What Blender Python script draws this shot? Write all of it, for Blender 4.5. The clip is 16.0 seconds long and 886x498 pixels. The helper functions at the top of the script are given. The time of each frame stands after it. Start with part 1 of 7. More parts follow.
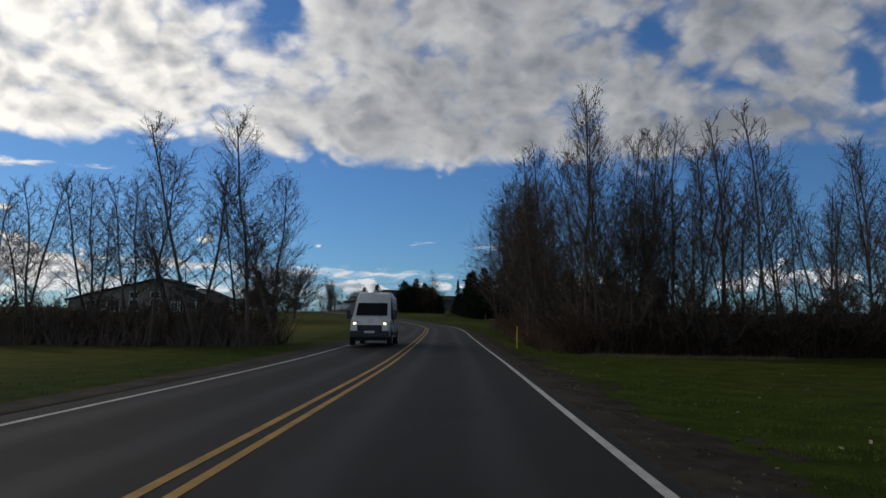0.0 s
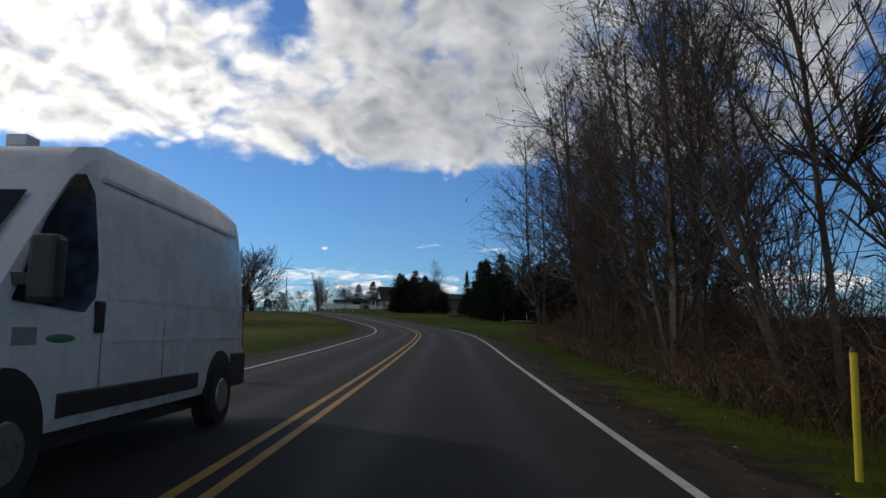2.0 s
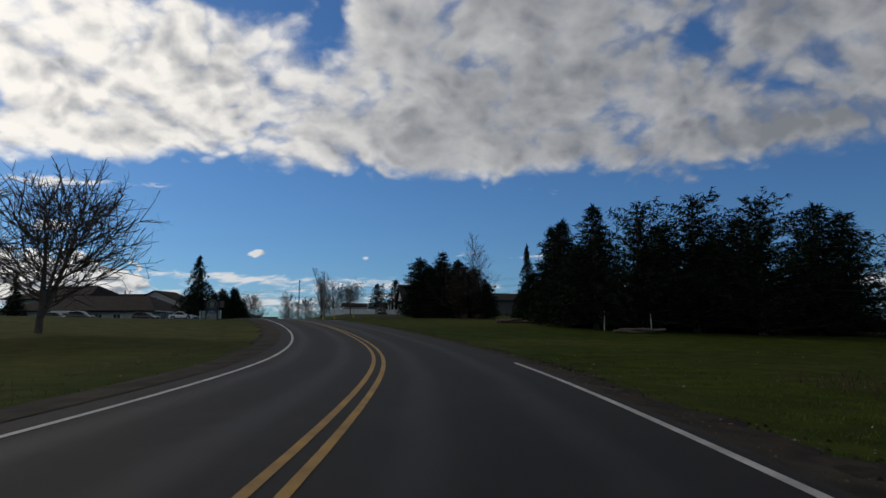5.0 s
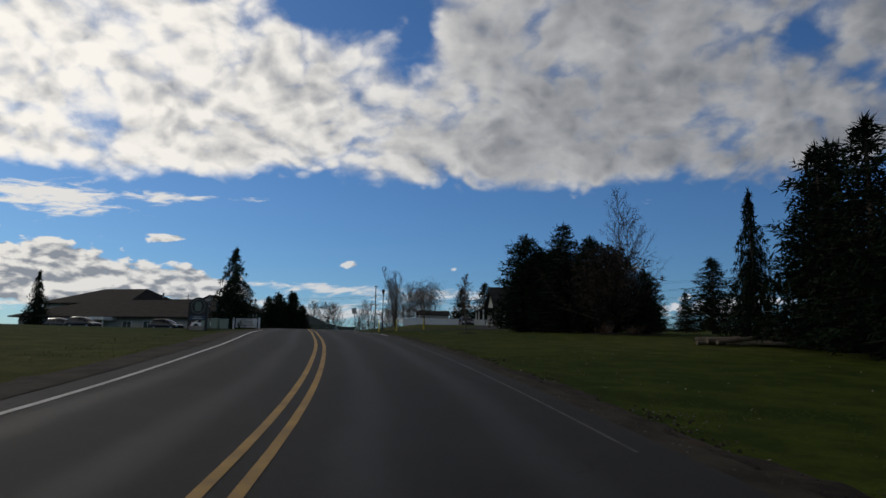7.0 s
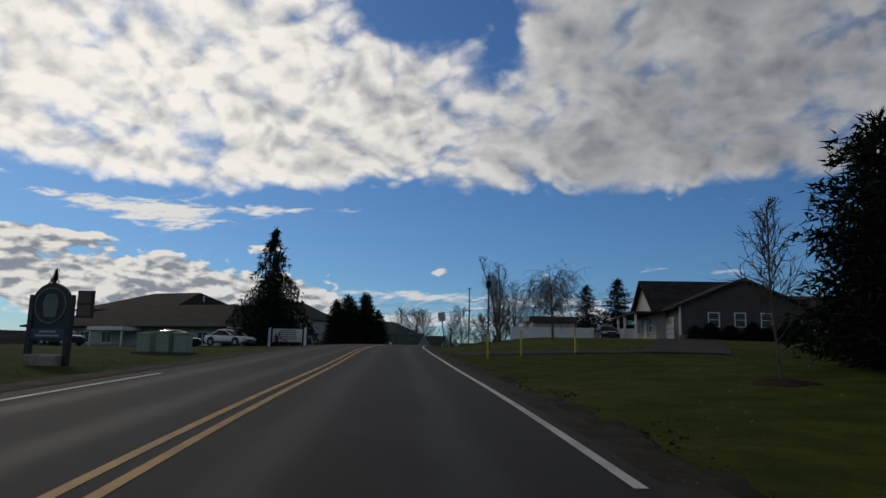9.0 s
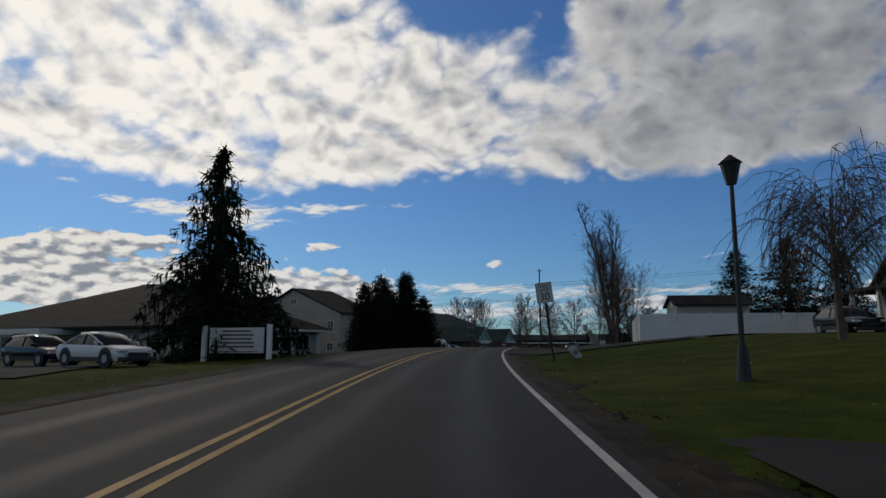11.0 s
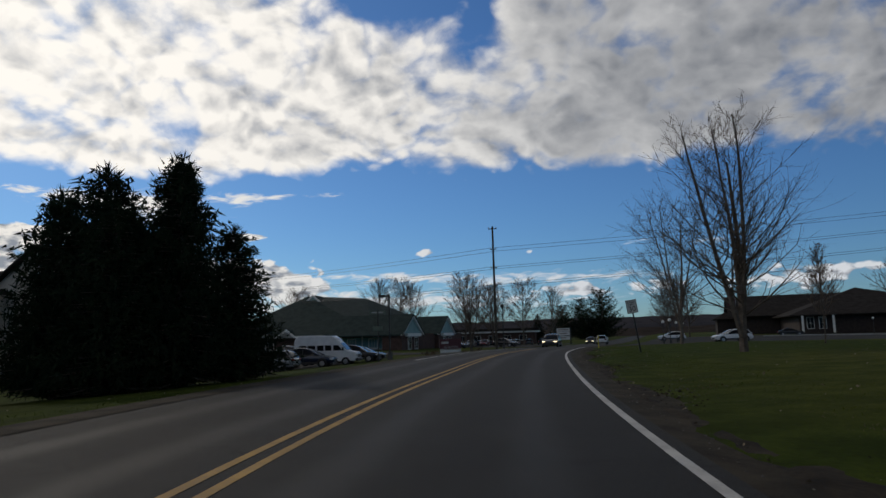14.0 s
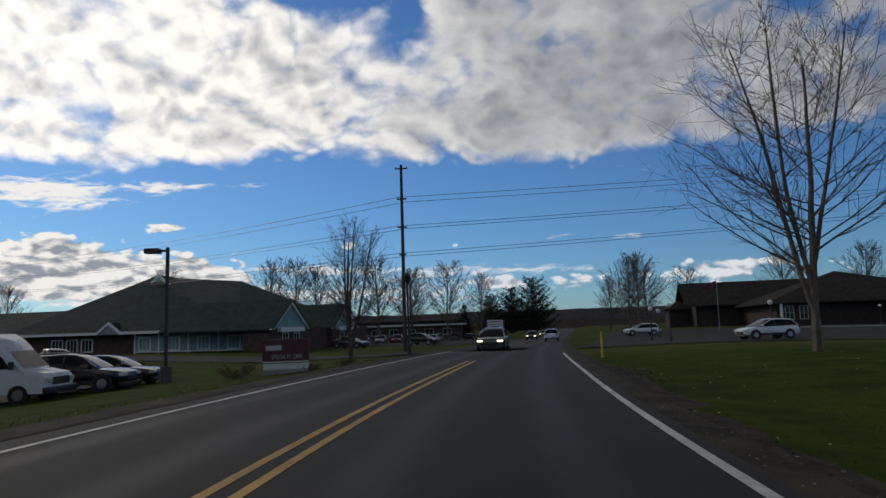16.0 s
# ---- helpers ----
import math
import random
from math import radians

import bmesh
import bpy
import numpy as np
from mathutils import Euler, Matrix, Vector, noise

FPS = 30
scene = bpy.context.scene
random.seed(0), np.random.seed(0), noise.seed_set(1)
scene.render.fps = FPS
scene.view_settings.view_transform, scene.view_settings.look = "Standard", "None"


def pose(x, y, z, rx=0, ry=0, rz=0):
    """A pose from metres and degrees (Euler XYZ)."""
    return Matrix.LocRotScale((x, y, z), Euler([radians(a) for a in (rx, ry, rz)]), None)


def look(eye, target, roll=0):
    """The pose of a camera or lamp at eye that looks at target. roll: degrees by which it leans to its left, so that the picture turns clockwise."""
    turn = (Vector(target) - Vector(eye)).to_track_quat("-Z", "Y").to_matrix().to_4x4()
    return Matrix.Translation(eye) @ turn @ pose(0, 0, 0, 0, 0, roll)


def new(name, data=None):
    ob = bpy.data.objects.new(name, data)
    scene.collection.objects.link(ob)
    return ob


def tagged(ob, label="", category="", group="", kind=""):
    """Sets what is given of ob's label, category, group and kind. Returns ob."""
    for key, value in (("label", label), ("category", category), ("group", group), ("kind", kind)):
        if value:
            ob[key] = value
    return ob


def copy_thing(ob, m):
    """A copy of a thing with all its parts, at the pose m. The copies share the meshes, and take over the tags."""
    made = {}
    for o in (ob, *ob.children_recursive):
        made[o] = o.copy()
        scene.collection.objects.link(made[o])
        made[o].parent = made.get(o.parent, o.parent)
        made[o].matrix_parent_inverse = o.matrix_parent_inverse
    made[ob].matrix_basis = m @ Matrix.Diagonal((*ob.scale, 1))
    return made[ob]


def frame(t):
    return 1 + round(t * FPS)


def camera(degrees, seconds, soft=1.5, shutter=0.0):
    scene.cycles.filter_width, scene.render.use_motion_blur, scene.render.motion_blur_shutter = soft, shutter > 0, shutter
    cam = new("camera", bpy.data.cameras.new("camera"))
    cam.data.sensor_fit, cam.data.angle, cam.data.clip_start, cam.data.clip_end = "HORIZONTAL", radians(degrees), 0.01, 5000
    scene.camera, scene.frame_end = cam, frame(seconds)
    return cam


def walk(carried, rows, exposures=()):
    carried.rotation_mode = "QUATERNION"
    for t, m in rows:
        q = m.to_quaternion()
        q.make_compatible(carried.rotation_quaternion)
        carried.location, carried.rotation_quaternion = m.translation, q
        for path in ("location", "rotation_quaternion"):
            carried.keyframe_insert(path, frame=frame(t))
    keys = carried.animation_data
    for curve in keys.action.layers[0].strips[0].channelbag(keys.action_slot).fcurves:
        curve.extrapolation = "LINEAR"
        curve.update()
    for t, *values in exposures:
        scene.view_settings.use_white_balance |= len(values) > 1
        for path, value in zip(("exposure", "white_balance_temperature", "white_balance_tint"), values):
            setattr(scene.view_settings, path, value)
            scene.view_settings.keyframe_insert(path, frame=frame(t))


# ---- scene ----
cam = camera(67.5, 16.0)
PATH = [
    (0, (0.000, 0.000, 1.220), (-0.408, 19.849, 3.635), 0.52),
    (0.5, (0.000, 7.389, 1.283), (-0.442, 27.238, 3.695), 0.57),
    (1, (-0.069, 14.893, 1.354), (-0.566, 34.741, 3.769), 0.57),
    (1.5, (-0.204, 22.393, 1.447), (-0.760, 42.233, 3.907), 0.66),
    (2, (-0.355, 29.892, 1.559), (-0.951, 49.728, 4.046), 0.66),
    (2.5, (-0.508, 37.390, 1.682), (-1.113, 57.224, 4.186), 0.66),
    (3, (-0.607, 44.899, 1.813), (-1.288, 64.724, 4.368), 0.66),
    (3.5, (-0.755, 52.406, 1.953), (-1.601, 72.220, 4.547), 0.66),
    (4, (-1.040, 59.936, 2.104), (-2.091, 79.735, 4.729), 0.23),
    (4.5, (-1.425, 67.496, 2.267), (-2.784, 87.271, 4.932), 0.00),
    (5, (-1.956, 75.094, 2.450), (-3.754, 94.826, 5.171), 0.01),
    (5.5, (-2.686, 82.731, 2.662), (-5.053, 102.393, 5.457), 0.29),
    (6, (-3.665, 90.408, 2.919), (-6.696, 109.966, 5.798), 0.84),
    (6.5, (-5.268, 98.056, 3.234), (-8.994, 117.482, 6.194), 0.93),
    (7, (-7.172, 105.612, 3.602), (-11.580, 124.883, 6.637), 0.99),
    (7.5, (-9.423, 113.156, 4.007), (-14.546, 132.239, 7.100), 0.96),
    (8, (-11.983, 120.573, 4.439), (-17.795, 139.450, 7.581), 1.10),
    (8.5, (-14.724, 127.847, 4.877), (-21.187, 146.506, 8.049), 1.12),
    (9, (-17.691, 134.977, 5.273), (-24.696, 153.437, 8.462), 1.16),
    (9.5, (-20.769, 142.127, 5.609), (-28.218, 160.409, 8.814), 1.00),
    (10, (-23.808, 149.358, 5.923), (-31.840, 167.408, 9.037), 0.37),
    (10.5, (-27.062, 156.549, 6.236), (-35.499, 174.430, 9.246), 0.06),
    (11, (-30.423, 163.723, 6.533), (-38.944, 181.575, 9.481), -0.05),
    (11.5, (-33.758, 170.919, 6.804), (-42.049, 188.882, 9.737), -0.29),
    (12, (-36.967, 178.161, 7.037), (-44.882, 196.293, 9.964), -0.82),
    (12.5, (-39.938, 185.475, 7.231), (-47.662, 203.703, 10.077), -1.06),
    (13, (-42.848, 192.893, 7.404), (-50.283, 211.252, 10.172), -1.06),
    (13.5, (-45.510, 200.428, 7.555), (-52.559, 218.951, 10.242), -1.09),
    (14, (-47.915, 208.073, 7.655), (-54.498, 226.779, 10.253), -1.56),
    (14.5, (-50.025, 215.909, 7.705), (-56.070, 234.810, 10.201), -1.77),
    (15, (-51.802, 223.936, 7.727), (-57.305, 243.013, 10.130), -1.80),
    (15.5, (-53.406, 232.067, 7.723), (-58.386, 251.293, 10.085), -1.78),
    (16, (-54.943, 240.240, 7.689), (-59.409, 259.596, 10.019), -1.81),
]
walk(cam, [(t, look(eye, target, roll)) for t, eye, target, roll in PATH],
     exposures=[(0, -0.05), (1.0, 0.0), (1.5, 0.16), (2.0, 0.28), (2.5, 0.42), (3.0, 0.30), (3.5, 0.12), (6.0, -0.25), (7.5, -0.28), (9.5, -0.35), (13.0, -0.25), (14.5, -0.15), (16.0, -0.05)])

# ---- sky, sun ----
SUN_AZ, SUN_EL = 58.0, 31.0          # degrees to the left of +y, and up
world = bpy.data.worlds.new("sky")
scene.world = world
world.use_nodes = True


class Nodes:
    """A short way to write node trees."""

    def __init__(self, tree):
        self.tree = tree
        tree.nodes.clear()

    def add(self, kind, **props):
        n = self.tree.nodes.new(kind)
        for key, value in props.items():
            setattr(n, key, value)
        return n

    def link(self, a, b):
        self.tree.links.new(a, b)

    def put(self, socket, value):
        if isinstance(value, bpy.types.NodeSocket):
            self.link(value, socket)
        else:
            socket.default_value = value

    def math(self, op, a, b=0.0, c=0.0, clamp=False):
        n = self.add("ShaderNodeMath", operation=op, use_clamp=clamp)
        for i, v in enumerate((a, b, c)):
            self.put(n.inputs[i], v)
        return n.outputs[0]

    def ramp(self, fac, lo, hi, a=0.0, b=1.0, smooth=True):
        n = self.add("ShaderNodeMapRange", interpolation_type="SMOOTHSTEP" if smooth else "LINEAR")
        for i, v in enumerate((fac, lo, hi, a, b)):
            self.put(n.inputs[i], v)
        return n.outputs[0]

    def mix(self, fac, a, b, blend="MIX"):
        n = self.add("ShaderNodeMix", data_type="RGBA", blend_type=blend)
        self.put(n.inputs[0], fac)
        self.put(n.inputs[6], a)
        self.put(n.inputs[7], b)
        return n.outputs[2]

    def noise(self, vec, scale, detail=4.0, rough=0.55, distort=0.0):
        n = self.add("ShaderNodeTexNoise")
        if vec is not None:
            self.link(vec, n.inputs["Vector"])
        for key, v in (("Scale", scale), ("Detail", detail), ("Roughness", rough), ("Distortion", distort)):
            n.inputs[key].default_value = v
        return n.outputs["Fac"]


def build_sky():
    n = Nodes(world.node_tree)
    out = n.add("ShaderNodeOutputWorld")
    coord = n.add("ShaderNodeTexCoord")
    xyz = n.add("ShaderNodeSeparateXYZ")
    n.link(coord.outputs["Generated"], xyz.inputs[0])
    x, y, z = xyz.outputs
    az = n.math("MULTIPLY", n.math("ARCTAN2", n.math("MULTIPLY", x, -1.0), y), 57.2958)
    el = n.math("MULTIPLY", n.math("ARCSINE", z), 57.2958)

    def vector(a, b, c=0.0):
        v = n.add("ShaderNodeCombineXYZ")
        for i, s in enumerate((a, b, c)):
            n.put(v.inputs[i], s)
        return v.outputs[0]

    def moved(vec, by):
        v = n.add("ShaderNodeVectorMath", operation="ADD")
        n.put(v.inputs[0], vec)
        n.put(v.inputs[1], by)
        return v.outputs[0]

    def warped(vec, scale, amount):
        """The place, pushed about by a noise, so that cells lose their straight borders."""
        t = n.add("ShaderNodeTexNoise")
        n.link(vec, t.inputs["Vector"])
        t.inputs["Scale"].default_value = scale
        t.inputs["Detail"].default_value = 4.0
        m = n.add("ShaderNodeVectorMath", operation="MULTIPLY_ADD")
        n.link(t.outputs["Color"], m.inputs[0])
        m.inputs[1].default_value = (amount, amount, amount)
        n.link(moved(vec, (-amount / 2, -amount / 2, -amount / 2)), m.inputs[2])
        return m.outputs[0]

    def cells(vec, scale):
        """Rounded heaps, 1 at their middles."""
        v = n.add("ShaderNodeTexVoronoi", feature="SMOOTH_F1")
        n.link(vec, v.inputs["Vector"])
        v.inputs["Scale"].default_value = scale
        v.inputs["Smoothness"].default_value = 0.45
        return n.math("SUBTRACT", 1.0, v.outputs["Distance"])

    up = n.math("ADD", n.math("MAXIMUM", z, 0.0), 0.25)
    deck = vector(n.math("DIVIDE", x, up), n.math("DIVIDE", y, up))      # the place on a cloud deck 1 high
    big = n.noise(deck, 1.5, 2.0, 0.5)
    over = n.math("ADD", n.math("MAXIMUM", z, 0.0), 0.55)
    dome = vector(n.math("DIVIDE", x, over), n.math("DIVIDE", y, over))   # the same, less foreshortened
    soft = n.noise(dome, 4.5, 4.0, 0.55, 0.5)

    def heap(vec):
        w = warped(vec, 7.0, 0.17)
        a = n.math("MULTIPLY", cells(w, 11.0), 0.30)
        b = n.math("MULTIPLY", cells(w, 26.0), 0.28)
        c = n.math("MULTIPLY", n.noise(vec, 9.0, 8.0, 0.60, 0.4), 0.42)
        d = n.math("MULTIPLY", n.noise(w, 50.0, 5.0, 0.65), 0.11)
        return n.math("ADD", n.math("ADD", a, b), n.math("ADD", c, d))

    here = heap(dome)
    beyond = heap(moved(dome, (-math.sin(radians(SUN_AZ)) * 0.026, math.cos(radians(SUN_AZ)) * 0.026 + 0.018, 0.0)))

    def blob(a, e, wa, we):
        """1 in the middle of an oval of the sky, falling to 0."""
        da = n.math("DIVIDE", n.math("SUBTRACT", az, a), wa)
        de = n.math("DIVIDE", n.math("SUBTRACT", el, e), we)
        r = n.math("ADD", n.math("MULTIPLY", da, da), n.math("MULTIPLY", de, de))
        return n.math("EXPONENT", n.math("MULTIPLY", r, -1.0))

    def gathered(start, rows):
        for a, e, wa, we, amount in rows:
            start = n.math("ADD", start, n.math("MULTIPLY", blob(a, e, wa, we), amount))
        return start

    # the deck and its lower edge
    edge = n.math("ADD", n.ramp(az, 28.0, 50.0, 13.1, 12.0), n.math("MULTIPLY", n.math("SUBTRACT", big, 0.5), 5.0))
    cover = n.ramp(n.math("SUBTRACT", el, edge), -1.7, 2.6, -0.36, 0.275)
    cover = gathered(cover, ((22.5, 29.5, 7.5, 3.2, -0.60), (15.2, 26.0, 1.5, 3.4, -0.28), (39.8, 24.4, 1.6, 1.6, -0.20), (50.7, 23.6, 1.6, 1.0, -0.16), (45.0, 17.1, 3.0, 0.6, -0.15),
                             (-16.0, 24.5, 5.0, 2.2, -0.20), (-21.5, 20.2, 3.0, 1.4, -0.19), (-32.5, 18.5, 1.6, 3.0, -0.36), (22.0, 12.9, 4.5, 0.9, 0.14), (52.0, 13.4, 5.0, 1.0, 0.10), (0.0, 19.0, 9.0, 6.0, 0.10), (33.0, 20.0, 14.0, 4.0, 0.05)))
    amount = n.math("ADD", here, cover)
    dens = n.ramp(amount, 0.53, 0.86)
    # loose clouds below the deck, seen edge on
    low = vector(n.math("MULTIPLY", az, 0.30), n.math("MULTIPLY", el, 0.62))

    def bank(vec):
        w = warped(vec, 1.4, 0.7)
        return n.math("ADD", n.math("ADD", n.math("MULTIPLY", cells(w, 1.0), 0.36), n.math("MULTIPLY", cells(w, 2.6), 0.28)), n.math("MULTIPLY", n.noise(vec, 1.6, 8.0, 0.6, 0.3), 0.50))

    low_here = bank(low)
    low_beyond = bank(moved(low, (0.14, 0.26, 0.0)))
    low_cover = gathered(-0.36, ((54.0, 4.8, 11.0, 3.0, 0.44), (43.0, 5.0, 8.0, 2.9, 0.43), (33.0, 4.4, 6.0, 2.0, 0.42), (53.0, 8.4, 4.0, 0.8, 0.44), (66.0, 6.0, 12.0, 2.0, 0.48),
                                 (20.9, 7.2, 1.3, 0.45, 0.41), (35.5, 8.6, 1.3, 0.4, 0.42), (12.0, 7.0, 0.6, 0.3, 0.34), (8.5, 6.4, 0.9, 0.35, 0.36), (-9.0, 4.0, 7.0, 1.3, 0.44), (8.0, 3.6, 8.0, 1.0, 0.40), (-26.0, 4.2, 8.0, 1.4, 0.42)))
    low_dens = n.ramp(n.math("ADD", low_here, low_cover), 0.50, 0.60)
    # streaks drawn out along the horizon
    thin = n.noise(vector(n.math("MULTIPLY", az, 0.19), n.math("ADD", n.math("MULTIPLY", el, 0.80), n.math("MULTIPLY", az, 0.06))), 2.2, 9.0, 0.62, 0.5)
    thin_cover = gathered(-0.30, ((43.5, 10.9, 6.0, 1.7, 0.56), (35.5, 11.8, 3.0, 0.6, 0.42), (51.5, 11.3, 4.0, 0.7, 0.38), (29.0, 12.2, 3.5, 0.5, 0.34), (25.0, 5.2, 8.0, 0.5, 0.36), (30.0, 3.0, 40.0, 1.3, 0.48), (3.0, 7.4, 1.8, 0.4, 0.42),
                                  (-2.5, 7.0, 2.4, 0.4, 0.40), (25.5, 10.8, 1.2, 0.3, 0.32), (10.0, 4.8, 14.0, 0.7, 0.38), (56.0, 12.6, 3.0, 0.4, 0.3), (-4.0, 12.6, 5.0, 0.7, 0.24)))
    thin_dens = n.math("MULTIPLY", n.ramp(n.math("ADD", thin, thin_cover), 0.50, 0.74), 0.95)
    # all is brighter towards the sun; thick parts are grey below
    sun = n.add("ShaderNodeVectorMath", operation="DOT_PRODUCT")
    n.link(coord.outputs["Generated"], sun.inputs[0])
    ca = radians(SUN_AZ)
    ce = radians(SUN_EL)
    sun.inputs[1].default_value = (-math.sin(ca) * math.cos(ce), math.cos(ca) * math.cos(ce), math.sin(ce))
    near = n.ramp(sun.outputs["Value"], 0.64, 1.0)
    relief = n.math("MULTIPLY", n.math("SUBTRACT", beyond, here), n.ramp(az, 26.0, 2.0, 3.0, 1.2))
    rest = n.math("MULTIPLY", n.math("SUBTRACT", soft, 0.5), n.ramp(az, 38.0, 8.0, 0.40, 0.95))
    away = n.ramp(az, 42.0, -30.0, 0.20, 0.92)
    body = n.ramp(amount, 0.72, 1.05, -0.14, 0.22)
    shade = n.math("ADD", n.math("ADD", n.math("ADD", relief, rest), away), body, clamp=True)
    low_shade = n.math("ADD", n.math("MULTIPLY", n.math("SUBTRACT", low_beyond, low_here), 6.0), 0.36, clamp=True)
    white = n.mix(near, (0.72, 0.72, 0.72, 1), (1.16, 1.11, 1.03, 1))
    grey = n.mix(near, (0.215, 0.23, 0.26, 1), (0.42, 0.44, 0.48, 1))
    tone = n.mix(shade, white, grey)
    # dark deck added overhead, above the view, to dim the light on the ground
    tone = n.mix(n.ramp(el, 29.0, 44.0), tone, (0.060, 0.064, 0.070, 1))
    low_white = n.mix(near, (0.72, 0.75, 0.79, 1), (0.98, 0.94, 0.87, 1))
    low_tone = n.mix(low_shade, low_white, (0.30, 0.33, 0.38, 1))
    sky = n.add("ShaderNodeTexSky", sky_type="NISHITA", sun_disc=False, sun_elevation=radians(SUN_EL), sun_rotation=radians(-SUN_AZ), dust_density=0.3, ozone_density=3.5, air_density=1.0)
    blue = n.add("ShaderNodeBackground")
    n.link(n.mix(1.0, sky.outputs[0], (0.56, 0.88, 1.22, 1), "MULTIPLY"), blue.inputs[0])
    blue.inputs[1].default_value = 0.066
    last = blue.outputs[0]
    for fac, colour in ((thin_dens, low_white), (low_dens, low_tone), (dens, tone)):
        back = n.add("ShaderNodeBackground")
        n.link(colour, back.inputs[0])
        both = n.add("ShaderNodeMixShader")
        n.link(fac, both.inputs[0])
        n.link(last, both.inputs[1])
        n.link(back.outputs[0], both.inputs[2])
        last = both.outputs[0]
    n.link(last, out.inputs[0])


build_sky()
sun = bpy.data.lights.new("sun", "SUN")
sun.energy, sun.angle, sun.color = 0.7, radians(3), (1.0, 0.90, 0.76)
sun_ob = new("sun", sun)
_d = Vector((-math.sin(radians(SUN_AZ)) * math.cos(radians(SUN_EL)), math.cos(radians(SUN_AZ)) * math.cos(radians(SUN_EL)), math.sin(radians(SUN_EL))))
sun_ob.matrix_world = look(_d * 100, (0, 0, 0))


# ---- materials ----
def surface(name, a, b, rough=0.8, scale=3.0, fine=40.0, bump=0.2, metal=0.0, spread=0.5, gloss=0.5, per_object=0.0):
    """A surface of two colours mixed at two scales, with fine relief."""
    m = bpy.data.materials.new(name)
    m.use_nodes = True
    n = Nodes(m.node_tree)
    out = n.add("ShaderNodeOutputMaterial")
    p = n.add("ShaderNodeBsdfPrincipled")
    n.link(p.outputs[0], out.inputs[0])
    pos = n.add("ShaderNodeTexCoord").outputs["Object"]
    big = n.noise(pos, scale, 4.0, 0.6)
    small = n.noise(pos, fine, 5.0, 0.65)
    f = n.math("ADD", n.math("MULTIPLY", big, 0.6), n.math("MULTIPLY", small, 0.4))
    f = n.ramp(f, 0.5 - spread * 0.3, 0.5 + spread * 0.3)
    if per_object:
        r = n.add("ShaderNodeObjectInfo").outputs["Random"]
        f = n.math("ADD", f, n.math("MULTIPLY", n.math("SUBTRACT", r, 0.5), per_object), clamp=True)
    col = n.mix(f, (*a, 1), (*b, 1))
    n.link(col, p.inputs["Base Color"])
    n.link(n.ramp(small, 0.3, 0.7, max(rough - 0.1, 0.02), min(rough + 0.1, 1.0)), p.inputs["Roughness"])
    p.inputs["Metallic"].default_value = metal
    p.inputs["Specular IOR Level"].default_value = gloss
    if bump:
        b_ = n.add("ShaderNodeBump")
        b_.inputs["Strength"].default_value = bump
        b_.inputs["Distance"].default_value = 0.02
        n.link(small, b_.inputs["Height"])
        n.link(b_.outputs[0], p.inputs["Normal"])
    return m


def plain(name, col, rough=0.5, metal=0.0, gloss=0.5):
    m = bpy.data.materials.new(name)
    m.use_nodes = True
    p = m.node_tree.nodes["Principled BSDF"]
    p.inputs["Base Color"].default_value = (*col, 1)
    p.inputs["Roughness"].default_value = rough
    p.inputs["Metallic"].default_value = metal
    p.inputs["Specular IOR Level"].default_value = gloss
    return m


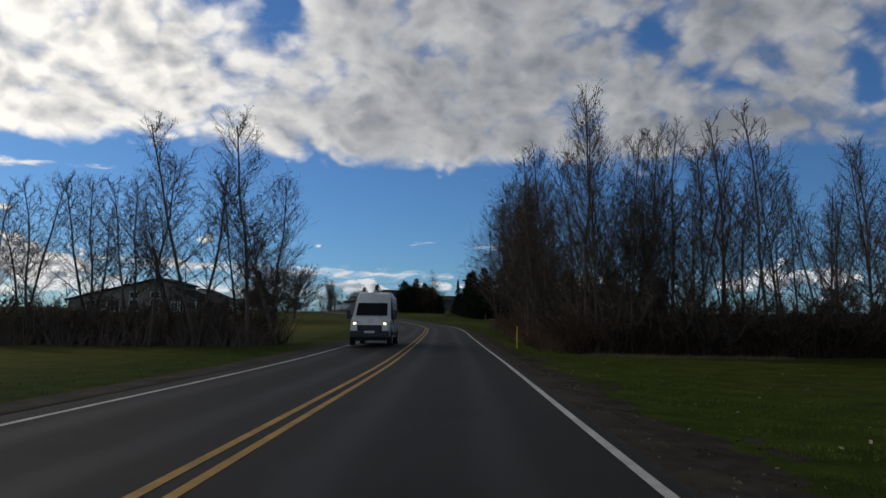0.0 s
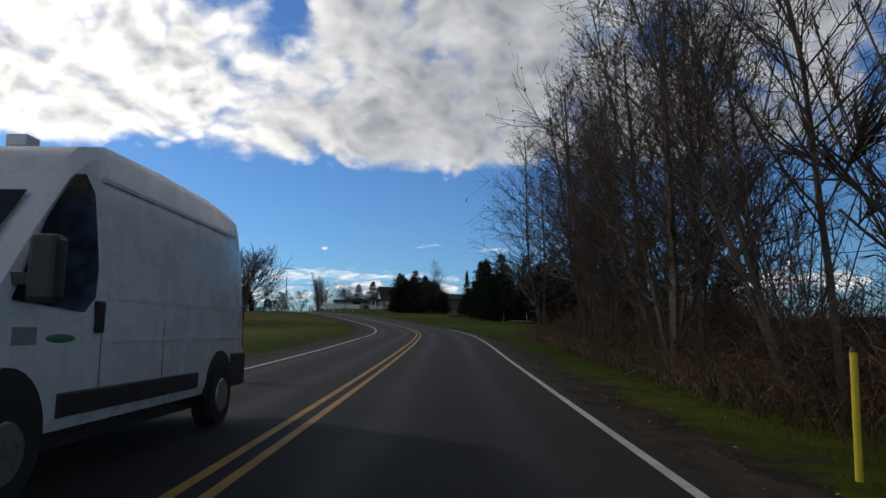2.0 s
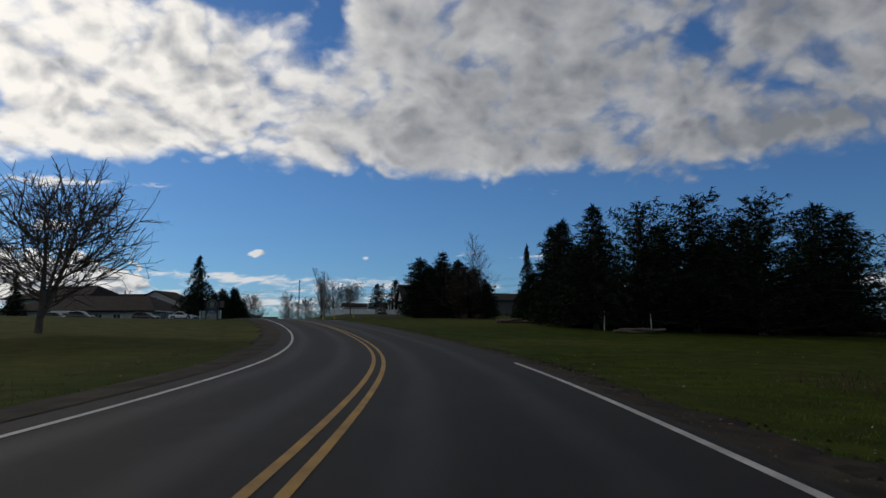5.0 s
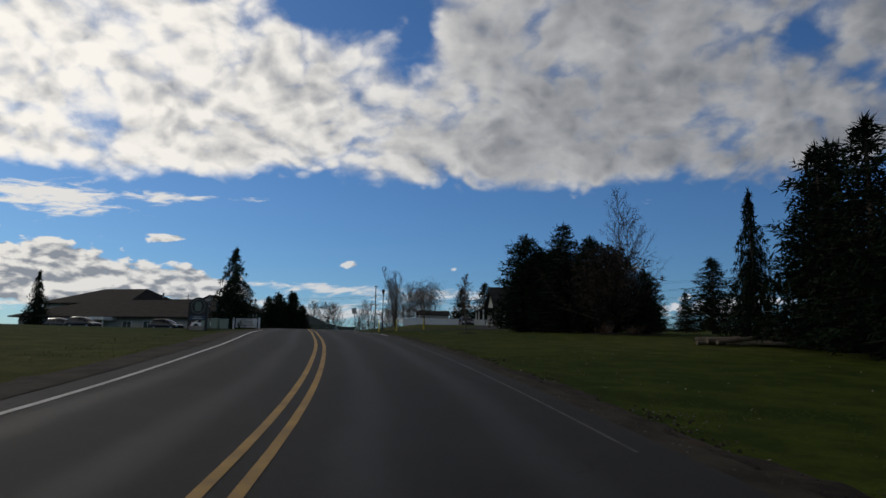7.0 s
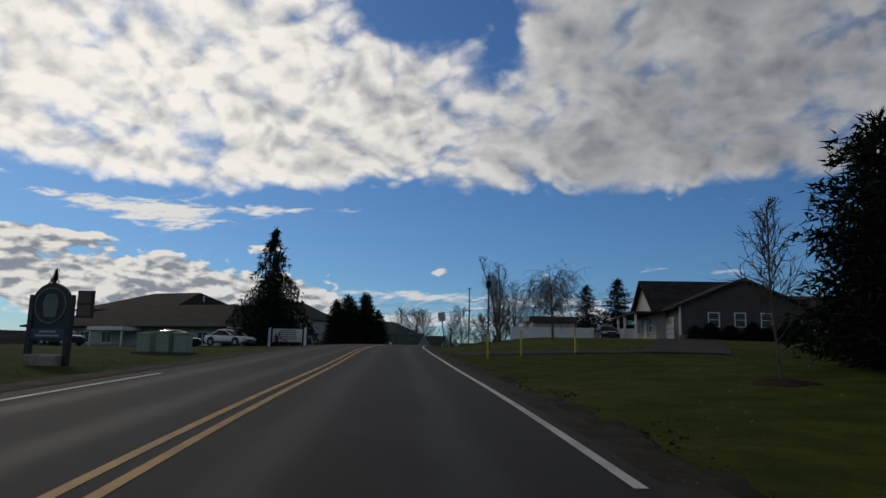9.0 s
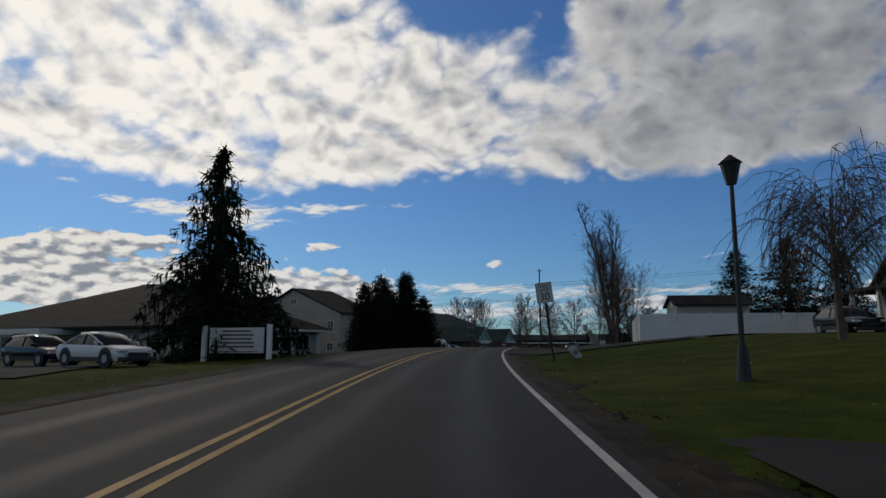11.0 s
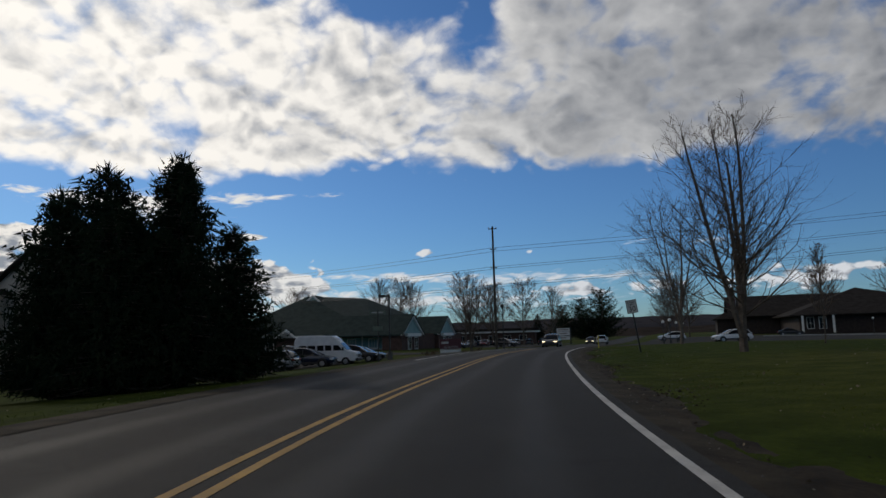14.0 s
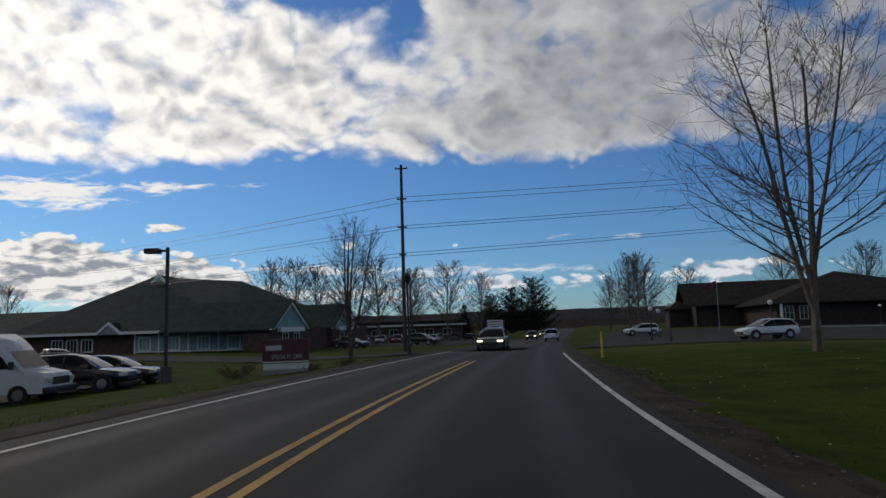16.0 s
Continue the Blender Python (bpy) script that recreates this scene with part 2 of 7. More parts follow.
def asphalt():
    """Worn asphalt: fine stone grain, wheel tracks rubbed pale, a dark oily strip in each lane, sealed cracks and stains."""
    m = bpy.data.materials.new("asphalt")
    m.use_nodes = True
    n = Nodes(m.node_tree)
    out = n.add("ShaderNodeOutputMaterial")
    p = n.add("ShaderNodeBsdfPrincipled")
    n.link(p.outputs[0], out.inputs[0])
    pos = n.add("ShaderNodeTexCoord").outputs["Object"]
    across = n.add("ShaderNodeAttribute", attribute_name="across").outputs["Fac"]
    broad = n.noise(pos, 0.22, 4.0, 0.6)
    streak = n.noise(pos, 1.1, 5.0, 0.6)
    grain = n.noise(pos, 70.0, 4.0, 0.7)
    stone = n.noise(pos, 240.0, 2.0, 0.6)
    lane = n.math("ABSOLUTE", n.math("ADD", across, n.math("MULTIPLY", n.math("SUBTRACT", broad, 0.5), 0.5)))
    off = n.math("ABSOLUTE", n.math("SUBTRACT", n.math("ABSOLUTE", n.math("SUBTRACT", lane, 1.85)), 0.85))
    track = n.ramp(off, 0.45, 0.05)
    oil = n.ramp(n.math("ABSOLUTE", n.math("SUBTRACT", lane, 1.85)), 0.55, 0.0)
    f = n.math("ADD", n.math("ADD", n.math("MULTIPLY", grain, 0.45), n.math("MULTIPLY", broad, 0.35)), n.math("MULTIPLY", streak, 0.30))
    f = n.math("ADD", f, n.math("SUBTRACT", n.math("MULTIPLY", track, 0.09), n.math("MULTIPLY", oil, 0.09)))
    col = n.mix(n.ramp(f, 0.32, 0.80), (0.010, 0.010, 0.011, 1), (0.027, 0.026, 0.026, 1))
    col = n.mix(n.ramp(stone, 0.60, 0.75, 0.0, 0.5), col, (0.11, 0.105, 0.10, 1))
    edge = n.ramp(n.math("ADD", across, n.math("MULTIPLY", streak, 0.5)), 4.2, 4.5, 0.0, 0.7)
    col = n.mix(edge, col, (0.045, 0.037, 0.028, 1))
    crack = n.add("ShaderNodeTexVoronoi", feature="DISTANCE_TO_EDGE")
    bent = n.add("ShaderNodeVectorMath", operation="MULTIPLY_ADD")
    t = n.add("ShaderNodeTexNoise")
    n.link(pos, t.inputs["Vector"])
    t.inputs["Scale"].default_value = 0.9
    n.link(t.outputs["Color"], bent.inputs[0])
    bent.inputs[1].default_value = (1.6, 1.6, 0.0)
    n.link(pos, bent.inputs[2])
    n.link(bent.outputs[0], crack.inputs["Vector"])
    crack.inputs["Scale"].default_value = 0.13
    line = n.math("MULTIPLY", n.ramp(crack.outputs["Distance"], 0.0045, 0.0015), n.ramp(broad, 0.45, 0.6, 0.0, 0.8))
    col = n.mix(line, col, (0.012, 0.012, 0.012, 1))
    n.link(col, p.inputs["Base Color"])
    n.link(n.math("ADD", n.ramp(grain, 0.3, 0.7, 0.74, 0.90), n.math("MULTIPLY", track, -0.10)), p.inputs["Roughness"])
    p.inputs["Specular IOR Level"].default_value = 0.26
    b_ = n.add("ShaderNodeBump")
    b_.inputs["Strength"].default_value = 0.4
    b_.inputs["Distance"].default_value = 0.012
    n.link(n.math("ADD", grain, stone), b_.inputs["Height"])
    n.link(b_.outputs[0], p.inputs["Normal"])
    return m


M_ASPHALT = asphalt()
M_LOT = surface("lot_asphalt", (0.030, 0.030, 0.031), (0.052, 0.051, 0.050), 0.95, 0.3, 50.0, 0.3, gloss=0.1)
M_YELLOW = surface("yellow_line_paint", (0.28, 0.15, 0.02), (0.50, 0.28, 0.035), 0.7, 1.5, 30.0, 0.2)
M_WHITE_LINE = surface("white_line_paint", (0.38, 0.37, 0.36), (0.62, 0.61, 0.59), 0.7, 1.5, 30.0, 0.2)
M_WHITE_WORN = surface("worn_line_paint", (0.026, 0.026, 0.026), (0.085, 0.085, 0.082), 0.8, 1.5, 30.0, 0.2)
M_DEADLEAF = surface("dead_leaves", (0.026, 0.021, 0.017), (0.070, 0.052, 0.040), 0.95, 0.6, 8.0, 0.0, gloss=0.05)
M_BLADE = surface("grass_blade", (0.060, 0.088, 0.012), (0.115, 0.145, 0.026), 0.9, 0.6, 9.0, 0.0, gloss=0.1)
M_STRAW = surface("straw_blade", (0.10, 0.085, 0.045), (0.20, 0.165, 0.09), 0.9, 0.6, 9.0, 0.0, gloss=0.1)


def lawn():
    """Mown winter grass: green, yellowed in broad patches, with a fine blade grain."""
    m = bpy.data.materials.new("lawn_grass")
    m.use_nodes = True
    n = Nodes(m.node_tree)
    out = n.add("ShaderNodeOutputMaterial")
    p = n.add("ShaderNodeBsdfPrincipled")
    n.link(p.outputs[0], out.inputs[0])
    pos = n.add("ShaderNodeTexCoord").outputs["Object"]
    patch = n.ramp(n.noise(pos, 0.035, 3.0, 0.55), 0.45, 0.68)
    clump = n.noise(pos, 0.9, 5.0, 0.65)
    grain = n.noise(pos, 14.0, 6.0, 0.7)
    green = n.mix(n.ramp(clump, 0.35, 0.7), (0.030, 0.048, 0.005, 1), (0.066, 0.092, 0.010, 1))
    dry = n.mix(n.ramp(clump, 0.3, 0.7), (0.105, 0.108, 0.020, 1), (0.19, 0.165, 0.045, 1))
    # a broad tan strip of dead grass across the lawn on the west
    xyz = n.add("ShaderNodeSeparateXYZ")
    n.link(pos, xyz.inputs[0])
    along = n.math("ADD", n.math("ADD", xyz.outputs[1], n.math("MULTIPLY", xyz.outputs[0], -0.35)), n.math("MULTIPLY", n.math("SUBTRACT", clump, 0.5), 14.0))
    strip = n.math("MULTIPLY", n.ramp(along, 78.0, 86.0), n.ramp(along, 100.0, 90.0))
    strip = n.math("MULTIPLY", strip, n.math("MULTIPLY", n.ramp(xyz.outputs[0], -8.0, -20.0), n.ramp(xyz.outputs[0], -75.0, -50.0)))
    # the unmown field on the west is yellower than the lawns
    field = n.math("MULTIPLY", n.ramp(n.math("ADD", xyz.outputs[0], n.math("MULTIPLY", clump, 6.0)), -6.0, -14.0), n.ramp(xyz.outputs[1], 150.0, 105.0))
    pale = n.math("MAXIMUM", n.math("MULTIPLY", patch, 0.40), n.math("MULTIPLY", field, 0.62))
    col = n.mix(n.math("MAXIMUM", pale, n.math("MULTIPLY", strip, 0.95)), green, dry)
    col = n.mix(n.ramp(grain, 0.35, 0.75, 0.0, 0.55), col, (0.018, 0.026, 0.008, 1))
    n.link(col, p.inputs["Base Color"])
    p.inputs["Roughness"].default_value = 0.95
    p.inputs["Specular IOR Level"].default_value = 0.04
    b_ = n.add("ShaderNodeBump")
    b_.inputs["Strength"].default_value = 0.8
    b_.inputs["Distance"].default_value = 0.05
    n.link(n.math("ADD", grain, clump), b_.inputs["Height"])
    n.link(b_.outputs[0], p.inputs["Normal"])
    return m


M_GRASS = lawn()
M_OLDPOST = surface("weathered_post", (0.22, 0.19, 0.09), (0.40, 0.34, 0.18), 0.85, 3.0, 30.0, 0.2)
M_GREYGREEN = surface("faded_green_paint", (0.10, 0.14, 0.11), (0.16, 0.20, 0.165), 0.6, 3.0, 20.0, 0.0)
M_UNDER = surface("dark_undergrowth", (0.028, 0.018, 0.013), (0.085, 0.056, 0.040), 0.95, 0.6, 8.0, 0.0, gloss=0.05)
M_KERB = surface("pale_concrete", (0.30, 0.29, 0.27), (0.46, 0.44, 0.41), 0.9, 2.0, 30.0, 0.3, gloss=0.2)
M_PEBBLE = surface("pebbles", (0.05, 0.046, 0.040), (0.20, 0.185, 0.165), 0.9, 3.0, 20.0, 0.0, gloss=0.2)
M_STRAW_CANE = surface("straw_canes", (0.11, 0.078, 0.048), (0.33, 0.25, 0.15), 0.9, 0.8, 9.0, 0.0, gloss=0.1)
M_MULCH = surface("bark_mulch", (0.012, 0.009, 0.007), (0.045, 0.030, 0.020), 0.95, 3.0, 30.0, 0.9, gloss=0.1)
M_DIRT = surface("brown_earth", (0.016, 0.013, 0.010), (0.060, 0.048, 0.034), 0.95, 1.6, 14.0, 1.0, gloss=0.1)
M_LITTER = surface("dry_leaves", (0.14, 0.10, 0.055), (0.42, 0.36, 0.26), 0.8, 2.0, 9.0, 0.0, gloss=0.2)
M_GRAVEL = surface("gravel_shoulder", (0.024, 0.021, 0.016), (0.070, 0.058, 0.042), 0.95, 1.2, 25.0, 0.8, gloss=0.1)
M_BARK = surface("grey_brown_bark", (0.068, 0.054, 0.045), (0.160, 0.132, 0.108), 0.95, 2.0, 18.0, 0.6, gloss=0.1, per_object=0.5)
M_TWIG = surface("twig", (0.072, 0.054, 0.045), (0.160, 0.120, 0.096), 0.95, 1.0, 10.0, 0.0, gloss=0.1, per_object=0.5)
M_NEEDLE = surface("conifer_needles", (0.006, 0.013, 0.007), (0.018, 0.029, 0.013), 0.9, 0.7, 9.0, 0.0, gloss=0.1, per_object=0.4)
M_BRUSH = surface("dead_brush", (0.055, 0.033, 0.024), (0.20, 0.13, 0.088), 0.95, 0.6, 8.0, 0.0, gloss=0.05)
M_ROOF_DARK = surface("dark_shingle", (0.022, 0.021, 0.021), (0.05, 0.047, 0.045), 0.95, 1.0, 22.0, 0.5, gloss=0.1)
M_ROOF_GREEN = surface("green_shingle", (0.022, 0.037, 0.036), (0.042, 0.062, 0.059), 0.9, 1.0, 22.0, 0.5, gloss=0.1)
M_WHITE = surface("white_vinyl", (0.70, 0.71, 0.73), (0.80, 0.80, 0.80), 0.5, 0.8, 12.0, 0.05)
M_TRIM = surface("white_trim_paint", (0.66, 0.65, 0.62), (0.78, 0.77, 0.74), 0.6, 2.0, 25.0, 0.05)
M_BRICK = surface("red_brown_brick", (0.052, 0.027, 0.022), (0.098, 0.054, 0.043), 0.9, 1.5, 16.0, 0.4)
M_BRICK_DARK = surface("dark_brown_brick", (0.024, 0.016, 0.014), (0.046, 0.032, 0.027), 0.9, 1.5, 16.0, 0.4)
M_TAUPE = surface("taupe_siding", (0.16, 0.148, 0.13), (0.22, 0.205, 0.18), 0.8, 0.8, 18.0, 0.1)
M_STONE = surface("tan_stone", (0.18, 0.155, 0.13), (0.33, 0.29, 0.25), 0.9, 1.5, 9.0, 0.5)
M_GLASS = plain("dark_window_glass", (0.012, 0.014, 0.017), 0.06, 0.0, 0.35)
M_POLE = surface("tarred_wood_pole", (0.035, 0.028, 0.023), (0.08, 0.065, 0.05), 0.95, 1.0, 25.0, 0.3)
M_BLACK = surface("black_painted_metal", (0.012, 0.012, 0.013), (0.03, 0.03, 0.03), 0.5, 3.0, 30.0, 0.05)
M_GALV = surface("galvanised_steel", (0.25, 0.25, 0.25), (0.40, 0.40, 0.40), 0.5, 3.0, 30.0, 0.05, metal=0.7)
M_SIGNWHITE = surface("sign_white_sheeting", (0.55, 0.55, 0.54), (0.66, 0.66, 0.65), 0.5, 2.0, 20.0, 0.0)
M_INK = plain("sign_black_ink", (0.012, 0.012, 0.012), 0.6)
M_YPOST = surface("yellow_post_plastic", (0.55, 0.42, 0.02), (0.70, 0.55, 0.04), 0.5, 3.0, 20.0, 0.05)

M_GREIGE = surface("greige_siding", (0.062, 0.056, 0.049), (0.088, 0.080, 0.070), 0.8, 0.8, 18.0, 0.1)
M_CREAM = surface("cream_siding", (0.34, 0.315, 0.275), (0.43, 0.405, 0.355), 0.75, 0.7, 18.0, 0.1)
M_ROOF_BROWN = surface("brown_shingle", (0.022, 0.019, 0.018), (0.045, 0.039, 0.036), 0.95, 1.0, 18.0, 0.5, gloss=0.1)
M_TEAL = surface("teal_panel", (0.16, 0.27, 0.27), (0.22, 0.34, 0.33), 0.7, 1.0, 15.0, 0.05)
M_GREYPAINT = surface("grey_paint", (0.20, 0.20, 0.20), (0.30, 0.30, 0.29), 0.7, 1.0, 15.0, 0.05)
M_CONCRETE_D = surface("dark_concrete", (0.07, 0.07, 0.065), (0.13, 0.125, 0.12), 0.9, 2.0, 20.0, 0.3)
M_SIGNDARK = surface("dark_sign_board", (0.020, 0.020, 0.022), (0.04, 0.04, 0.042), 0.6, 2.0, 20.0, 0.05)
M_SIGNPALE = surface("pale_sign_paint", (0.36, 0.36, 0.35), (0.46, 0.46, 0.45), 0.6, 2.0, 20.0, 0.0)
M_SIGNBLUE = surface("blue_sign_plate", (0.03, 0.06, 0.11), (0.05, 0.09, 0.15), 0.6, 2.0, 20.0, 0.0)
M_SIGNBROWN = surface("brown_sign_paint", (0.10, 0.07, 0.05), (0.16, 0.12, 0.09), 0.7, 2.0, 20.0, 0.0)
M_SIGNRED = surface("red_sign_paint", (0.28, 0.03, 0.03), (0.38, 0.05, 0.04), 0.6, 2.0, 20.0, 0.0)
M_SIGNGREEN = surface("green_sign_paint", (0.04, 0.16, 0.07), (0.06, 0.22, 0.10), 0.6, 2.0, 20.0, 0.0)
M_MAROON = surface("maroon_sign_board", (0.060, 0.014, 0.020), (0.09, 0.022, 0.03), 0.6, 2.0, 20.0, 0.0)
M_BOXGREEN = surface("pale_green_enamel", (0.25, 0.31, 0.25), (0.32, 0.38, 0.31), 0.6, 1.5, 20.0, 0.05)
M_GLOBE = plain("frosted_globe", (0.75, 0.75, 0.72), 0.4)
M_LOG = surface("cut_log", (0.10, 0.075, 0.05), (0.22, 0.17, 0.12), 0.9, 2.0, 20.0, 0.3)
M_TYRE = surface("tyre_rubber", (0.012, 0.012, 0.012), (0.025, 0.025, 0.025), 0.9, 5.0, 40.0, 0.2)
M_RIM = surface("alloy_rim", (0.30, 0.30, 0.31), (0.42, 0.42, 0.43), 0.35, 5.0, 30.0, 0.05, metal=0.8)
M_CARGLASS = plain("car_glass", (0.008, 0.009, 0.011), 0.06, 0.0, 0.3)
M_LENS = plain("lamp_lens", (0.55, 0.55, 0.55), 0.1, 0.0, 0.8)
M_TAIL = plain("red_lens", (0.20, 0.01, 0.01), 0.15)
M_VANWHITE = surface("van_white_paint", (0.65, 0.65, 0.66), (0.70, 0.70, 0.70), 0.28, 0.4, 2.5, 0.0)
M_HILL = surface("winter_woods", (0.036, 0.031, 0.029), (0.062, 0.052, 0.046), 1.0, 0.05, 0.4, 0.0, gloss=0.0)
# the same woods with distance haze put into the colour, paler and bluer
M_HILL_HAZED = surface("far_winter_woods", (0.050, 0.050, 0.058), (0.075, 0.070, 0.078), 1.0, 0.02, 0.2, 0.0, gloss=0.0)
PAINTS = {}
for _n, _c in (("WHITE", (0.72, 0.72, 0.72)), ("SILVER", (0.36, 0.37, 0.38)), ("GREY", (0.10, 0.105, 0.11)), ("BLACK", (0.012, 0.012, 0.014)), ("BLUE", (0.014, 0.022, 0.045)), ("RED", (0.16, 0.015, 0.015))):
    PAINTS[_n] = plain("car_paint_" + _n.lower(), _c, 0.18, 0.25 if _n not in ("WHITE",) else 0.0, 0.6)
M_HEADLIT = plain("lit_headlamp", (0.8, 0.75, 0.65), 0.2)
_p = M_HEADLIT.node_tree.nodes["Principled BSDF"]
_p.inputs["Emission Color"].default_value = (1.0, 0.78, 0.45, 1)
_p.inputs["Emission Strength"].default_value = 2.5


# ---- small builders ----
def link_mesh(name, bm, material, parent=None):
    me = bpy.data.meshes.new(name)
    bm.to_mesh(me)
    bm.free()
    for m in material if isinstance(material, (list, tuple)) else (material,):
        me.materials.append(m)
    ob = new(name, me)
    if parent is not None:
        ob.parent = parent
    return ob


def part(name, bm, material, parent, label=""):
    ob = link_mesh(name, bm, material, parent)
    return tagged(ob, label) if label else ob


def raw(name, verts, faces, material, parent=None, smooth=False):
    me = bpy.data.meshes.new(name)
    me.from_pydata([tuple(v) for v in verts], [], [tuple(f) for f in faces])
    for m in material if isinstance(material, (list, tuple)) else (material,):
        me.materials.append(m)
    if smooth:
        me.shade_smooth()
    ob = new(name, me)
    if parent is not None:
        ob.parent = parent
    return ob


def box(bm, x0, y0, z0, x1, y1, z1, bevel=0.0):
    r = bmesh.ops.create_cube(bm, size=1.0)
    vs = r["verts"]
    for v in vs:
        v.co = Vector((x0 + (v.co.x + 0.5) * (x1 - x0), y0 + (v.co.y + 0.5) * (y1 - y0), z0 + (v.co.z + 0.5) * (z1 - z0)))
    if bevel:
        es = list({e for v in vs for e in v.link_edges})
        bmesh.ops.bevel(bm, geom=es, offset=bevel, segments=2, affect="EDGES", profile=0.5)
    return bm


def boxed(x0, y0, z0, x1, y1, z1, bevel=0.0):
    return box(bmesh.new(), x0, y0, z0, x1, y1, z1, bevel)


def rod(bm, p, q, r0, r1=None, sides=8, caps=True):
    p, q = Vector(p), Vector(q)
    r1 = r0 if r1 is None else r1
    m = Matrix.Translation((p + q) / 2) @ (q - p).to_track_quat("Z", "Y").to_matrix().to_4x4()
    bmesh.ops.create_cone(bm, cap_ends=caps, segments=sides, radius1=r0, radius2=r1, depth=(q - p).length, matrix=m)
    return bm


def prism(pts, y0, y1):
    """A profile in x and z, drawn out along y."""
    bm = bmesh.new()
    a = [bm.verts.new((x, y0, z)) for x, z in pts]
    b = [bm.verts.new((x, y1, z)) for x, z in pts]
    n = len(pts)
    bm.faces.new(a)
    bm.faces.new(b[::-1])
    for i in range(n):
        bm.faces.new((a[i], b[i], b[(i + 1) % n], a[(i + 1) % n]))
    bmesh.ops.recalc_face_normals(bm, faces=bm.faces)
    return bm


def loft(rings, cap=True):
    bm = bmesh.new()
    made = [[bm.verts.new(p) for p in r] for r in rings]
    n = len(rings[0])
    for a, b in zip(made, made[1:]):
        for i in range(n):
            j = (i + 1) % n
            bm.faces.new((a[i], a[j], b[j], b[i]))
    if cap:
        bm.faces.new(made[0][::-1])
        bm.faces.new(made[-1])
    bmesh.ops.recalc_face_normals(bm, faces=bm.faces)
    return bm


def thing(name, label, category, m=None, group=""):
    e = new(name)
    e.empty_display_size = 0.3
    tagged(e, label, category, group)
    if m is not None:
        e.matrix_basis = m
    return e


# ---- the road's line ----
CENTRE = np.array([
    (-2.20, -60.00, -0.40), (-2.22, -20.00, -0.17), (-2.23, 6.20, 0.01), (-2.21, 21.10, 0.14), (-2.40, 36.05, 0.37), (-2.65, 51.05, 0.67),
    (-2.98, 66.06, 1.06), (-3.78, 81.14, 1.44), (-6.03, 96.35, 1.93), (-10.24, 111.33, 2.66), (-15.89, 125.91, 3.59), (-22.23, 139.93, 4.43),
    (-28.68, 154.03, 4.96), (-35.22, 168.29, 5.52), (-41.53, 182.92, 5.97), (-47.18, 197.90, 6.34), (-51.74, 213.35, 6.56), (-55.13, 229.47, 6.54),
    (-57.92, 245.98, 6.51), (-59.60, 262.02, 6.36), (-61.08, 280.01, 6.11), (-62.87, 310.01, 5.62), (-66.25, 400.00, 4.60), (-70.50, 547.00, 4.20),
    (-78.02, 800.00, 4.00)], float)


def spline(ctrl, step=1.0):
    """A smooth curve through the points, cut at about even steps."""
    out = []
    for i in range(len(ctrl) - 1):
        p1, p2 = ctrl[i], ctrl[i + 1]
        p0 = ctrl[i - 1] if i else 2 * p1 - p2
        p3 = ctrl[i + 2] if i + 2 < len(ctrl) else 2 * p2 - p1
        l0, l1, l2 = (np.linalg.norm(b - a) for a, b in ((p0, p1), (p1, p2), (p2, p3)))
        m1 = ((p1 - p0) / l0 * l1 + (p2 - p1) / l1 * l0) / (l0 + l1) * l1
        m2 = ((p2 - p1) / l1 * l2 + (p3 - p2) / l2 * l1) / (l1 + l2) * l1
        n = max(2, int(l1 / step))
        for u in np.arange(n) / n:
            out.append((2 * u**3 - 3 * u**2 + 1) * p1 + (u**3 - 2 * u**2 + u) * m1 + (-2 * u**3 + 3 * u**2) * p2 + (u**3 - u**2) * m2)
    return np.array(out + [ctrl[-1]])


LINE = spline(CENTRE, 1.5)
TANGENT = np.gradient(LINE[:, :2], axis=0)
TANGENT /= np.linalg.norm(TANGENT, axis=1)[:, None]
RIGHTWARD = np.stack([TANGENT[:, 1], -TANGENT[:, 0]], 1)


def road_place(x, y):
    """For places: the offset to the right of the road's middle, the road's height there, and the index along it."""
    q = np.stack([np.ravel(x), np.ravel(y)], 1)
    d, z, k = np.empty(len(q)), np.empty(len(q)), np.empty(len(q), int)
    for i in range(0, len(q), 4000):
        o = q[i : i + 4000, None] - LINE[None, :, :2]
        n = (o**2).sum(2).argmin(1)
        o = o[np.arange(len(n)), n]
        along = (o * TANGENT[n]).sum(1)
        d[i : i + 4000] = (o * RIGHTWARD[n]).sum(1)
        slope = np.gradient(LINE[:, 2])[n] / np.maximum(np.linalg.norm(np.gradient(LINE[:, :2], axis=0)[n], axis=1), 0.1)
        z[i : i + 4000], k[i : i + 4000] = LINE[n, 2] + along * slope * (abs(along) < 5), n
    return d, z, k


RIGHT_RISE = ((-60, 0.0), (30, -0.1), (70, -0.15), (110, 0.1), (150, 0.35), (170, 0.6), (188, 1.1), (203, 0.8), (215, 0.65), (232, 0.4), (250, 0.3), (268, 0.5), (290, 0.2), (310, 0.15), (380, 1.1), (460, 1.5))
LEFT_RISE = ((-60, 0.1), (60, 0.0), (110, 0.1), (150, 0.0), (185, -0.3), (215, -0.7), (245, -1.1), (262, -1.15), (290, -0.6), (315, -0.1), (420, 0.2))


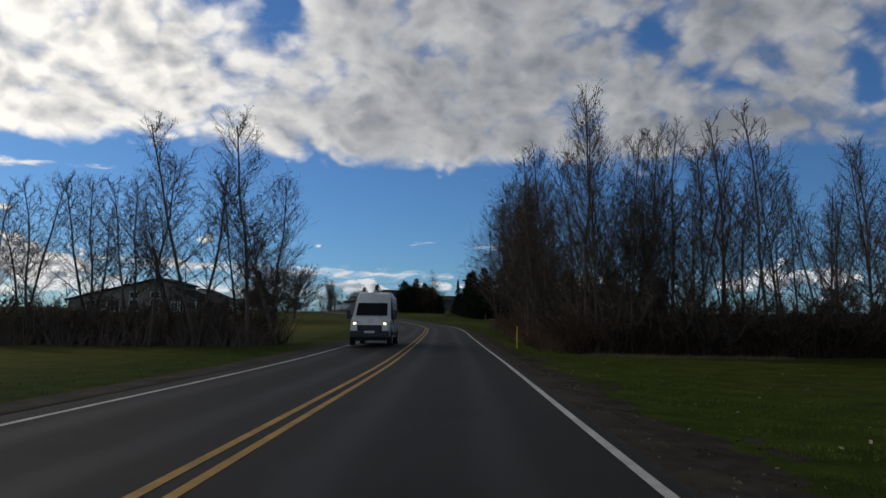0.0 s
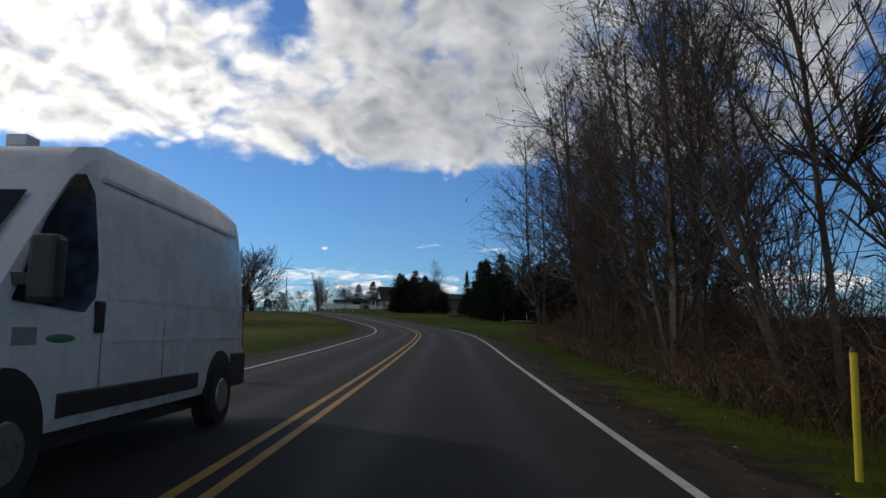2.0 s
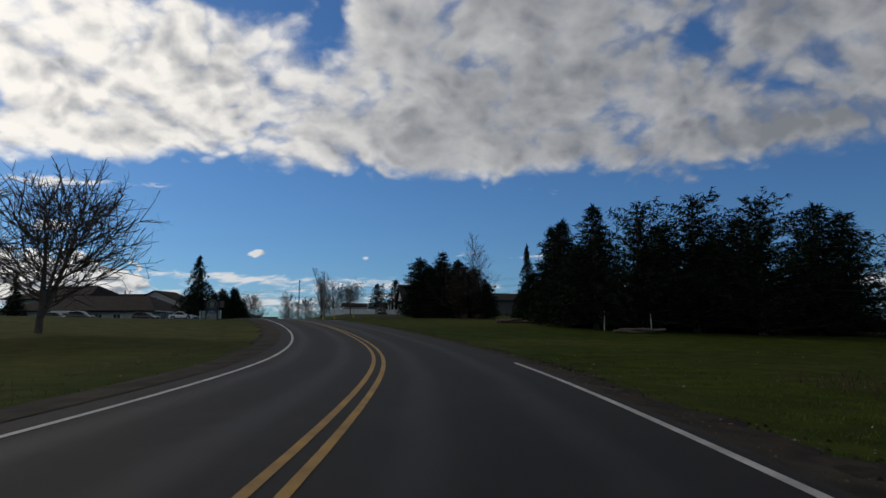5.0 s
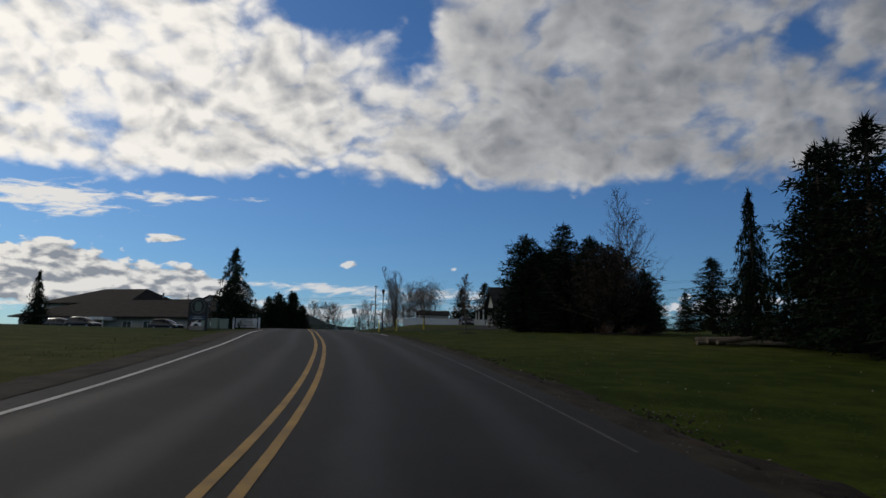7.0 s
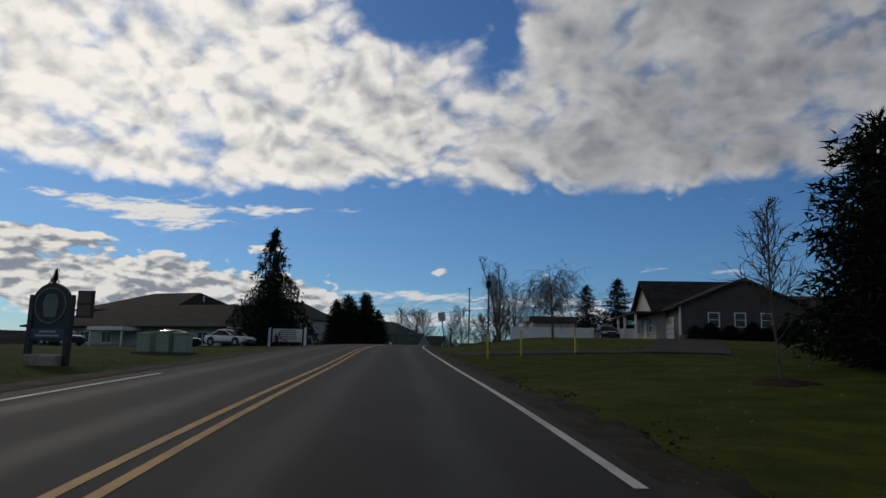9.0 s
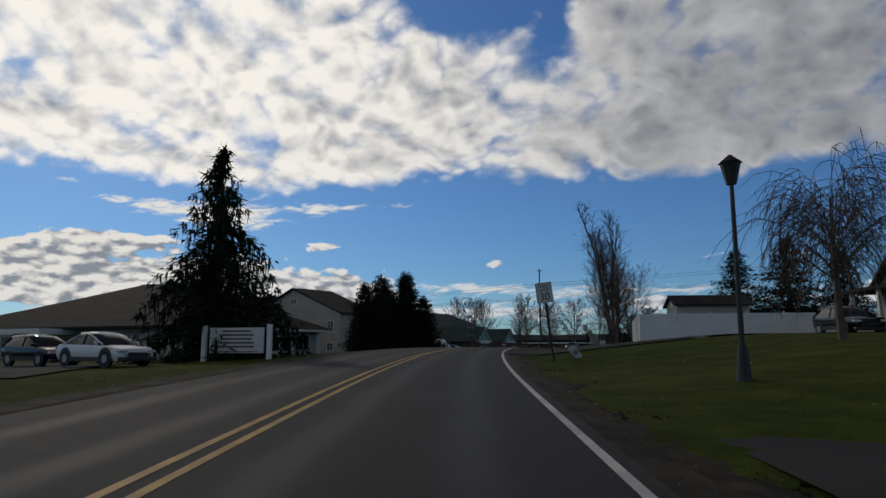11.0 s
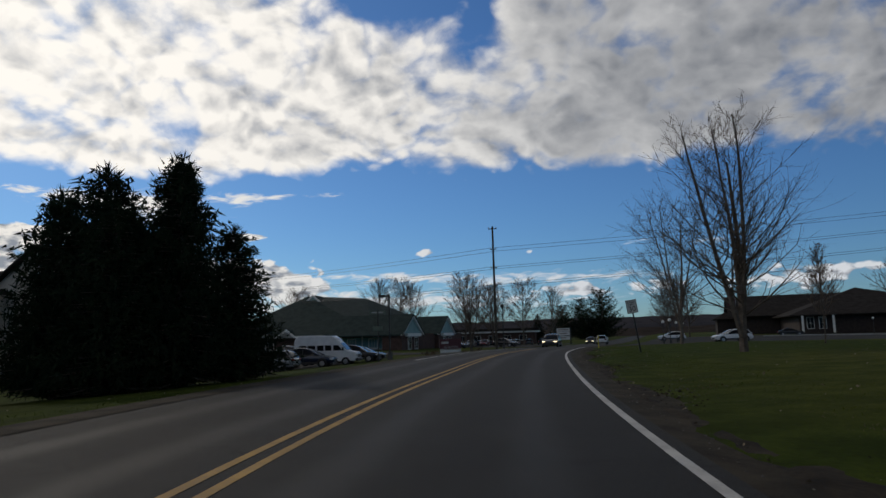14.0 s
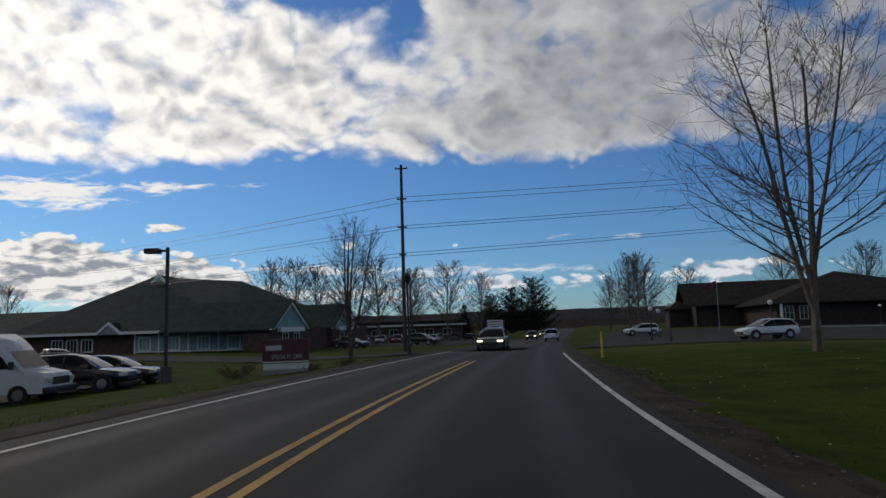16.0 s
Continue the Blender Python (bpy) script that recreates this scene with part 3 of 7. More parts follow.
def ground_z(x, y):
    d, z, k = road_place(x, y)
    yy = LINE[k, 1]
    right = np.interp(yy, *zip(*RIGHT_RISE)) * np.clip((d - 5.0) / 9.0, 0, 1)
    left = np.interp(yy, *zip(*LEFT_RISE)) * np.clip((-d - 5.0) / 15.0, 0, 1)
    edge = -0.05 - 0.10 * np.clip((abs(d) - 4.3) / 1.2, 0, 1)
    x, y = np.ravel(x), np.ravel(y)
    rolling = (np.sin(x * 0.11 + 1.3) * np.cos(y * 0.083) * 0.10 + np.sin(x * 0.031 - y * 0.027) * 0.25) * np.clip((abs(d) - 6) / 25, 0, 1)
    return z + right + left + edge + rolling


def gz(x, y):
    return float(ground_z(np.array([x]), np.array([y]))[0])


def sheet(name, material, d0, d1, lift, k0=0, k1=None, step=1, thick=0.0, drop=0.0):
    """A strip along the road, from d0 to d1 to the right of its middle."""
    idx = np.arange(k0, len(LINE) if k1 is None else k1, step)
    a = np.c_[LINE[idx, :2] + RIGHTWARD[idx] * d0, LINE[idx, 2] + lift]
    b = np.c_[LINE[idx, :2] + RIGHTWARD[idx] * d1, LINE[idx, 2] + lift - drop]
    n = len(idx)
    faces = [(i, n + i, n + i + 1, i + 1) for i in range(n - 1)]
    return raw(name, np.concatenate([a, b]), faces, material)


def index_at(y):
    return int(abs(LINE[:, 1] - y).argmin())


def build_ground():
    xs = np.concatenate([-np.geomspace(170, 3000, 26)[::-1], np.arange(-166, 70, 2.0), np.geomspace(72, 3000, 26)])
    ys = np.concatenate([-np.geomspace(62, 1500, 16)[::-1], np.arange(-60, 330, 2.0), np.geomspace(333, 3500, 34)])
    gx, gy = np.meshgrid(xs, ys)
    z = ground_z(gx, gy)
    nx, ny = len(xs), len(ys)
    v = np.stack([gx.ravel(), gy.ravel(), z], 1)
    f = [(j * nx + i, j * nx + i + 1, (j + 1) * nx + i + 1, (j + 1) * nx + i) for j in range(ny - 1) for i in range(nx - 1)]
    return tagged(raw("ground", v, f, M_GRASS, smooth=True), "short winter lawn grass beside the road", "ground", kind="structure")


ground = build_ground()
def paved_way(name, material, across):
    """The road's sheet in lanes, each point keeping its distance from the middle line."""
    n = len(LINE)
    v = np.concatenate([np.c_[LINE[:, :2] + RIGHTWARD * d, LINE[:, 2] + 0 * LINE[:, 2]] for d in across])
    f = [(k * n + i, (k + 1) * n + i, (k + 1) * n + i + 1, k * n + i + 1) for k in range(len(across) - 1) for i in range(n - 1)]
    ob = raw(name, v, f, material)
    a = ob.data.attributes.new("across", "FLOAT", "POINT")
    a.data.foreach_set("value", np.repeat(np.array(across, np.float32), n))
    return ob


road = tagged(paved_way("road", M_ASPHALT, (-3.95, -3.4, -2.6, -1.8, -1.0, 0.0, 1.0, 1.9, 2.8, 3.7, 4.08)), "dark asphalt two-lane road, gently curving", "road", kind="structure")
for name, d0, d1 in (("line_yellow_west", -0.155, -0.045), ("line_yellow_east", 0.125, 0.235)):
    tagged(sheet(name, M_YELLOW, d0, d1, 0.005, 0, index_at(268)), "worn yellow centre line painted on asphalt", "road marking", kind="structure")
for name, d0, d1, y0, y1 in (("line_white_east", 3.78, 3.89, -60, 95), ("line_white_east_worn", 3.62, 3.67, 112, 136), ("line_white_east_upper", 3.80, 3.91, 138, 276), ("line_white_west", -3.31, -3.2, -60, 150), ("line_white_west_upper", -3.31, -3.2, 238, 292)):
    tagged(sheet(name, M_WHITE_WORN if name.endswith("worn") else M_WHITE_LINE, d0, d1, 0.005, index_at(y0), index_at(y1)), "white edge line painted on asphalt", "road marking", kind="structure")
tagged(sheet("shoulder_bend", M_GRAVEL, 4.74, 5.25, -0.066, index_at(205), index_at(272), drop=0.05), "wide dirt shoulder in the bend", "road shoulder", kind="structure")
for name, d0, d1 in (("shoulder_east", 4.0, 4.8), ("shoulder_west", -4.8, -3.85)):
    tagged(sheet(name, M_GRAVEL, d0, d1, -0.02, drop=0.05 if d0 > 0 else -0.03), "gravelly dirt shoulder along the asphalt", "road shoulder", kind="structure")


# ---- trees ----
def tubes(segs, sides=3):
    """Open tapered tubes for rows of p, q, r0, r1."""
    p = np.array([s[0] for s in segs], float)
    q = np.array([s[1] for s in segs], float)
    r0 = np.array([s[2] for s in segs])[:, None, None]
    r1 = np.array([s[3] for s in segs])[:, None, None]
    w = q - p
    w /= np.maximum(np.linalg.norm(w, axis=1), 1e-9)[:, None]
    ref = np.where(abs(w[:, 2:]) < 0.9, [[0, 0, 1.0]], [[1.0, 0, 0]])
    a = np.cross(w, ref)
    a /= np.linalg.norm(a, axis=1)[:, None]
    b = np.cross(w, a)
    ang = np.arange(sides) * 2 * np.pi / sides
    ring = np.cos(ang)[None, :, None] * a[:, None] + np.sin(ang)[None, :, None] * b[:, None]
    v = np.concatenate([p[:, None] + ring * r0, q[:, None] + ring * r1], 1).reshape(-1, 3)
    base = np.arange(len(segs)) * 2 * sides
    f = []
    for i in range(sides):
        j = (i + 1) % sides
        f.append(np.stack([base + i, base + j, base + sides + j, base + sides + i], 1))
    return v, np.concatenate(f)


def ribbons(segs, rng):
    """Tapered blades for the finest twigs, each turned its own way."""
    p = np.array([s[0] for s in segs], float)
    q = np.array([s[1] for s in segs], float)
    w = q - p
    side = np.cross(w, rng.normal(0, 1, w.shape))
    side /= np.maximum(np.linalg.norm(side, axis=1), 1e-9)[:, None]
    a = side * np.array([s[2] for s in segs])[:, None]
    b = side * np.array([s[3] for s in segs])[:, None]
    v = np.stack([p - a, p + a, q + b, q - b], 1).reshape(-1, 3)
    return v, np.arange(len(v)).reshape(-1, 4)


def grow(rng, start, way, length, r, steps, wander, lift, segs):
    """One limb as a chain of segments; returns its joints."""
    p = np.array(start, float)
    w = np.array(way, float)
    joints = [(p.copy(), w.copy(), r)]
    thin = 0.75 if r > 0.05 else 0.5
    for i in range(steps):
        w = w + rng.normal(0, wander, 3) + [0, 0, lift]
        w /= np.linalg.norm(w)
        q = p + w * length / steps
        ra, rb = r * (1 - i / steps * thin), r * (1 - (i + 1) / steps * thin)
        segs.append((p, q, ra, rb))
        p = q
        joints.append((p.copy(), w.copy(), rb))
    return joints


def bare_tree(seed, height, spread=0.27, stems=1, clear=0.3, limbs=60, twigs=3, upright=0.35, trunk_r=None, lean=0.03, catkins=0.0, fork=0.0, hang=0.0, tiptaper=0.8, bold=1.0, rise=0.05, split=0.0):
    """A leafless tree: one mesh of trunk and limbs, one crown mesh of twigs."""
    rng = np.random.default_rng(seed)
    wood, fine, tips = [], [], []
    trunk_r = trunk_r or height * 0.009
    for s in range(stems):
        a0 = rng.uniform(0, 6.28) if stems > 1 else 0.0
        off = np.array([np.cos(a0), np.sin(a0)]) * (0.10 + 0.12 * fork) * (stems > 1)
        way = np.array([*(rng.normal(0, lean, 2) + off * (0.4 + fork)), 1.0])
        tall = height * (1.0 if s == 0 else rng.uniform(0.72, 0.97))
        start, thick = (off[0] * 0.1, off[1] * 0.1, -0.25), trunk_r * (1 if stems == 1 else 0.7)
        if split and s:                                  # a leader that leaves the trunk above the ground
            at = main[max(1, int(split * 14) + s % 3 - 1)]
            start, tall, thick = at[0], (height - at[0][2]) * rng.uniform(0.86, 1.0), at[2] * 0.72
        elif split:
            way, thick, tall = np.array([0.02, 0.01, 1.0]), trunk_r, tall * 0.84
        jt = grow(rng, start, way / np.linalg.norm(way), tall, thick, 14, 0.03, 0.015 + 0.03 * bool(split and s), wood)
        if s == 0:
            main = jt
        for k in range(limbs // stems):
            low = 0.10 if split and s else clear
            u = low + (0.99 - low) * (k + rng.uniform(0, 1)) / (limbs // stems)
            i = min(int(u * 14), 13)
            p, w, r = jt[i]
            p = p + (jt[i + 1][0] - p) * (u * 14 - i)
            a = k * 2.4 + rng.normal(0, 0.5)
            side = np.array([np.cos(a), np.sin(a), 0])
            tip = (1 - u) / (1 - clear)
            lenl = height * spread * (0.16 + 0.84 * min(tip, 1) ** tiptaper) * rng.uniform(0.65, 1.1)
            d = side * (1 - upright * 0.6) + np.array([0, 0, upright + 0.35 * u])
            rl = max(r * 0.38 * (0.45 + tip * 0.5), 0.013)
            lj = grow(rng, p, d / np.linalg.norm(d), lenl, rl, 5, 0.075, rise - 0.22 * hang, wood)
            for j in range(1, 6):
                for _ in range(2 if j < 5 else 3):
                    q, w2, r2 = lj[j]
                    d2 = w2 * 0.85 + rng.normal(0, 0.45, 3) + [0, 0, 0.05 + rise - 0.6 * hang]
                    l2 = (lenl * rng.uniform(0.22, 0.42) + 0.15) * (1 + hang)
                    sj = grow(rng, q, d2 / np.linalg.norm(d2), l2, max(r2 * 0.55, 0.014 * bold), 3, 0.085, 0.03 - 0.75 * hang, fine)
                    for _t in range(twigs):
                        q3, w3, r3 = sj[rng.integers(1, 4)]
                        d3 = w3 * 0.7 + rng.normal(0, 0.5, 3) + [0, 0, -1.2 * hang]
                        d3 /= np.linalg.norm(d3)
                        l3 = l2 * rng.uniform(0.25, 0.6)
                        tips.append((q3, q3 + d3 * l3, 0.0085 * bold, 0.004 * bold))
                        if rng.uniform() < catkins:
                            c = q3 + d3 * l3
                            tips.append((c, c + np.array([0, 0, -0.08]) + rng.normal(0, 0.03, 3), 0.014, 0.010))
    fv, ff = tubes(fine, 3)
    rv, rf = ribbons(tips, rng)
    return tubes(wood, 4), (np.concatenate([fv, rv]), np.concatenate([ff, rf + len(fv)]))


def conifer_mesh(seed, height, radius, rows=26, per=11, droop=0.25, ragged=0.25, skirt=0.04, taper=0.85, weeping=False):
    """An evergreen: a tapered trunk, and a crown of boughs set with many short needle sprays."""
    rng = np.random.default_rng(seed)
    wood = [((0, 0, -0.2), (0, 0, height * 0.5), radius * 0.07 + 0.06, radius * 0.05 + 0.03), ((0, 0, height * 0.5), (0, 0, height), radius * 0.05 + 0.03, 0.015)]
    v, f = [], []

    def spray(p, d, l, w):
        d = d / np.linalg.norm(d)
        s = np.cross(d, rng.normal(0, 1, 3))
        s /= np.linalg.norm(s) + 1e-9
        k = len(v)
        v.extend((p + s * w, p + d * l, p - s * w))
        f.append((k, k + 1, k + 2))

    for i in range(rows):
        u = (i + 0.5) / rows
        z = height * (skirt + (0.985 - skirt) * u)
        reach = radius * (1 - u) ** taper + 0.10
        count = max(4, int(per * (0.45 + 0.55 * (1 - u))))
        for k in range(count):
            a = (k + rng.uniform(0, 1)) * 2 * np.pi / count + i
            l = reach * (1 + rng.normal(0, ragged))
            if weeping:
                l = min(l * (1.4 if rng.uniform() < 0.35 else 1.0), reach * 1.45)
            side = np.array([np.cos(a), np.sin(a), 0])
            start = np.array([0, 0, z + rng.normal(0, 0.1)])
            n = max(3, int(l / 0.30))
            for j in range(1, n + 1):
                t = j / n
                p = start + side * l * t + np.array([0, 0, -l * droop * t * t * (2.2 if weeping else 1) + 0.10 * l * t + (0.12 * l * t**3 if not weeping else 0)])
                if weeping:                               # curtains of hanging twigs
                    for _ in range(4):
                        spray(p + rng.normal(0, 0.09, 3), np.array([rng.normal(0, 0.10), rng.normal(0, 0.10), -1.0]), rng.uniform(0.35, 0.95), rng.uniform(0.03, 0.055))
                for _ in range(7):
                    d = side * 0.7 + rng.normal(0, 0.60, 3) + ([0, 0, -0.9] if weeping else [0, 0, -0.10])
                    spray(p + rng.normal(0, 0.10, 3), d, rng.uniform(0.20, 0.46) * (1.0 + 0.05 * radius), rng.uniform(0.024, 0.052) * (1 + 0.10 * radius))
            wood.append((start, start + side * l * 0.8 + np.array([0, 0, -l * droop * 0.5]), 0.02 + 0.006 * l, 0.008))
    for _ in range(10):
        spray(np.array([0, 0, height * rng.uniform(0.94, 1.0)]), np.array([rng.normal(0, 0.3), rng.normal(0, 0.3), 1.0]), 0.5, 0.06)
    return tubes(wood, 4), (np.array(v), np.array(f))


KINDS = {}


def tree_kind(name, made, trunk_mat, crown_mat):
    """Keeps the two meshes of a kind of tree, to be set up many times."""
    (tv, tf), (cv, cf) = made
    both = []
    for n, v, f, m in (("trunk", tv, tf, trunk_mat), ("crown", cv, cf, crown_mat)):
        me = bpy.data.meshes.new(n)
        me.from_pydata(v.tolist(), [], f.tolist())
        me.materials.append(m)
        both.append(me)
    KINDS[name] = both


def plant(kind, x, y, turn=0.0, size=1.0, name="bare_tree", label="", category="tree", group="", z=None, wide=1.0):
    t = thing(name, label, category, None, group)
    t.matrix_basis = Matrix.LocRotScale((x, y, gz(x, y) if z is None else z), Euler((0, 0, radians(turn))), (size * wide, size * wide, size))
    for me in KINDS[kind]:
        o = new(me.name.split(".")[0], me)
        o.parent = t
    return t



# ---- the trees of the place ----
tree_kind("alder_a", bare_tree(1, 14.0, 0.25, 1, 0.26, 46, 5, 0.5, 0.11, catkins=0.2, bold=0.75, tiptaper=0.6, rise=0.09), M_BARK, M_TWIG)
tree_kind("alder_b", bare_tree(2, 13.0, 0.25, 2, 0.24, 54, 5, 0.5, 0.13, catkins=0.2, fork=0.5, bold=0.75, tiptaper=0.6, rise=0.09), M_BARK, M_TWIG)
tree_kind("alder_c", bare_tree(3, 14.5, 0.21, 1, 0.36, 26, 3, 0.55, 0.12, tiptaper=0.6, rise=0.09), M_BARK, M_TWIG)
tree_kind("alder_d", bare_tree(33, 13.0, 0.24, 1, 0.30, 26, 3, 0.5, 0.11, tiptaper=0.6, rise=0.09), M_BARK, M_TWIG)
tree_kind("alder_e", bare_tree(34, 12.0, 0.25, 3, 0.22, 48, 4, 0.55, 0.12, fork=0.9, bold=0.8, tiptaper=0.6, rise=0.09), M_BARK, M_TWIG)
tree_kind("alder_stout", bare_tree(36, 14.0, 0.27, 1, 0.26, 34, 4, 0.18, 0.18, lean=0.05, catkins=0.1, tiptaper=0.5, rise=0.03, bold=0.8), M_BARK, M_TWIG)
tree_kind("alder_wide", bare_tree(35, 13.5, 0.33, 2, 0.18, 84, 6, 0.30, 0.15, lean=0.05, catkins=0.25, fork=0.4, bold=0.72), M_BARK, M_TWIG)
tree_kind("thicket", bare_tree(4, 9.5, 0.20, 7, 0.08, 56, 3, 0.65, 0.05, lean=0.06, fork=1.2, bold=0.8), M_BARK, M_TWIG)
tree_kind("shrub", bare_tree(41, 3.6, 0.30, 8, 0.04, 56, 4, 0.5, 0.035, lean=0.16, fork=2.2, bold=0.8), M_BARK, M_TWIG)
tree_kind("shrub_low", bare_tree(42, 2.6, 0.42, 7, 0.03, 49, 3, 0.35, 0.03, lean=0.2, fork=2.8, bold=0.8), M_BARK, M_BRUSH)
tree_kind("brown_leaved", conifer_mesh(43, 5.6, 2.3, 20, 10, -0.5, 0.35, 0.10, 0.5), M_BARK, M_DEADLEAF)
tree_kind("lawn_round", bare_tree(5, 6.4, 0.66, 4, 0.24, 80, 3, 0.25, 0.17, tiptaper=0.3, bold=1.8, rise=0.04, fork=1.6, split=0.22), M_BARK, M_TWIG)
tree_kind("maple", bare_tree(6, 14.5, 0.33, 4, 0.18, 104, 4, 0.40, 0.22, lean=0.01, tiptaper=0.62, fork=0.55, bold=0.75, rise=0.11, split=0.16), M_BARK, M_TWIG)
tree_kind("columnar", bare_tree(7, 12.6, 0.27, 6, 0.12, 108, 3, 0.9, 0.13, fork=0.4, bold=0.85, tiptaper=0.6, rise=0.13), M_BARK, M_TWIG)
tree_kind("maple_open", bare_tree(46, 14.0, 0.37, 4, 0.24, 76, 4, 0.30, 0.17, lean=0.01, tiptaper=0.42, fork=0.9, bold=0.75, rise=0.07, split=0.22), M_BARK, M_TWIG)
tree_kind("young", bare_tree(8, 6.0, 0.28, 1, 0.25, 30, 2, 0.7, 0.05), M_BARK, M_TWIG)
tree_kind("far_bare", bare_tree(9, 11.0, 0.46, 1, 0.20, 44, 2, 0.42, 0.2, lean=0.01, tiptaper=0.4, bold=2.2), M_BARK, M_TWIG)
tree_kind("willow", bare_tree(10, 5.0, 0.62, 1, 0.42, 46, 4, 0.62, 0.17, hang=0.75, tiptaper=0.2), M_BARK, M_TWIG)
tree_kind("spruce_a", conifer_mesh(11, 10.0, 2.5, 30, 11), M_BARK, M_NEEDLE)
tree_kind("spruce_b", conifer_mesh(12, 10.0, 2.7, 30, 13, 0.15, 0.30, 0.02, 0.48), M_BARK, M_NEEDLE)
tree_kind("pine", conifer_mesh(15, 10.0, 2.9, 26, 12, -0.18, 0.45, 0.03, 0.30), M_BARK, M_NEEDLE)
tree_kind("hedge_fir", conifer_mesh(13, 7.5, 2.5, 28, 18, 0.1, 0.2, 0.02, 0.42), M_BARK, M_NEEDLE)
tree_kind("weeping_spruce", conifer_mesh(14, 11.5, 3.4, 26, 9, 0.40, 0.40, 0.02, 1.0, True), M_BARK, M_NEEDLE)

rnd = random.Random(5)
# the bare wood on the right, from the lawn's edge to the open ground
for i in range(14):
    y = 32.5 + 33 * (i + rnd.random()) / 14
    x = 4.9 + rnd.uniform(0, 3.0)
    plant(("alder_a", "alder_b", "thicket", "alder_a", "alder_e")[i % 5], x, y, rnd.uniform(0, 360), rnd.uniform(0.76, 0.95), "bare_tree",
          "slender leafless alder with dark catkins in dead brush", "tree", "bare trees of the wood")
for i in range(26):
    x = 8 + 32 * (i + rnd.random()) / 26
    plant(("alder_a", "alder_e", "alder_b", "alder_c")[i % 4], x, 33.5 + rnd.uniform(0, 4) + x * 0.04, rnd.uniform(0, 360), rnd.uniform(0.78, 0.95), "bare_tree",
          "slender leafless alder at the edge of the lawn", "tree", "bare trees of the wood")
for i in range(14):
    y = rnd.uniform(37, 59)
    x = 8 + rnd.uniform(0, 1) ** 0.8 * (32 - (y - 37) * 0.5)
    plant(("alder_c", "alder_d", "alder_e")[i % 3], x, y, rnd.uniform(0, 360), rnd.uniform(0.75, 1.05), "bare_tree",
          "slender leafless tree deep in the brush", "tree", "bare trees of the wood")
for x, y, k, s in ((4.7, 71.8, "alder_wide", 0.98), (5.6, 58.0, "alder_wide", 1.0), (5.2, 47.5, "alder_wide", 0.98), (6.2, 66.6, "alder_a", 1.05), (6.9, 66.9, "alder_a", 0.95), (8.5, 70.5, "alder_d", 0.9)):
    plant(k, x, y, x * 100, s, "bare_tree", "leafless alder at the end of the wood", "tree", "bare trees of the wood")
for i in range(9):
    y = 34.5 + 27 * (i + rnd.random()) / 9
    plant("thicket", 5.6 + rnd.uniform(0, 4.5), y, rnd.uniform(0, 360), rnd.uniform(0.5, 0.8), "sapling_clump", "dense clump of leafless saplings in the wood", "tree", "sapling clumps of the wood", wide=1.15)
for i in range(10):
    plant(("alder_b", "thicket", "alder_a", "alder_e")[i % 4], 6.8 + rnd.uniform(0, 5.0), 32.6 + rnd.uniform(0, 5.5), rnd.uniform(0, 360), rnd.uniform(0.7, 0.92), "bare_tree",
          "slender leafless alder where the wood begins", "tree", "bare trees of the wood")
for x, y, turn, s in ((6.4, 66.0, 30, 0.92), (7.4, 62.9, 160, 0.95), (8.7, 63.5, 255, 0.88), (7.7, 58.4, 80, 0.95), (9.6, 52.0, 200, 0.85)):
    t = plant("alder_stout", x, y, turn, s, "bare_tree", "stout leaning leafless alder with level limbs", "tree", "bare trees of the wood")
    t.matrix_basis = t.matrix_basis @ Matrix.Rotation(radians(7), 4, Vector((math.sin(radians(turn)), math.cos(radians(turn)), 0)) * -1)
# the bare trees on the left
for x, y, k, s in ((-11.6, 37, "alder_a", 0.9), (-14.4, 37, "alder_b", 0.95), (-10.2, 38, "alder_e", 0.70), (-11.0, 40, "alder_a", 0.72), (-16.6, 36, "alder_a", 0.75), (-16.2, 39, "alder_e", 0.72), (-18.5, 37, "alder_d", 0.72),
                   (-21.5, 39, "alder_b", 0.75), (-24.5, 38, "alder_c", 0.66), (-27, 41, "alder_b", 0.78), (-30.5, 38, "alder_a", 0.75), (-34, 41, "alder_e", 0.85), (-12, 41, "thicket", 0.6), (-19.8, 40.5, "alder_a", 0.70), (-23, 41.5, "alder_a", 0.72), (-26, 37.2, "alder_e", 0.66), (-29, 40, "alder_d", 0.74), (-32, 39, "alder_b", 0.72), (-13, 39.2, "alder_d", 0.80), (-37, 39, "alder_a", 0.74)):
    plant(k, x, y, rnd.uniform(0, 360), s, "bare_tree", "slender leafless alder beside the lawn", "tree", "bare trees beside the lawn", wide=1.3)
for x, y, s in ((-30.5, 104.5, 1.15), (-26.4, 108.2, 1.18)):
    plant("lawn_round", x, y, x * 40, s, "lawn_tree", "round-crowned leafless tree on the lawn", "tree", "round lawn trees")
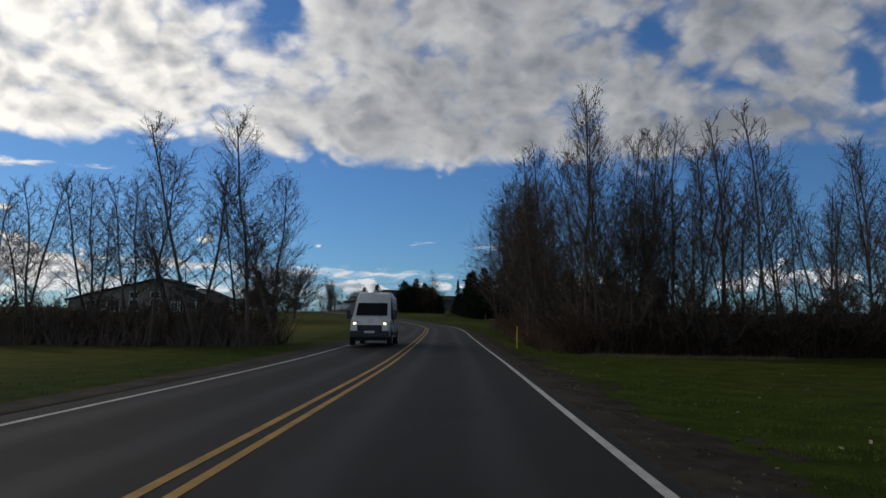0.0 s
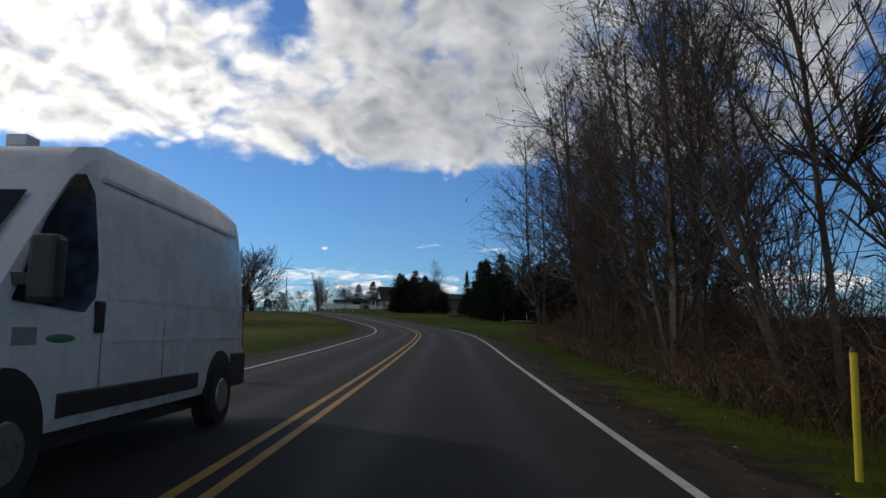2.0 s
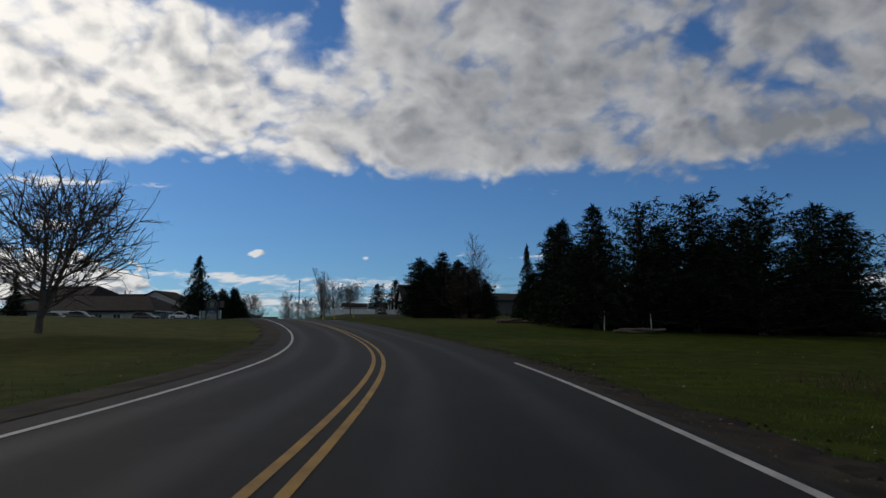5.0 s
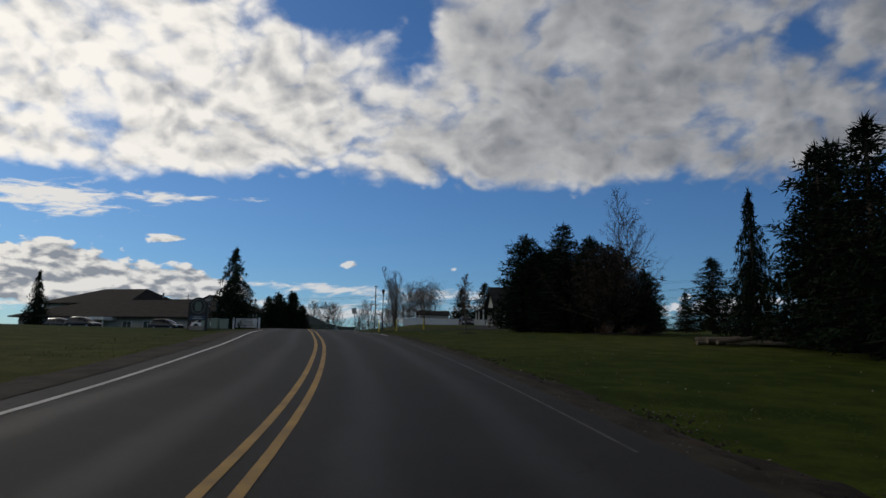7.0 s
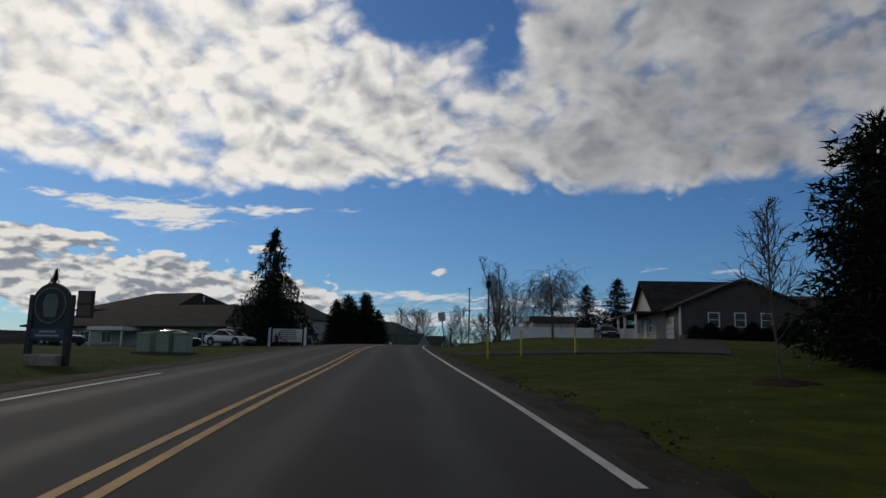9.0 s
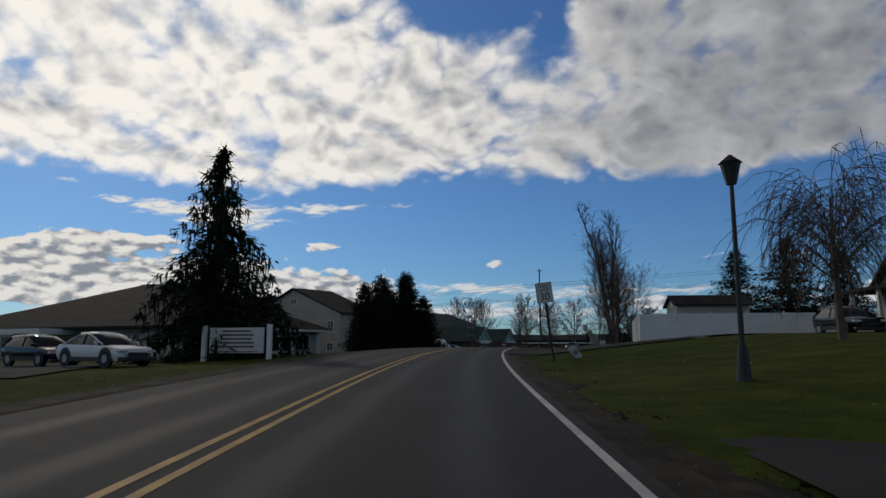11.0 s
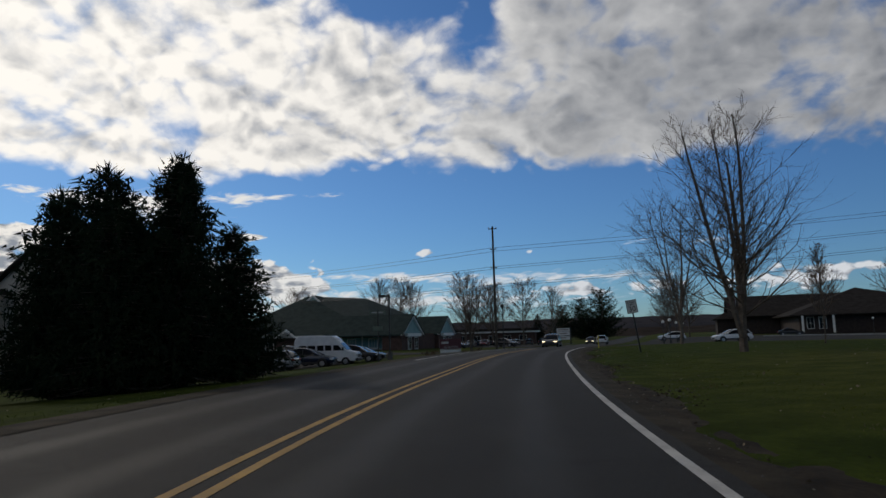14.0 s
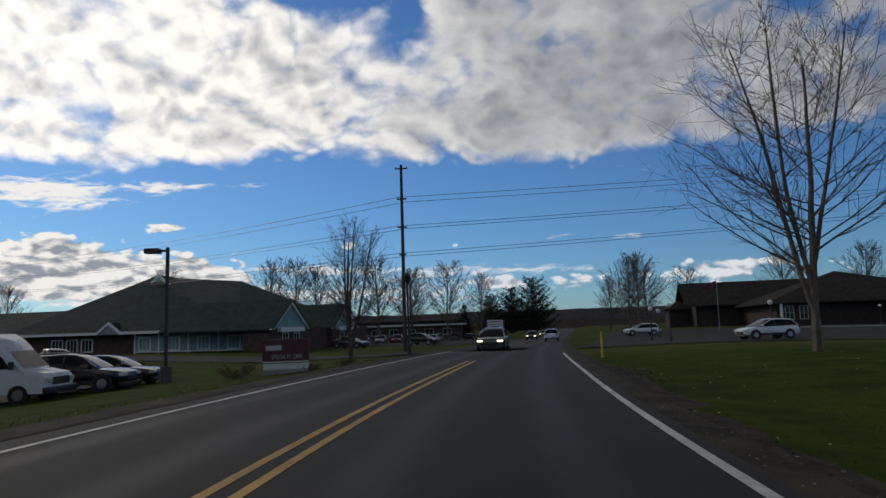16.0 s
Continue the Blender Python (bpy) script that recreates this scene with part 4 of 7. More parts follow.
# evergreens on the right
for x, y, k, s, w in ((0.4, 140.3, "weeping_spruce", 0.66, 0.75), (3.4, 138.2, "spruce_b", 0.94, 1.1), (2.6, 137.2, "spruce_a", 0.9, 1.0), (5.4, 129.4, "spruce_a", 1.0, 1.25), (8.6, 127.5, "pine", 0.98, 1.0),
                      (6.5, 134, "spruce_b", 0.85, 1.2), (12.9, 128, "pine", 1.04, 1.15), (12, 135, "spruce_b", 0.9, 1.3), (17, 126, "pine", 1.0, 1.25), (18, 133, "spruce_b", 0.95, 1.3),
                      (10.6, 131, "hedge_fir", 0.9, 1.2), (3.3, 133.6, "spruce_a", 0.92, 1.2), (4.4, 131.4, "hedge_fir", 0.9, 1.0), (2.0, 161.2, "spruce_a", 0.60, 1.7), (0.7, 167.5, "spruce_a", 0.36, 1.2), (22, 128, "spruce_b", 1.0, 1.3), (15, 130, "hedge_fir", 1.0, 1.2), (29, 124, "spruce_b", 1.0, 1.3), (26, 132, "spruce_b", 1.0, 1.3), (36, 122, "spruce_b", 1.0, 1.3)):
    plant(k, x, y, x * 77, s, "weeping_spruce" if k == "weeping_spruce" else "spruce_tree", "dark green spruce on the lawn", "conifer", "evergreens on the lawn", wide=w)
for x, y, s, w in ((-12.3, 157.3, 0.98, 0.92), (-11.2, 158.6, 0.86, 0.85), (-7.4, 155.0, 0.92, 0.85), (-10.0, 160.5, 0.92, 1.0), (-5.6, 155.5, 0.80, 0.9)):
    plant("hedge_fir", x, y, x * 55, s, "fir_tree", "dense dark green fir in a clump", "conifer", "clump of firs", wide=w)
plant("spruce_b", -9.3, 155.0, 20, 0.80, "spruce_tree", "dark green spruce with a pointed top in a clump of firs", "conifer", "clump of firs", wide=1.0)
plant("alder_wide", -5.0, 150.8, 40, 0.72, "bare_tree", "leafless tree with a few dead leaves beside the firs", "tree", wide=0.80)
plant("brown_leaved", -6.2, 150.4, 10, 1.0, "brown_leaved_tree", "small dense tree with brown dead leaves", "tree")
plant("hedge_fir", -3.9, 151.0, 33, 0.55, "fir_tree", "low bushy dark evergreen under the bare tree", "conifer", "clump of firs", wide=0.9)
for x, y, k, s in ((-6.6, 148.9, "shrub_low", 0.4), (-4.8, 148.6, "shrub_low", 0.4)):
    plant(k, x, y, x * 40, s, "low_shrub", "low leafless shrub in a mulch bed", "shrub", "low shrubs in the mulch bed")
plant("young", -15.9, 151.7, 10, 0.70, "young_tree", "young leafless tree in a mulch ring", "tree")
# past the crest
plant("weeping_spruce", -57.2, 191.1, 10, 1.03, "weeping_spruce", "tall weeping spruce with drooping boughs", "conifer", wide=1.3)
plant("weeping_spruce", -102, 203, 0, 0.95, "weeping_spruce", "weeping spruce beside the parking lot", "conifer", wide=0.9)
for x, y, s, w in ((-65.5, 228.2, 1.14, 0.60), (-66.7, 229.4, 1.18, 0.50), (-68.6, 227.6, 1.14, 0.80), (-67.0, 226.6, 0.90, 0.80), (-69.4, 229.6, 0.98, 0.80), (-64.6, 230.2, 0.80, 0.85), (-70.6, 227.3, 1.06, 0.66)):
    plant("hedge_fir", x, y, x * 31, s, "spruce_tree", "broad dark evergreen in a clump beside the road", "conifer", "evergreens beside the road", wide=w)
for x, y, s in ((-32.3, 233.0, 0.92), (-27.9, 233.6, 1.02), (-23.7, 231, 0.82)):
    plant("spruce_a", x, y, x * 13, s, "spruce_tree", "dark spruce behind the white fence", "conifer", "spruces behind the fence", wide=1.45)
plant("willow", -28.2, 187.6, 60, 0.92, "willow_tree", "small leafless weeping willow on the lawn", "tree", wide=0.95)
plant("columnar", -41.2, 218.4, 20, 0.9, "columnar_tree", "leafless many-stemmed tree with upright branches", "tree", wide=1.5)
plant("maple", -45.3, 240.7, 0, 0.76, "maple_tree", "large leafless maple on the lawn", "tree", wide=1.15)
plant("maple_open", -47.9, 265.0, 70, 0.88, "maple_tree", "leafless maple on the lawn beside the lot", "tree")
plant("young", -39.0, 258, 70, 1.1, "young_tree", "young leafless tree behind the lawn", "tree")
plant("maple", -69.7, 278.5, 200, 0.60, "lawn_tree", "slender leafless tree beside the parking lot", "tree", wide=1.05)
# distant trees
for i, (x, y, s) in enumerate(((-150, 372, 0.9), (-128, 380, 1.0), (-118, 372, 0.95), (-106, 390, 1.05), (-100, 398, 0.9), (-92, 404, 1.0), (-86, 420, 0.9), (-170, 350, 0.9), (-185, 330, 0.8),
                               (-160, 300, 0.9), (-146, 296, 0.7), (-50, 350, 0.8), (-48, 362, 0.9), (-46, 376, 0.8), (-52, 420, 0.9), (-10, 420, 1.2), (6, 412, 1.2), (18, 405, 1.1), (-30, 440, 1.1),
                               (-200, 310, 1.0), (-135, 420, 1.1), (-112, 440, 1.1))):
    plant("far_bare", x, y, i * 67, s * (1.65 if -155 < x < -84 else 1.3), "bare_tree", "distant leafless tree behind the buildings", "tree", "distant bare trees")
for x, y, k, s, w in ((-88, 500, "pine", 1.75, 1.2), (-79.5, 503, "pine", 2.15, 1.15), (-97, 505, "pine", 1.5, 1.3), (-93, 430, "spruce_a", 0.95, 1.2)):
    plant(k, x, y, x * 3, s, "pine_tree", "distant dark evergreen beside the road", "conifer", "distant evergreens", wide=w)


# ---- brush, grass and far woods ----
def brush(name, label, count, place, tall, seed, mat=None, stout=1.0):
    """Dead stems and canes, bent and crossed, that nobody could count."""
    rng = np.random.default_rng(seed)
    xy = np.array([place(rng) for _ in range(count)])
    z = ground_z(xy[:, 0], xy[:, 1])
    segs = []
    for (x, y), z0 in zip(xy, z):
        h = tall * rng.uniform(0.35, 1.0) * (0.72 + 0.28 * math.sin(x * 1.1 + seed) * math.cos(y * 0.8 + x * 0.37))
        w = np.array([rng.normal(0, 0.35), rng.normal(0, 0.35), 1.0])
        p = np.array([x, y, z0 - 0.05])
        r = rng.uniform(0.005, 0.013) * stout
        bend = rng.normal(0, 0.30, 2)
        for k in range(4):
            w = w / np.linalg.norm(w)
            q = p + w * h / 4
            segs.append((p, q, r * (1 - k * 0.2), r * (0.8 - k * 0.2)))
            if k and rng.uniform() < 0.6:
                t = w * 0.6 + rng.normal(0, 0.6, 3)
                segs.append((q, q + t / np.linalg.norm(t) * h * rng.uniform(0.15, 0.3), 0.005, 0.003))
            p = q
            w = w + np.array([*bend, -0.12 * k])
    v, f = tubes(segs, 3)
    return tagged(raw(name, v, f, mat or M_BRUSH), label, "brush", kind="stuff")


def in_box(x0, y0, x1, y1, power=1.0):
    return lambda rng: (x0 + (x1 - x0) * rng.uniform() ** power, rng.uniform(y0, y1))


brush("roadside_brush", "tangled brown dead brush at the edge of the wood", 5200, in_box(4.3, 32.5, 11.0, 76.0, 1.2), 3.0, 21, None, 1.3)
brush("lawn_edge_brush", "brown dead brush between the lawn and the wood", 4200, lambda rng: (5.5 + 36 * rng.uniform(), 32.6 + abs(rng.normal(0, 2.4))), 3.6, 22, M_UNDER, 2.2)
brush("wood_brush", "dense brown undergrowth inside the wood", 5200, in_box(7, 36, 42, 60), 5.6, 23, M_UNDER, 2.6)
brush("hedgerow_brush", "dark leafless brush under the trees beside the lawn", 5200, lambda rng: (-10.4 - 30 * rng.uniform(), 38.8 + rng.normal(0, 1.6)), 4.2, 24, M_TWIG, 2.2)
for i in range(17):
    x = -11.4 - 27 * (i + rnd.random()) / 17
    plant("shrub", x, 38.5 + rnd.uniform(-1.2, 2.0), rnd.uniform(0, 360), rnd.uniform(0.75, 1.2), "hedgerow_shrub", "dark leafless shrub in the hedgerow beside the lawn", "shrub", "shrubs of the hedgerow", wide=1.2)
for i in range(16):
    x = 6.0 + 30 * (i + rnd.random()) / 16
    plant("shrub", x, 33.8 + rnd.uniform(0, 2.5), rnd.uniform(0, 360), rnd.uniform(0.9, 1.7), "leafless_shrub", "dark leafless shrub at the edge of the wood", "shrub", "shrubs of the wood", wide=1.2)
for i in range(22):
    y = 33.5 + 41 * (i + rnd.random()) / 22
    plant("shrub_low" if i % 3 else "shrub", 5.6 + rnd.uniform(0, 3.0), y, rnd.uniform(0, 360), rnd.uniform(0.5, 1.0), "leafless_shrub", "tangled leafless shrub along the road", "shrub", "shrubs of the wood")
brush("low_brush", "low reddish brush past the end of the wood", 900, in_box(4.4, 76, 12, 92, 1.3), 0.8, 25)


def grass_tufts(name, label, count, place, tall, seed, mat):
    rng = np.random.default_rng(seed)
    xy = np.array([place(rng) for _ in range(count)])
    z = ground_z(xy[:, 0], xy[:, 1])
    a = rng.uniform(0, 2 * np.pi, count)
    h = tall * rng.uniform(0.4, 1.0, count)
    side = np.stack([np.cos(a), np.sin(a), 0 * a], 1) * 0.007 * (1 + 4 * tall)
    base = np.c_[xy, z - 0.01]
    tip = base + np.stack([rng.normal(0, 0.35, count) * h, rng.normal(0, 0.35, count) * h, h], 1)
    v = np.stack([base - side, base + side, tip], 1).reshape(-1, 3)
    f = np.arange(3 * count).reshape(-1, 3)
    return tagged(raw(name, v, f, mat), label, "grass", kind="stuff")


def verge(y0, y1, d0, d1, power=1.0):
    def at(rng):
        k = index_at(rng.uniform(y0, y1))
        d = d0 + (d1 - d0) * rng.uniform() ** power
        q = LINE[k, :2] + RIGHTWARD[k] * d + TANGENT[k] * rng.uniform(-0.8, 0.8)
        return q
    return at


def ragged(y0, y1, d0, d1, power, side=1):
    """Places along the road whose inner border wanders, in clumps."""
    def at(rng):
        while True:
            y = rng.uniform(y0, y1)
            d = d0 + (d1 - d0) * rng.uniform() ** power
            wave = 0.32 * math.sin(y * 1.7) + 0.22 * math.sin(y * 4.1 + 1) + 0.15 * math.sin(y * 9.3 + 2)
            if d - d0 > 0.35 + wave:
                break
        k = index_at(y)
        return LINE[k, :2] + RIGHTWARD[k] * d * side + TANGENT[k] * rng.uniform(-0.5, 0.5)
    return at


grass_tufts("verge_grass", "rough green grass along the road shoulder", 60000, ragged(2, 100, 5.0, 9.5, 1.4), 0.075, 31, M_BLADE)
grass_tufts("mown_verge_grass", "short mown grass along the road shoulder", 44000, ragged(100, 272, 4.6, 8.6, 1.6), 0.05, 37, M_BLADE)
grass_tufts("dry_verge_grass", "dry straw-coloured grass along the shoulder", 16000, ragged(2, 262, 4.6, 6.6, 1.2), 0.06, 32, M_STRAW)
grass_tufts("west_verge_grass", "rough green grass along the far shoulder", 14000, ragged(8, 285, 3.9, 8.0, 1.5, -1), 0.10, 33, M_BLADE)


def pebbles(name, label, count, place, seed, small=0.008, large=0.035, mat=None, category="gravel"):
    """Loose stones or lumps of earth on the shoulder."""
    rng = np.random.default_rng(seed)
    xy = np.array([place(rng) for _ in range(count)])
    z = ground_z(xy[:, 0], xy[:, 1])
    r = rng.uniform(small, large, count)
    shape = np.array([(1, 0, 0), (-0.5, 0.9, 0), (-0.5, -0.9, 0), (0.2, 0.1, 0.8), (0.1, 0, -0.4)])
    a = rng.uniform(0, 6.28, count)
    turn = np.stack([np.stack([np.cos(a), -np.sin(a), 0 * a], 1), np.stack([np.sin(a), np.cos(a), 0 * a], 1), np.stack([0 * a, 0 * a, 1 + 0 * a], 1)], 1)
    v = np.einsum("nij,kj->nki", turn, shape) * r[:, None, None] + np.c_[xy, z + 0.004][:, None]
    tri = np.array([(0, 1, 3), (1, 2, 3), (2, 0, 3), (1, 0, 4), (2, 1, 4), (0, 2, 4)])
    f = (np.arange(count)[:, None, None] * 5 + tri).reshape(-1, 3)
    return tagged(raw(name, v.reshape(-1, 3), f, mat or M_PEBBLE), label, category, kind="stuff")


grass_tufts("straw_patch", "pale dead grass at the edge of the lawn", 3200, lambda rng: (6.5 + 9.0 * rng.uniform() + rng.normal(0, 0.3), 31.2 + 0.6 * math.sin(rng.integers(0, 9) * 2.1) + abs(rng.normal(0, 0.7))), 0.20, 36, M_STRAW)
pebbles("shoulder_gravel", "loose grey stones along the road shoulder", 9000, lambda rng: verge(2, 262, 4.2, 5.9, 1.0)(rng), 35)
brush("straw_canes", "arching straw-coloured canes and dead weeds beside the road", 3600, in_box(4.3, 41.0, 8.0, 77.0, 1.1), 1.6, 26, M_STRAW_CANE, 1.1)


def dirt_verge(name, label, y0, y1, side, d0, wide):
    """A strip of bare earth beside the shoulder, its outer border wandering into the grass."""
    rng = np.random.default_rng(61)
    k0, k1 = index_at(y0), index_at(y1)
    at = np.arange(k0, k1, 0.25)
    i = at.astype(int)
    u = (at - i)[:, None]
    base = LINE[i, :2] * (1 - u) + LINE[i + 1, :2] * u
    out = RIGHTWARD[i] * side
    s = at * 1.5
    edge = wide * (1 + 0.35 * np.sin(s * 0.7) + 0.25 * np.sin(s * 1.9 + 1) + 0.15 * np.sin(s * 5.3)) + rng.normal(0, 0.07, len(at))
    rows = []
    for f, lift in ((0.0, 0.012), (0.3, 0.035), (0.65, 0.03), (0.9, 0.012), (1.0, -0.05)):
        q = base + out * (d0 + np.maximum(edge, 0.15) * f)[:, None]
        rows.append(np.c_[q, ground_z(q[:, 0], q[:, 1]) + lift + (rng.normal(0, 0.012, len(at)) if 0 < f < 0.95 else 0)])
    n = len(at)
    f = [(r * n + j, (r + 1) * n + j, (r + 1) * n + j + 1, r * n + j + 1) for r in range(4) for j in range(n - 1)]
    return tagged(raw(name, np.concatenate(rows), f if side > 0 else [q[::-1] for q in f], M_DIRT, smooth=True), label, "road shoulder", kind="structure")


dirt_verge("dirt_verge_east", "bare brown earth with clods beside the shoulder", 0, 70, 1, 4.55, 1.15)
dirt_verge("dirt_verge_upper", "narrow strip of bare earth beside the shoulder", 70, 272, 1, 4.55, 0.50)
dirt_verge("dirt_verge_west", "bare brown earth beside the far shoulder", 4, 290, -1, 4.65, 0.45)
pebbles("earth_clods", "dark clods of earth along the grass edge", 5200, lambda rng: verge(2, 262, 4.6, 5.7, 1.0)(rng), 45, 0.015, 0.06, M_DIRT, "soil")


def litter(name, label, count, place, seed):
    """Small dry leaves lying in the grass."""
    rng = np.random.default_rng(seed)
    xy = np.array([place(rng) for _ in range(count)])
    c = np.c_[xy, ground_z(xy[:, 0], xy[:, 1]) + rng.uniform(0.02, 0.06, count)]
    a, b = rng.normal(0, 1, (count, 3)) * [1, 1, 0.35], rng.normal(0, 1, (count, 3)) * [1, 1, 0.35]
    r = rng.uniform(0.015, 0.04, count)[:, None]
    a *= r / np.linalg.norm(a, axis=1)[:, None]
    b *= r / np.linalg.norm(b, axis=1)[:, None]
    v = np.stack([c - a, c - b * 0.8, c + a, c + b * 0.8], 1).reshape(-1, 3)
    return tagged(raw(name, v, np.arange(4 * count).reshape(-1, 4), M_LITTER), label, "leaf litter", kind="stuff")


litter("fallen_leaves", "pale dry leaves scattered on the lawn", 2600, lambda rng: verge(4, 262, 4.6, 20.0, 1.6)(rng), 46)
litter("west_fallen_leaves", "pale dry leaves scattered on the far verge", 500, lambda rng: verge(60, 262, -4.6, -14.0, 1.4)(rng), 47)


def fallen_pole():
    """A long dead branch leaning on the brush, with a few broken twigs."""
    t = thing("fallen_branch", "long dead branch leaning in the roadside brush", "branch", pose(4.1, 48.3, gz(4.1, 48.3) + 0.04))
    segs = []
    rng = np.random.default_rng(3)
    p = np.zeros(3)
    for i in range(9):
        q = p + np.array([0.34, -0.10, 0.17]) + rng.normal(0, 0.025, 3)
        segs.append((p, q, 0.045 - i * 0.003, 0.042 - i * 0.003))
        if i % 2:
            part("twig", rod(bmesh.new(), q, q + rng.normal(0, 0.12, 3) + [0.1, 0, 0.1], 0.012, 0.006, 6), M_BARK, t)
        p = q
    rings = []
    for c, r in [(x[0], x[2]) for x in segs] + [(segs[-1][1], segs[-1][3])]:
        rings.append([(c[0], c[1] + r * math.cos(a * math.pi / 3), c[2] + r * math.sin(a * math.pi / 3)) for a in range(6)])
    part("stem", loft(rings), M_BARK, t)
    return t


fallen_pole()


def mulch_bed(x, y, rx, ry, label):
    """A low heap of bark mulch with an uneven border."""
    rng = np.random.default_rng(int(abs(x * 10)))
    v, f = [], []
    n, rings = 22, 5
    lump = rng.uniform(0.85, 1.12, n)
    for k in range(rings + 1):
        for i in range(n):
            a = 2 * math.pi * i / n
            r = k / rings * lump[i]
            px, py = x + rx * r * math.cos(a), y + ry * r * math.sin(a)
            v.append((px, py, gz(px, py) + 0.10 * (1 - (k / rings) ** 2) + (rng.uniform(-0.02, 0.02) if 0 < k < rings else 0) - (0.03 if k == rings else 0)))
    for k in range(rings):
        for i in range(n):
            j = (i + 1) % n
            f.append((k * n + i, (k + 1) * n + i, (k + 1) * n + j, k * n + j))
    return tagged(raw("mulch_bed", v, f, M_MULCH, smooth=True), label, "mulch bed", kind="stuff")


mulch_bed(-15.9, 151.7, 0.85, 0.85, "dark bark mulch ring round the young tree")
mulch_bed(-5.4, 150.0, 2.9, 2.0, "dark bark mulch bed under the bare tree")

# ---- buildings ----
def placed(bm, m):
    bmesh.ops.transform(bm, matrix=m, verts=bm.verts)
    return bm


def arch_outline(w, h, rise, n=8):
    """A window's outline: flat sill, straight sides, curved head."""
    pts = [(-w / 2, 0), (w / 2, 0), (w / 2, h - rise)]
    if rise > 0:
        for i in range(1, n):
            a = math.pi * i / n
            pts.append((w / 2 * math.cos(a), h - rise + rise * math.sin(a)))
    pts.append((-w / 2, h - rise))
    return pts


def window(parent, wall, x, z, w, h, cols=2, rows=1, rise=0.0, frame=0.09, mat=None, glass=None, name="window"):
    """A window on a wall: wall is the pose of the wall's foot, its x along the wall, its -y outwards."""
    m = wall @ Matrix.Translation((x, 0, z))
    mat = mat or M_TRIM
    outer, inner = arch_outline(w + 2 * frame, h + 2 * frame, rise), arch_outline(w, h, rise * w / (w + 2 * frame))
    bm = bmesh.new()
    ring = []
    for y in (-0.07, 0.05):
        ring.append(([bm.verts.new((px_, y, pz - frame)) for px_, pz in outer], [bm.verts.new((px_, y, pz)) for px_, pz in inner]))
    n = len(outer)
    for i in range(n):
        j = (i + 1) % n
        (o0, i0), (o1, i1) = ring
        bm.faces.new((o0[i], o0[j], i0[j], i0[i]))
        bm.faces.new((o0[i], o1[i], o1[j], o0[j]))
        bm.faces.new((i0[i], i0[j], i1[j], i1[i]))
    for c in range(1, cols):
        xx = -w / 2 + w * c / cols
        box(bm, xx - 0.03, -0.055, 0, xx + 0.03, 0.02, h - rise * 0.4)
    for r in range(1, rows):
        zz = (h - rise) * r / rows
        box(bm, -w / 2, -0.055, zz - 0.025, w / 2, 0.02, zz + 0.025)
    ob = part(name, placed(bm, m), mat, parent)
    bm = bmesh.new()
    bm.faces.new([bm.verts.new((px_, -0.022, pz)) for px_, pz in inner])
    part("pane", placed(bm, m), glass or M_GLASS, ob)
    return ob


def gable_roof(w, d0, d1, h, rise, over, thick=0.2):
    """Ridge along y, from d0 to d1, eaves at h, w wide."""
    k = rise / (w / 2)
    e = w / 2 + over
    lo, hi = h - over * k, h + rise
    return prism([(-e, lo), (0, hi), (e, lo), (e, lo + thick), (0, hi + thick), (-e, lo + thick)], d0 - over, d1 + over)


def hip_roof(x0, y0, x1, y1, z, top, ridge, thick=0.22):
    """A hip roof over a rectangle; ridge gives its two ends (x, y)."""
    bm = bmesh.new()
    lo = [bm.verts.new(p) for p in ((x0, y0, z), (x1, y0, z), (x1, y1, z), (x0, y1, z))]
    hi = [bm.verts.new((p[0], p[1], p[2] + thick)) for p in ((x0, y0, z), (x1, y0, z), (x1, y1, z), (x0, y1, z))]
    a, b = (bm.verts.new((*r, top)) for r in ridge)
    bm.faces.new(lo[::-1])
    for i in range(4):
        j = (i + 1) % 4
        bm.faces.new((lo[i], lo[j], hi[j], hi[i]))
    if abs(ridge[1][0] - ridge[0][0]) > abs(ridge[1][1] - ridge[0][1]):
        faces = ((hi[0], hi[1], b, a), (hi[1], hi[2], b), (hi[2], hi[3], a, b), (hi[3], hi[0], a))
    else:
        faces = ((hi[1], hi[2], b, a), (hi[2], hi[3], b), (hi[3], hi[0], a, b), (hi[0], hi[1], a))
    for f in faces:
        bm.faces.new(f)
    bmesh.ops.recalc_face_normals(bm, faces=bm.faces)
    return bm


def siding(parent, wall, w, z0, z1, step, mat, shape=None):
    """Clapboards: thin boards one over another on a wall; shape(z) gives the wall's two ends at a height."""
    z = z0
    while z < z1 - 0.02:
        a, b = shape(z + step / 2) if shape else (0, w)
        if b - a > 0.1:
            bm = bmesh.new()
            v = [bm.verts.new(p) for p in ((a, 0.0, z), (b, 0.0, z), (b, -0.035, z), (a, -0.035, z), (a, -0.004, z + step), (b, -0.004, z + step))]
            for f in ((0, 1, 2, 3), (3, 2, 5, 4), (0, 3, 4), (1, 5, 2)):
                bm.faces.new([v[i] for i in f])
            part("siding_board", placed(bm, wall), mat, parent)
        z += step


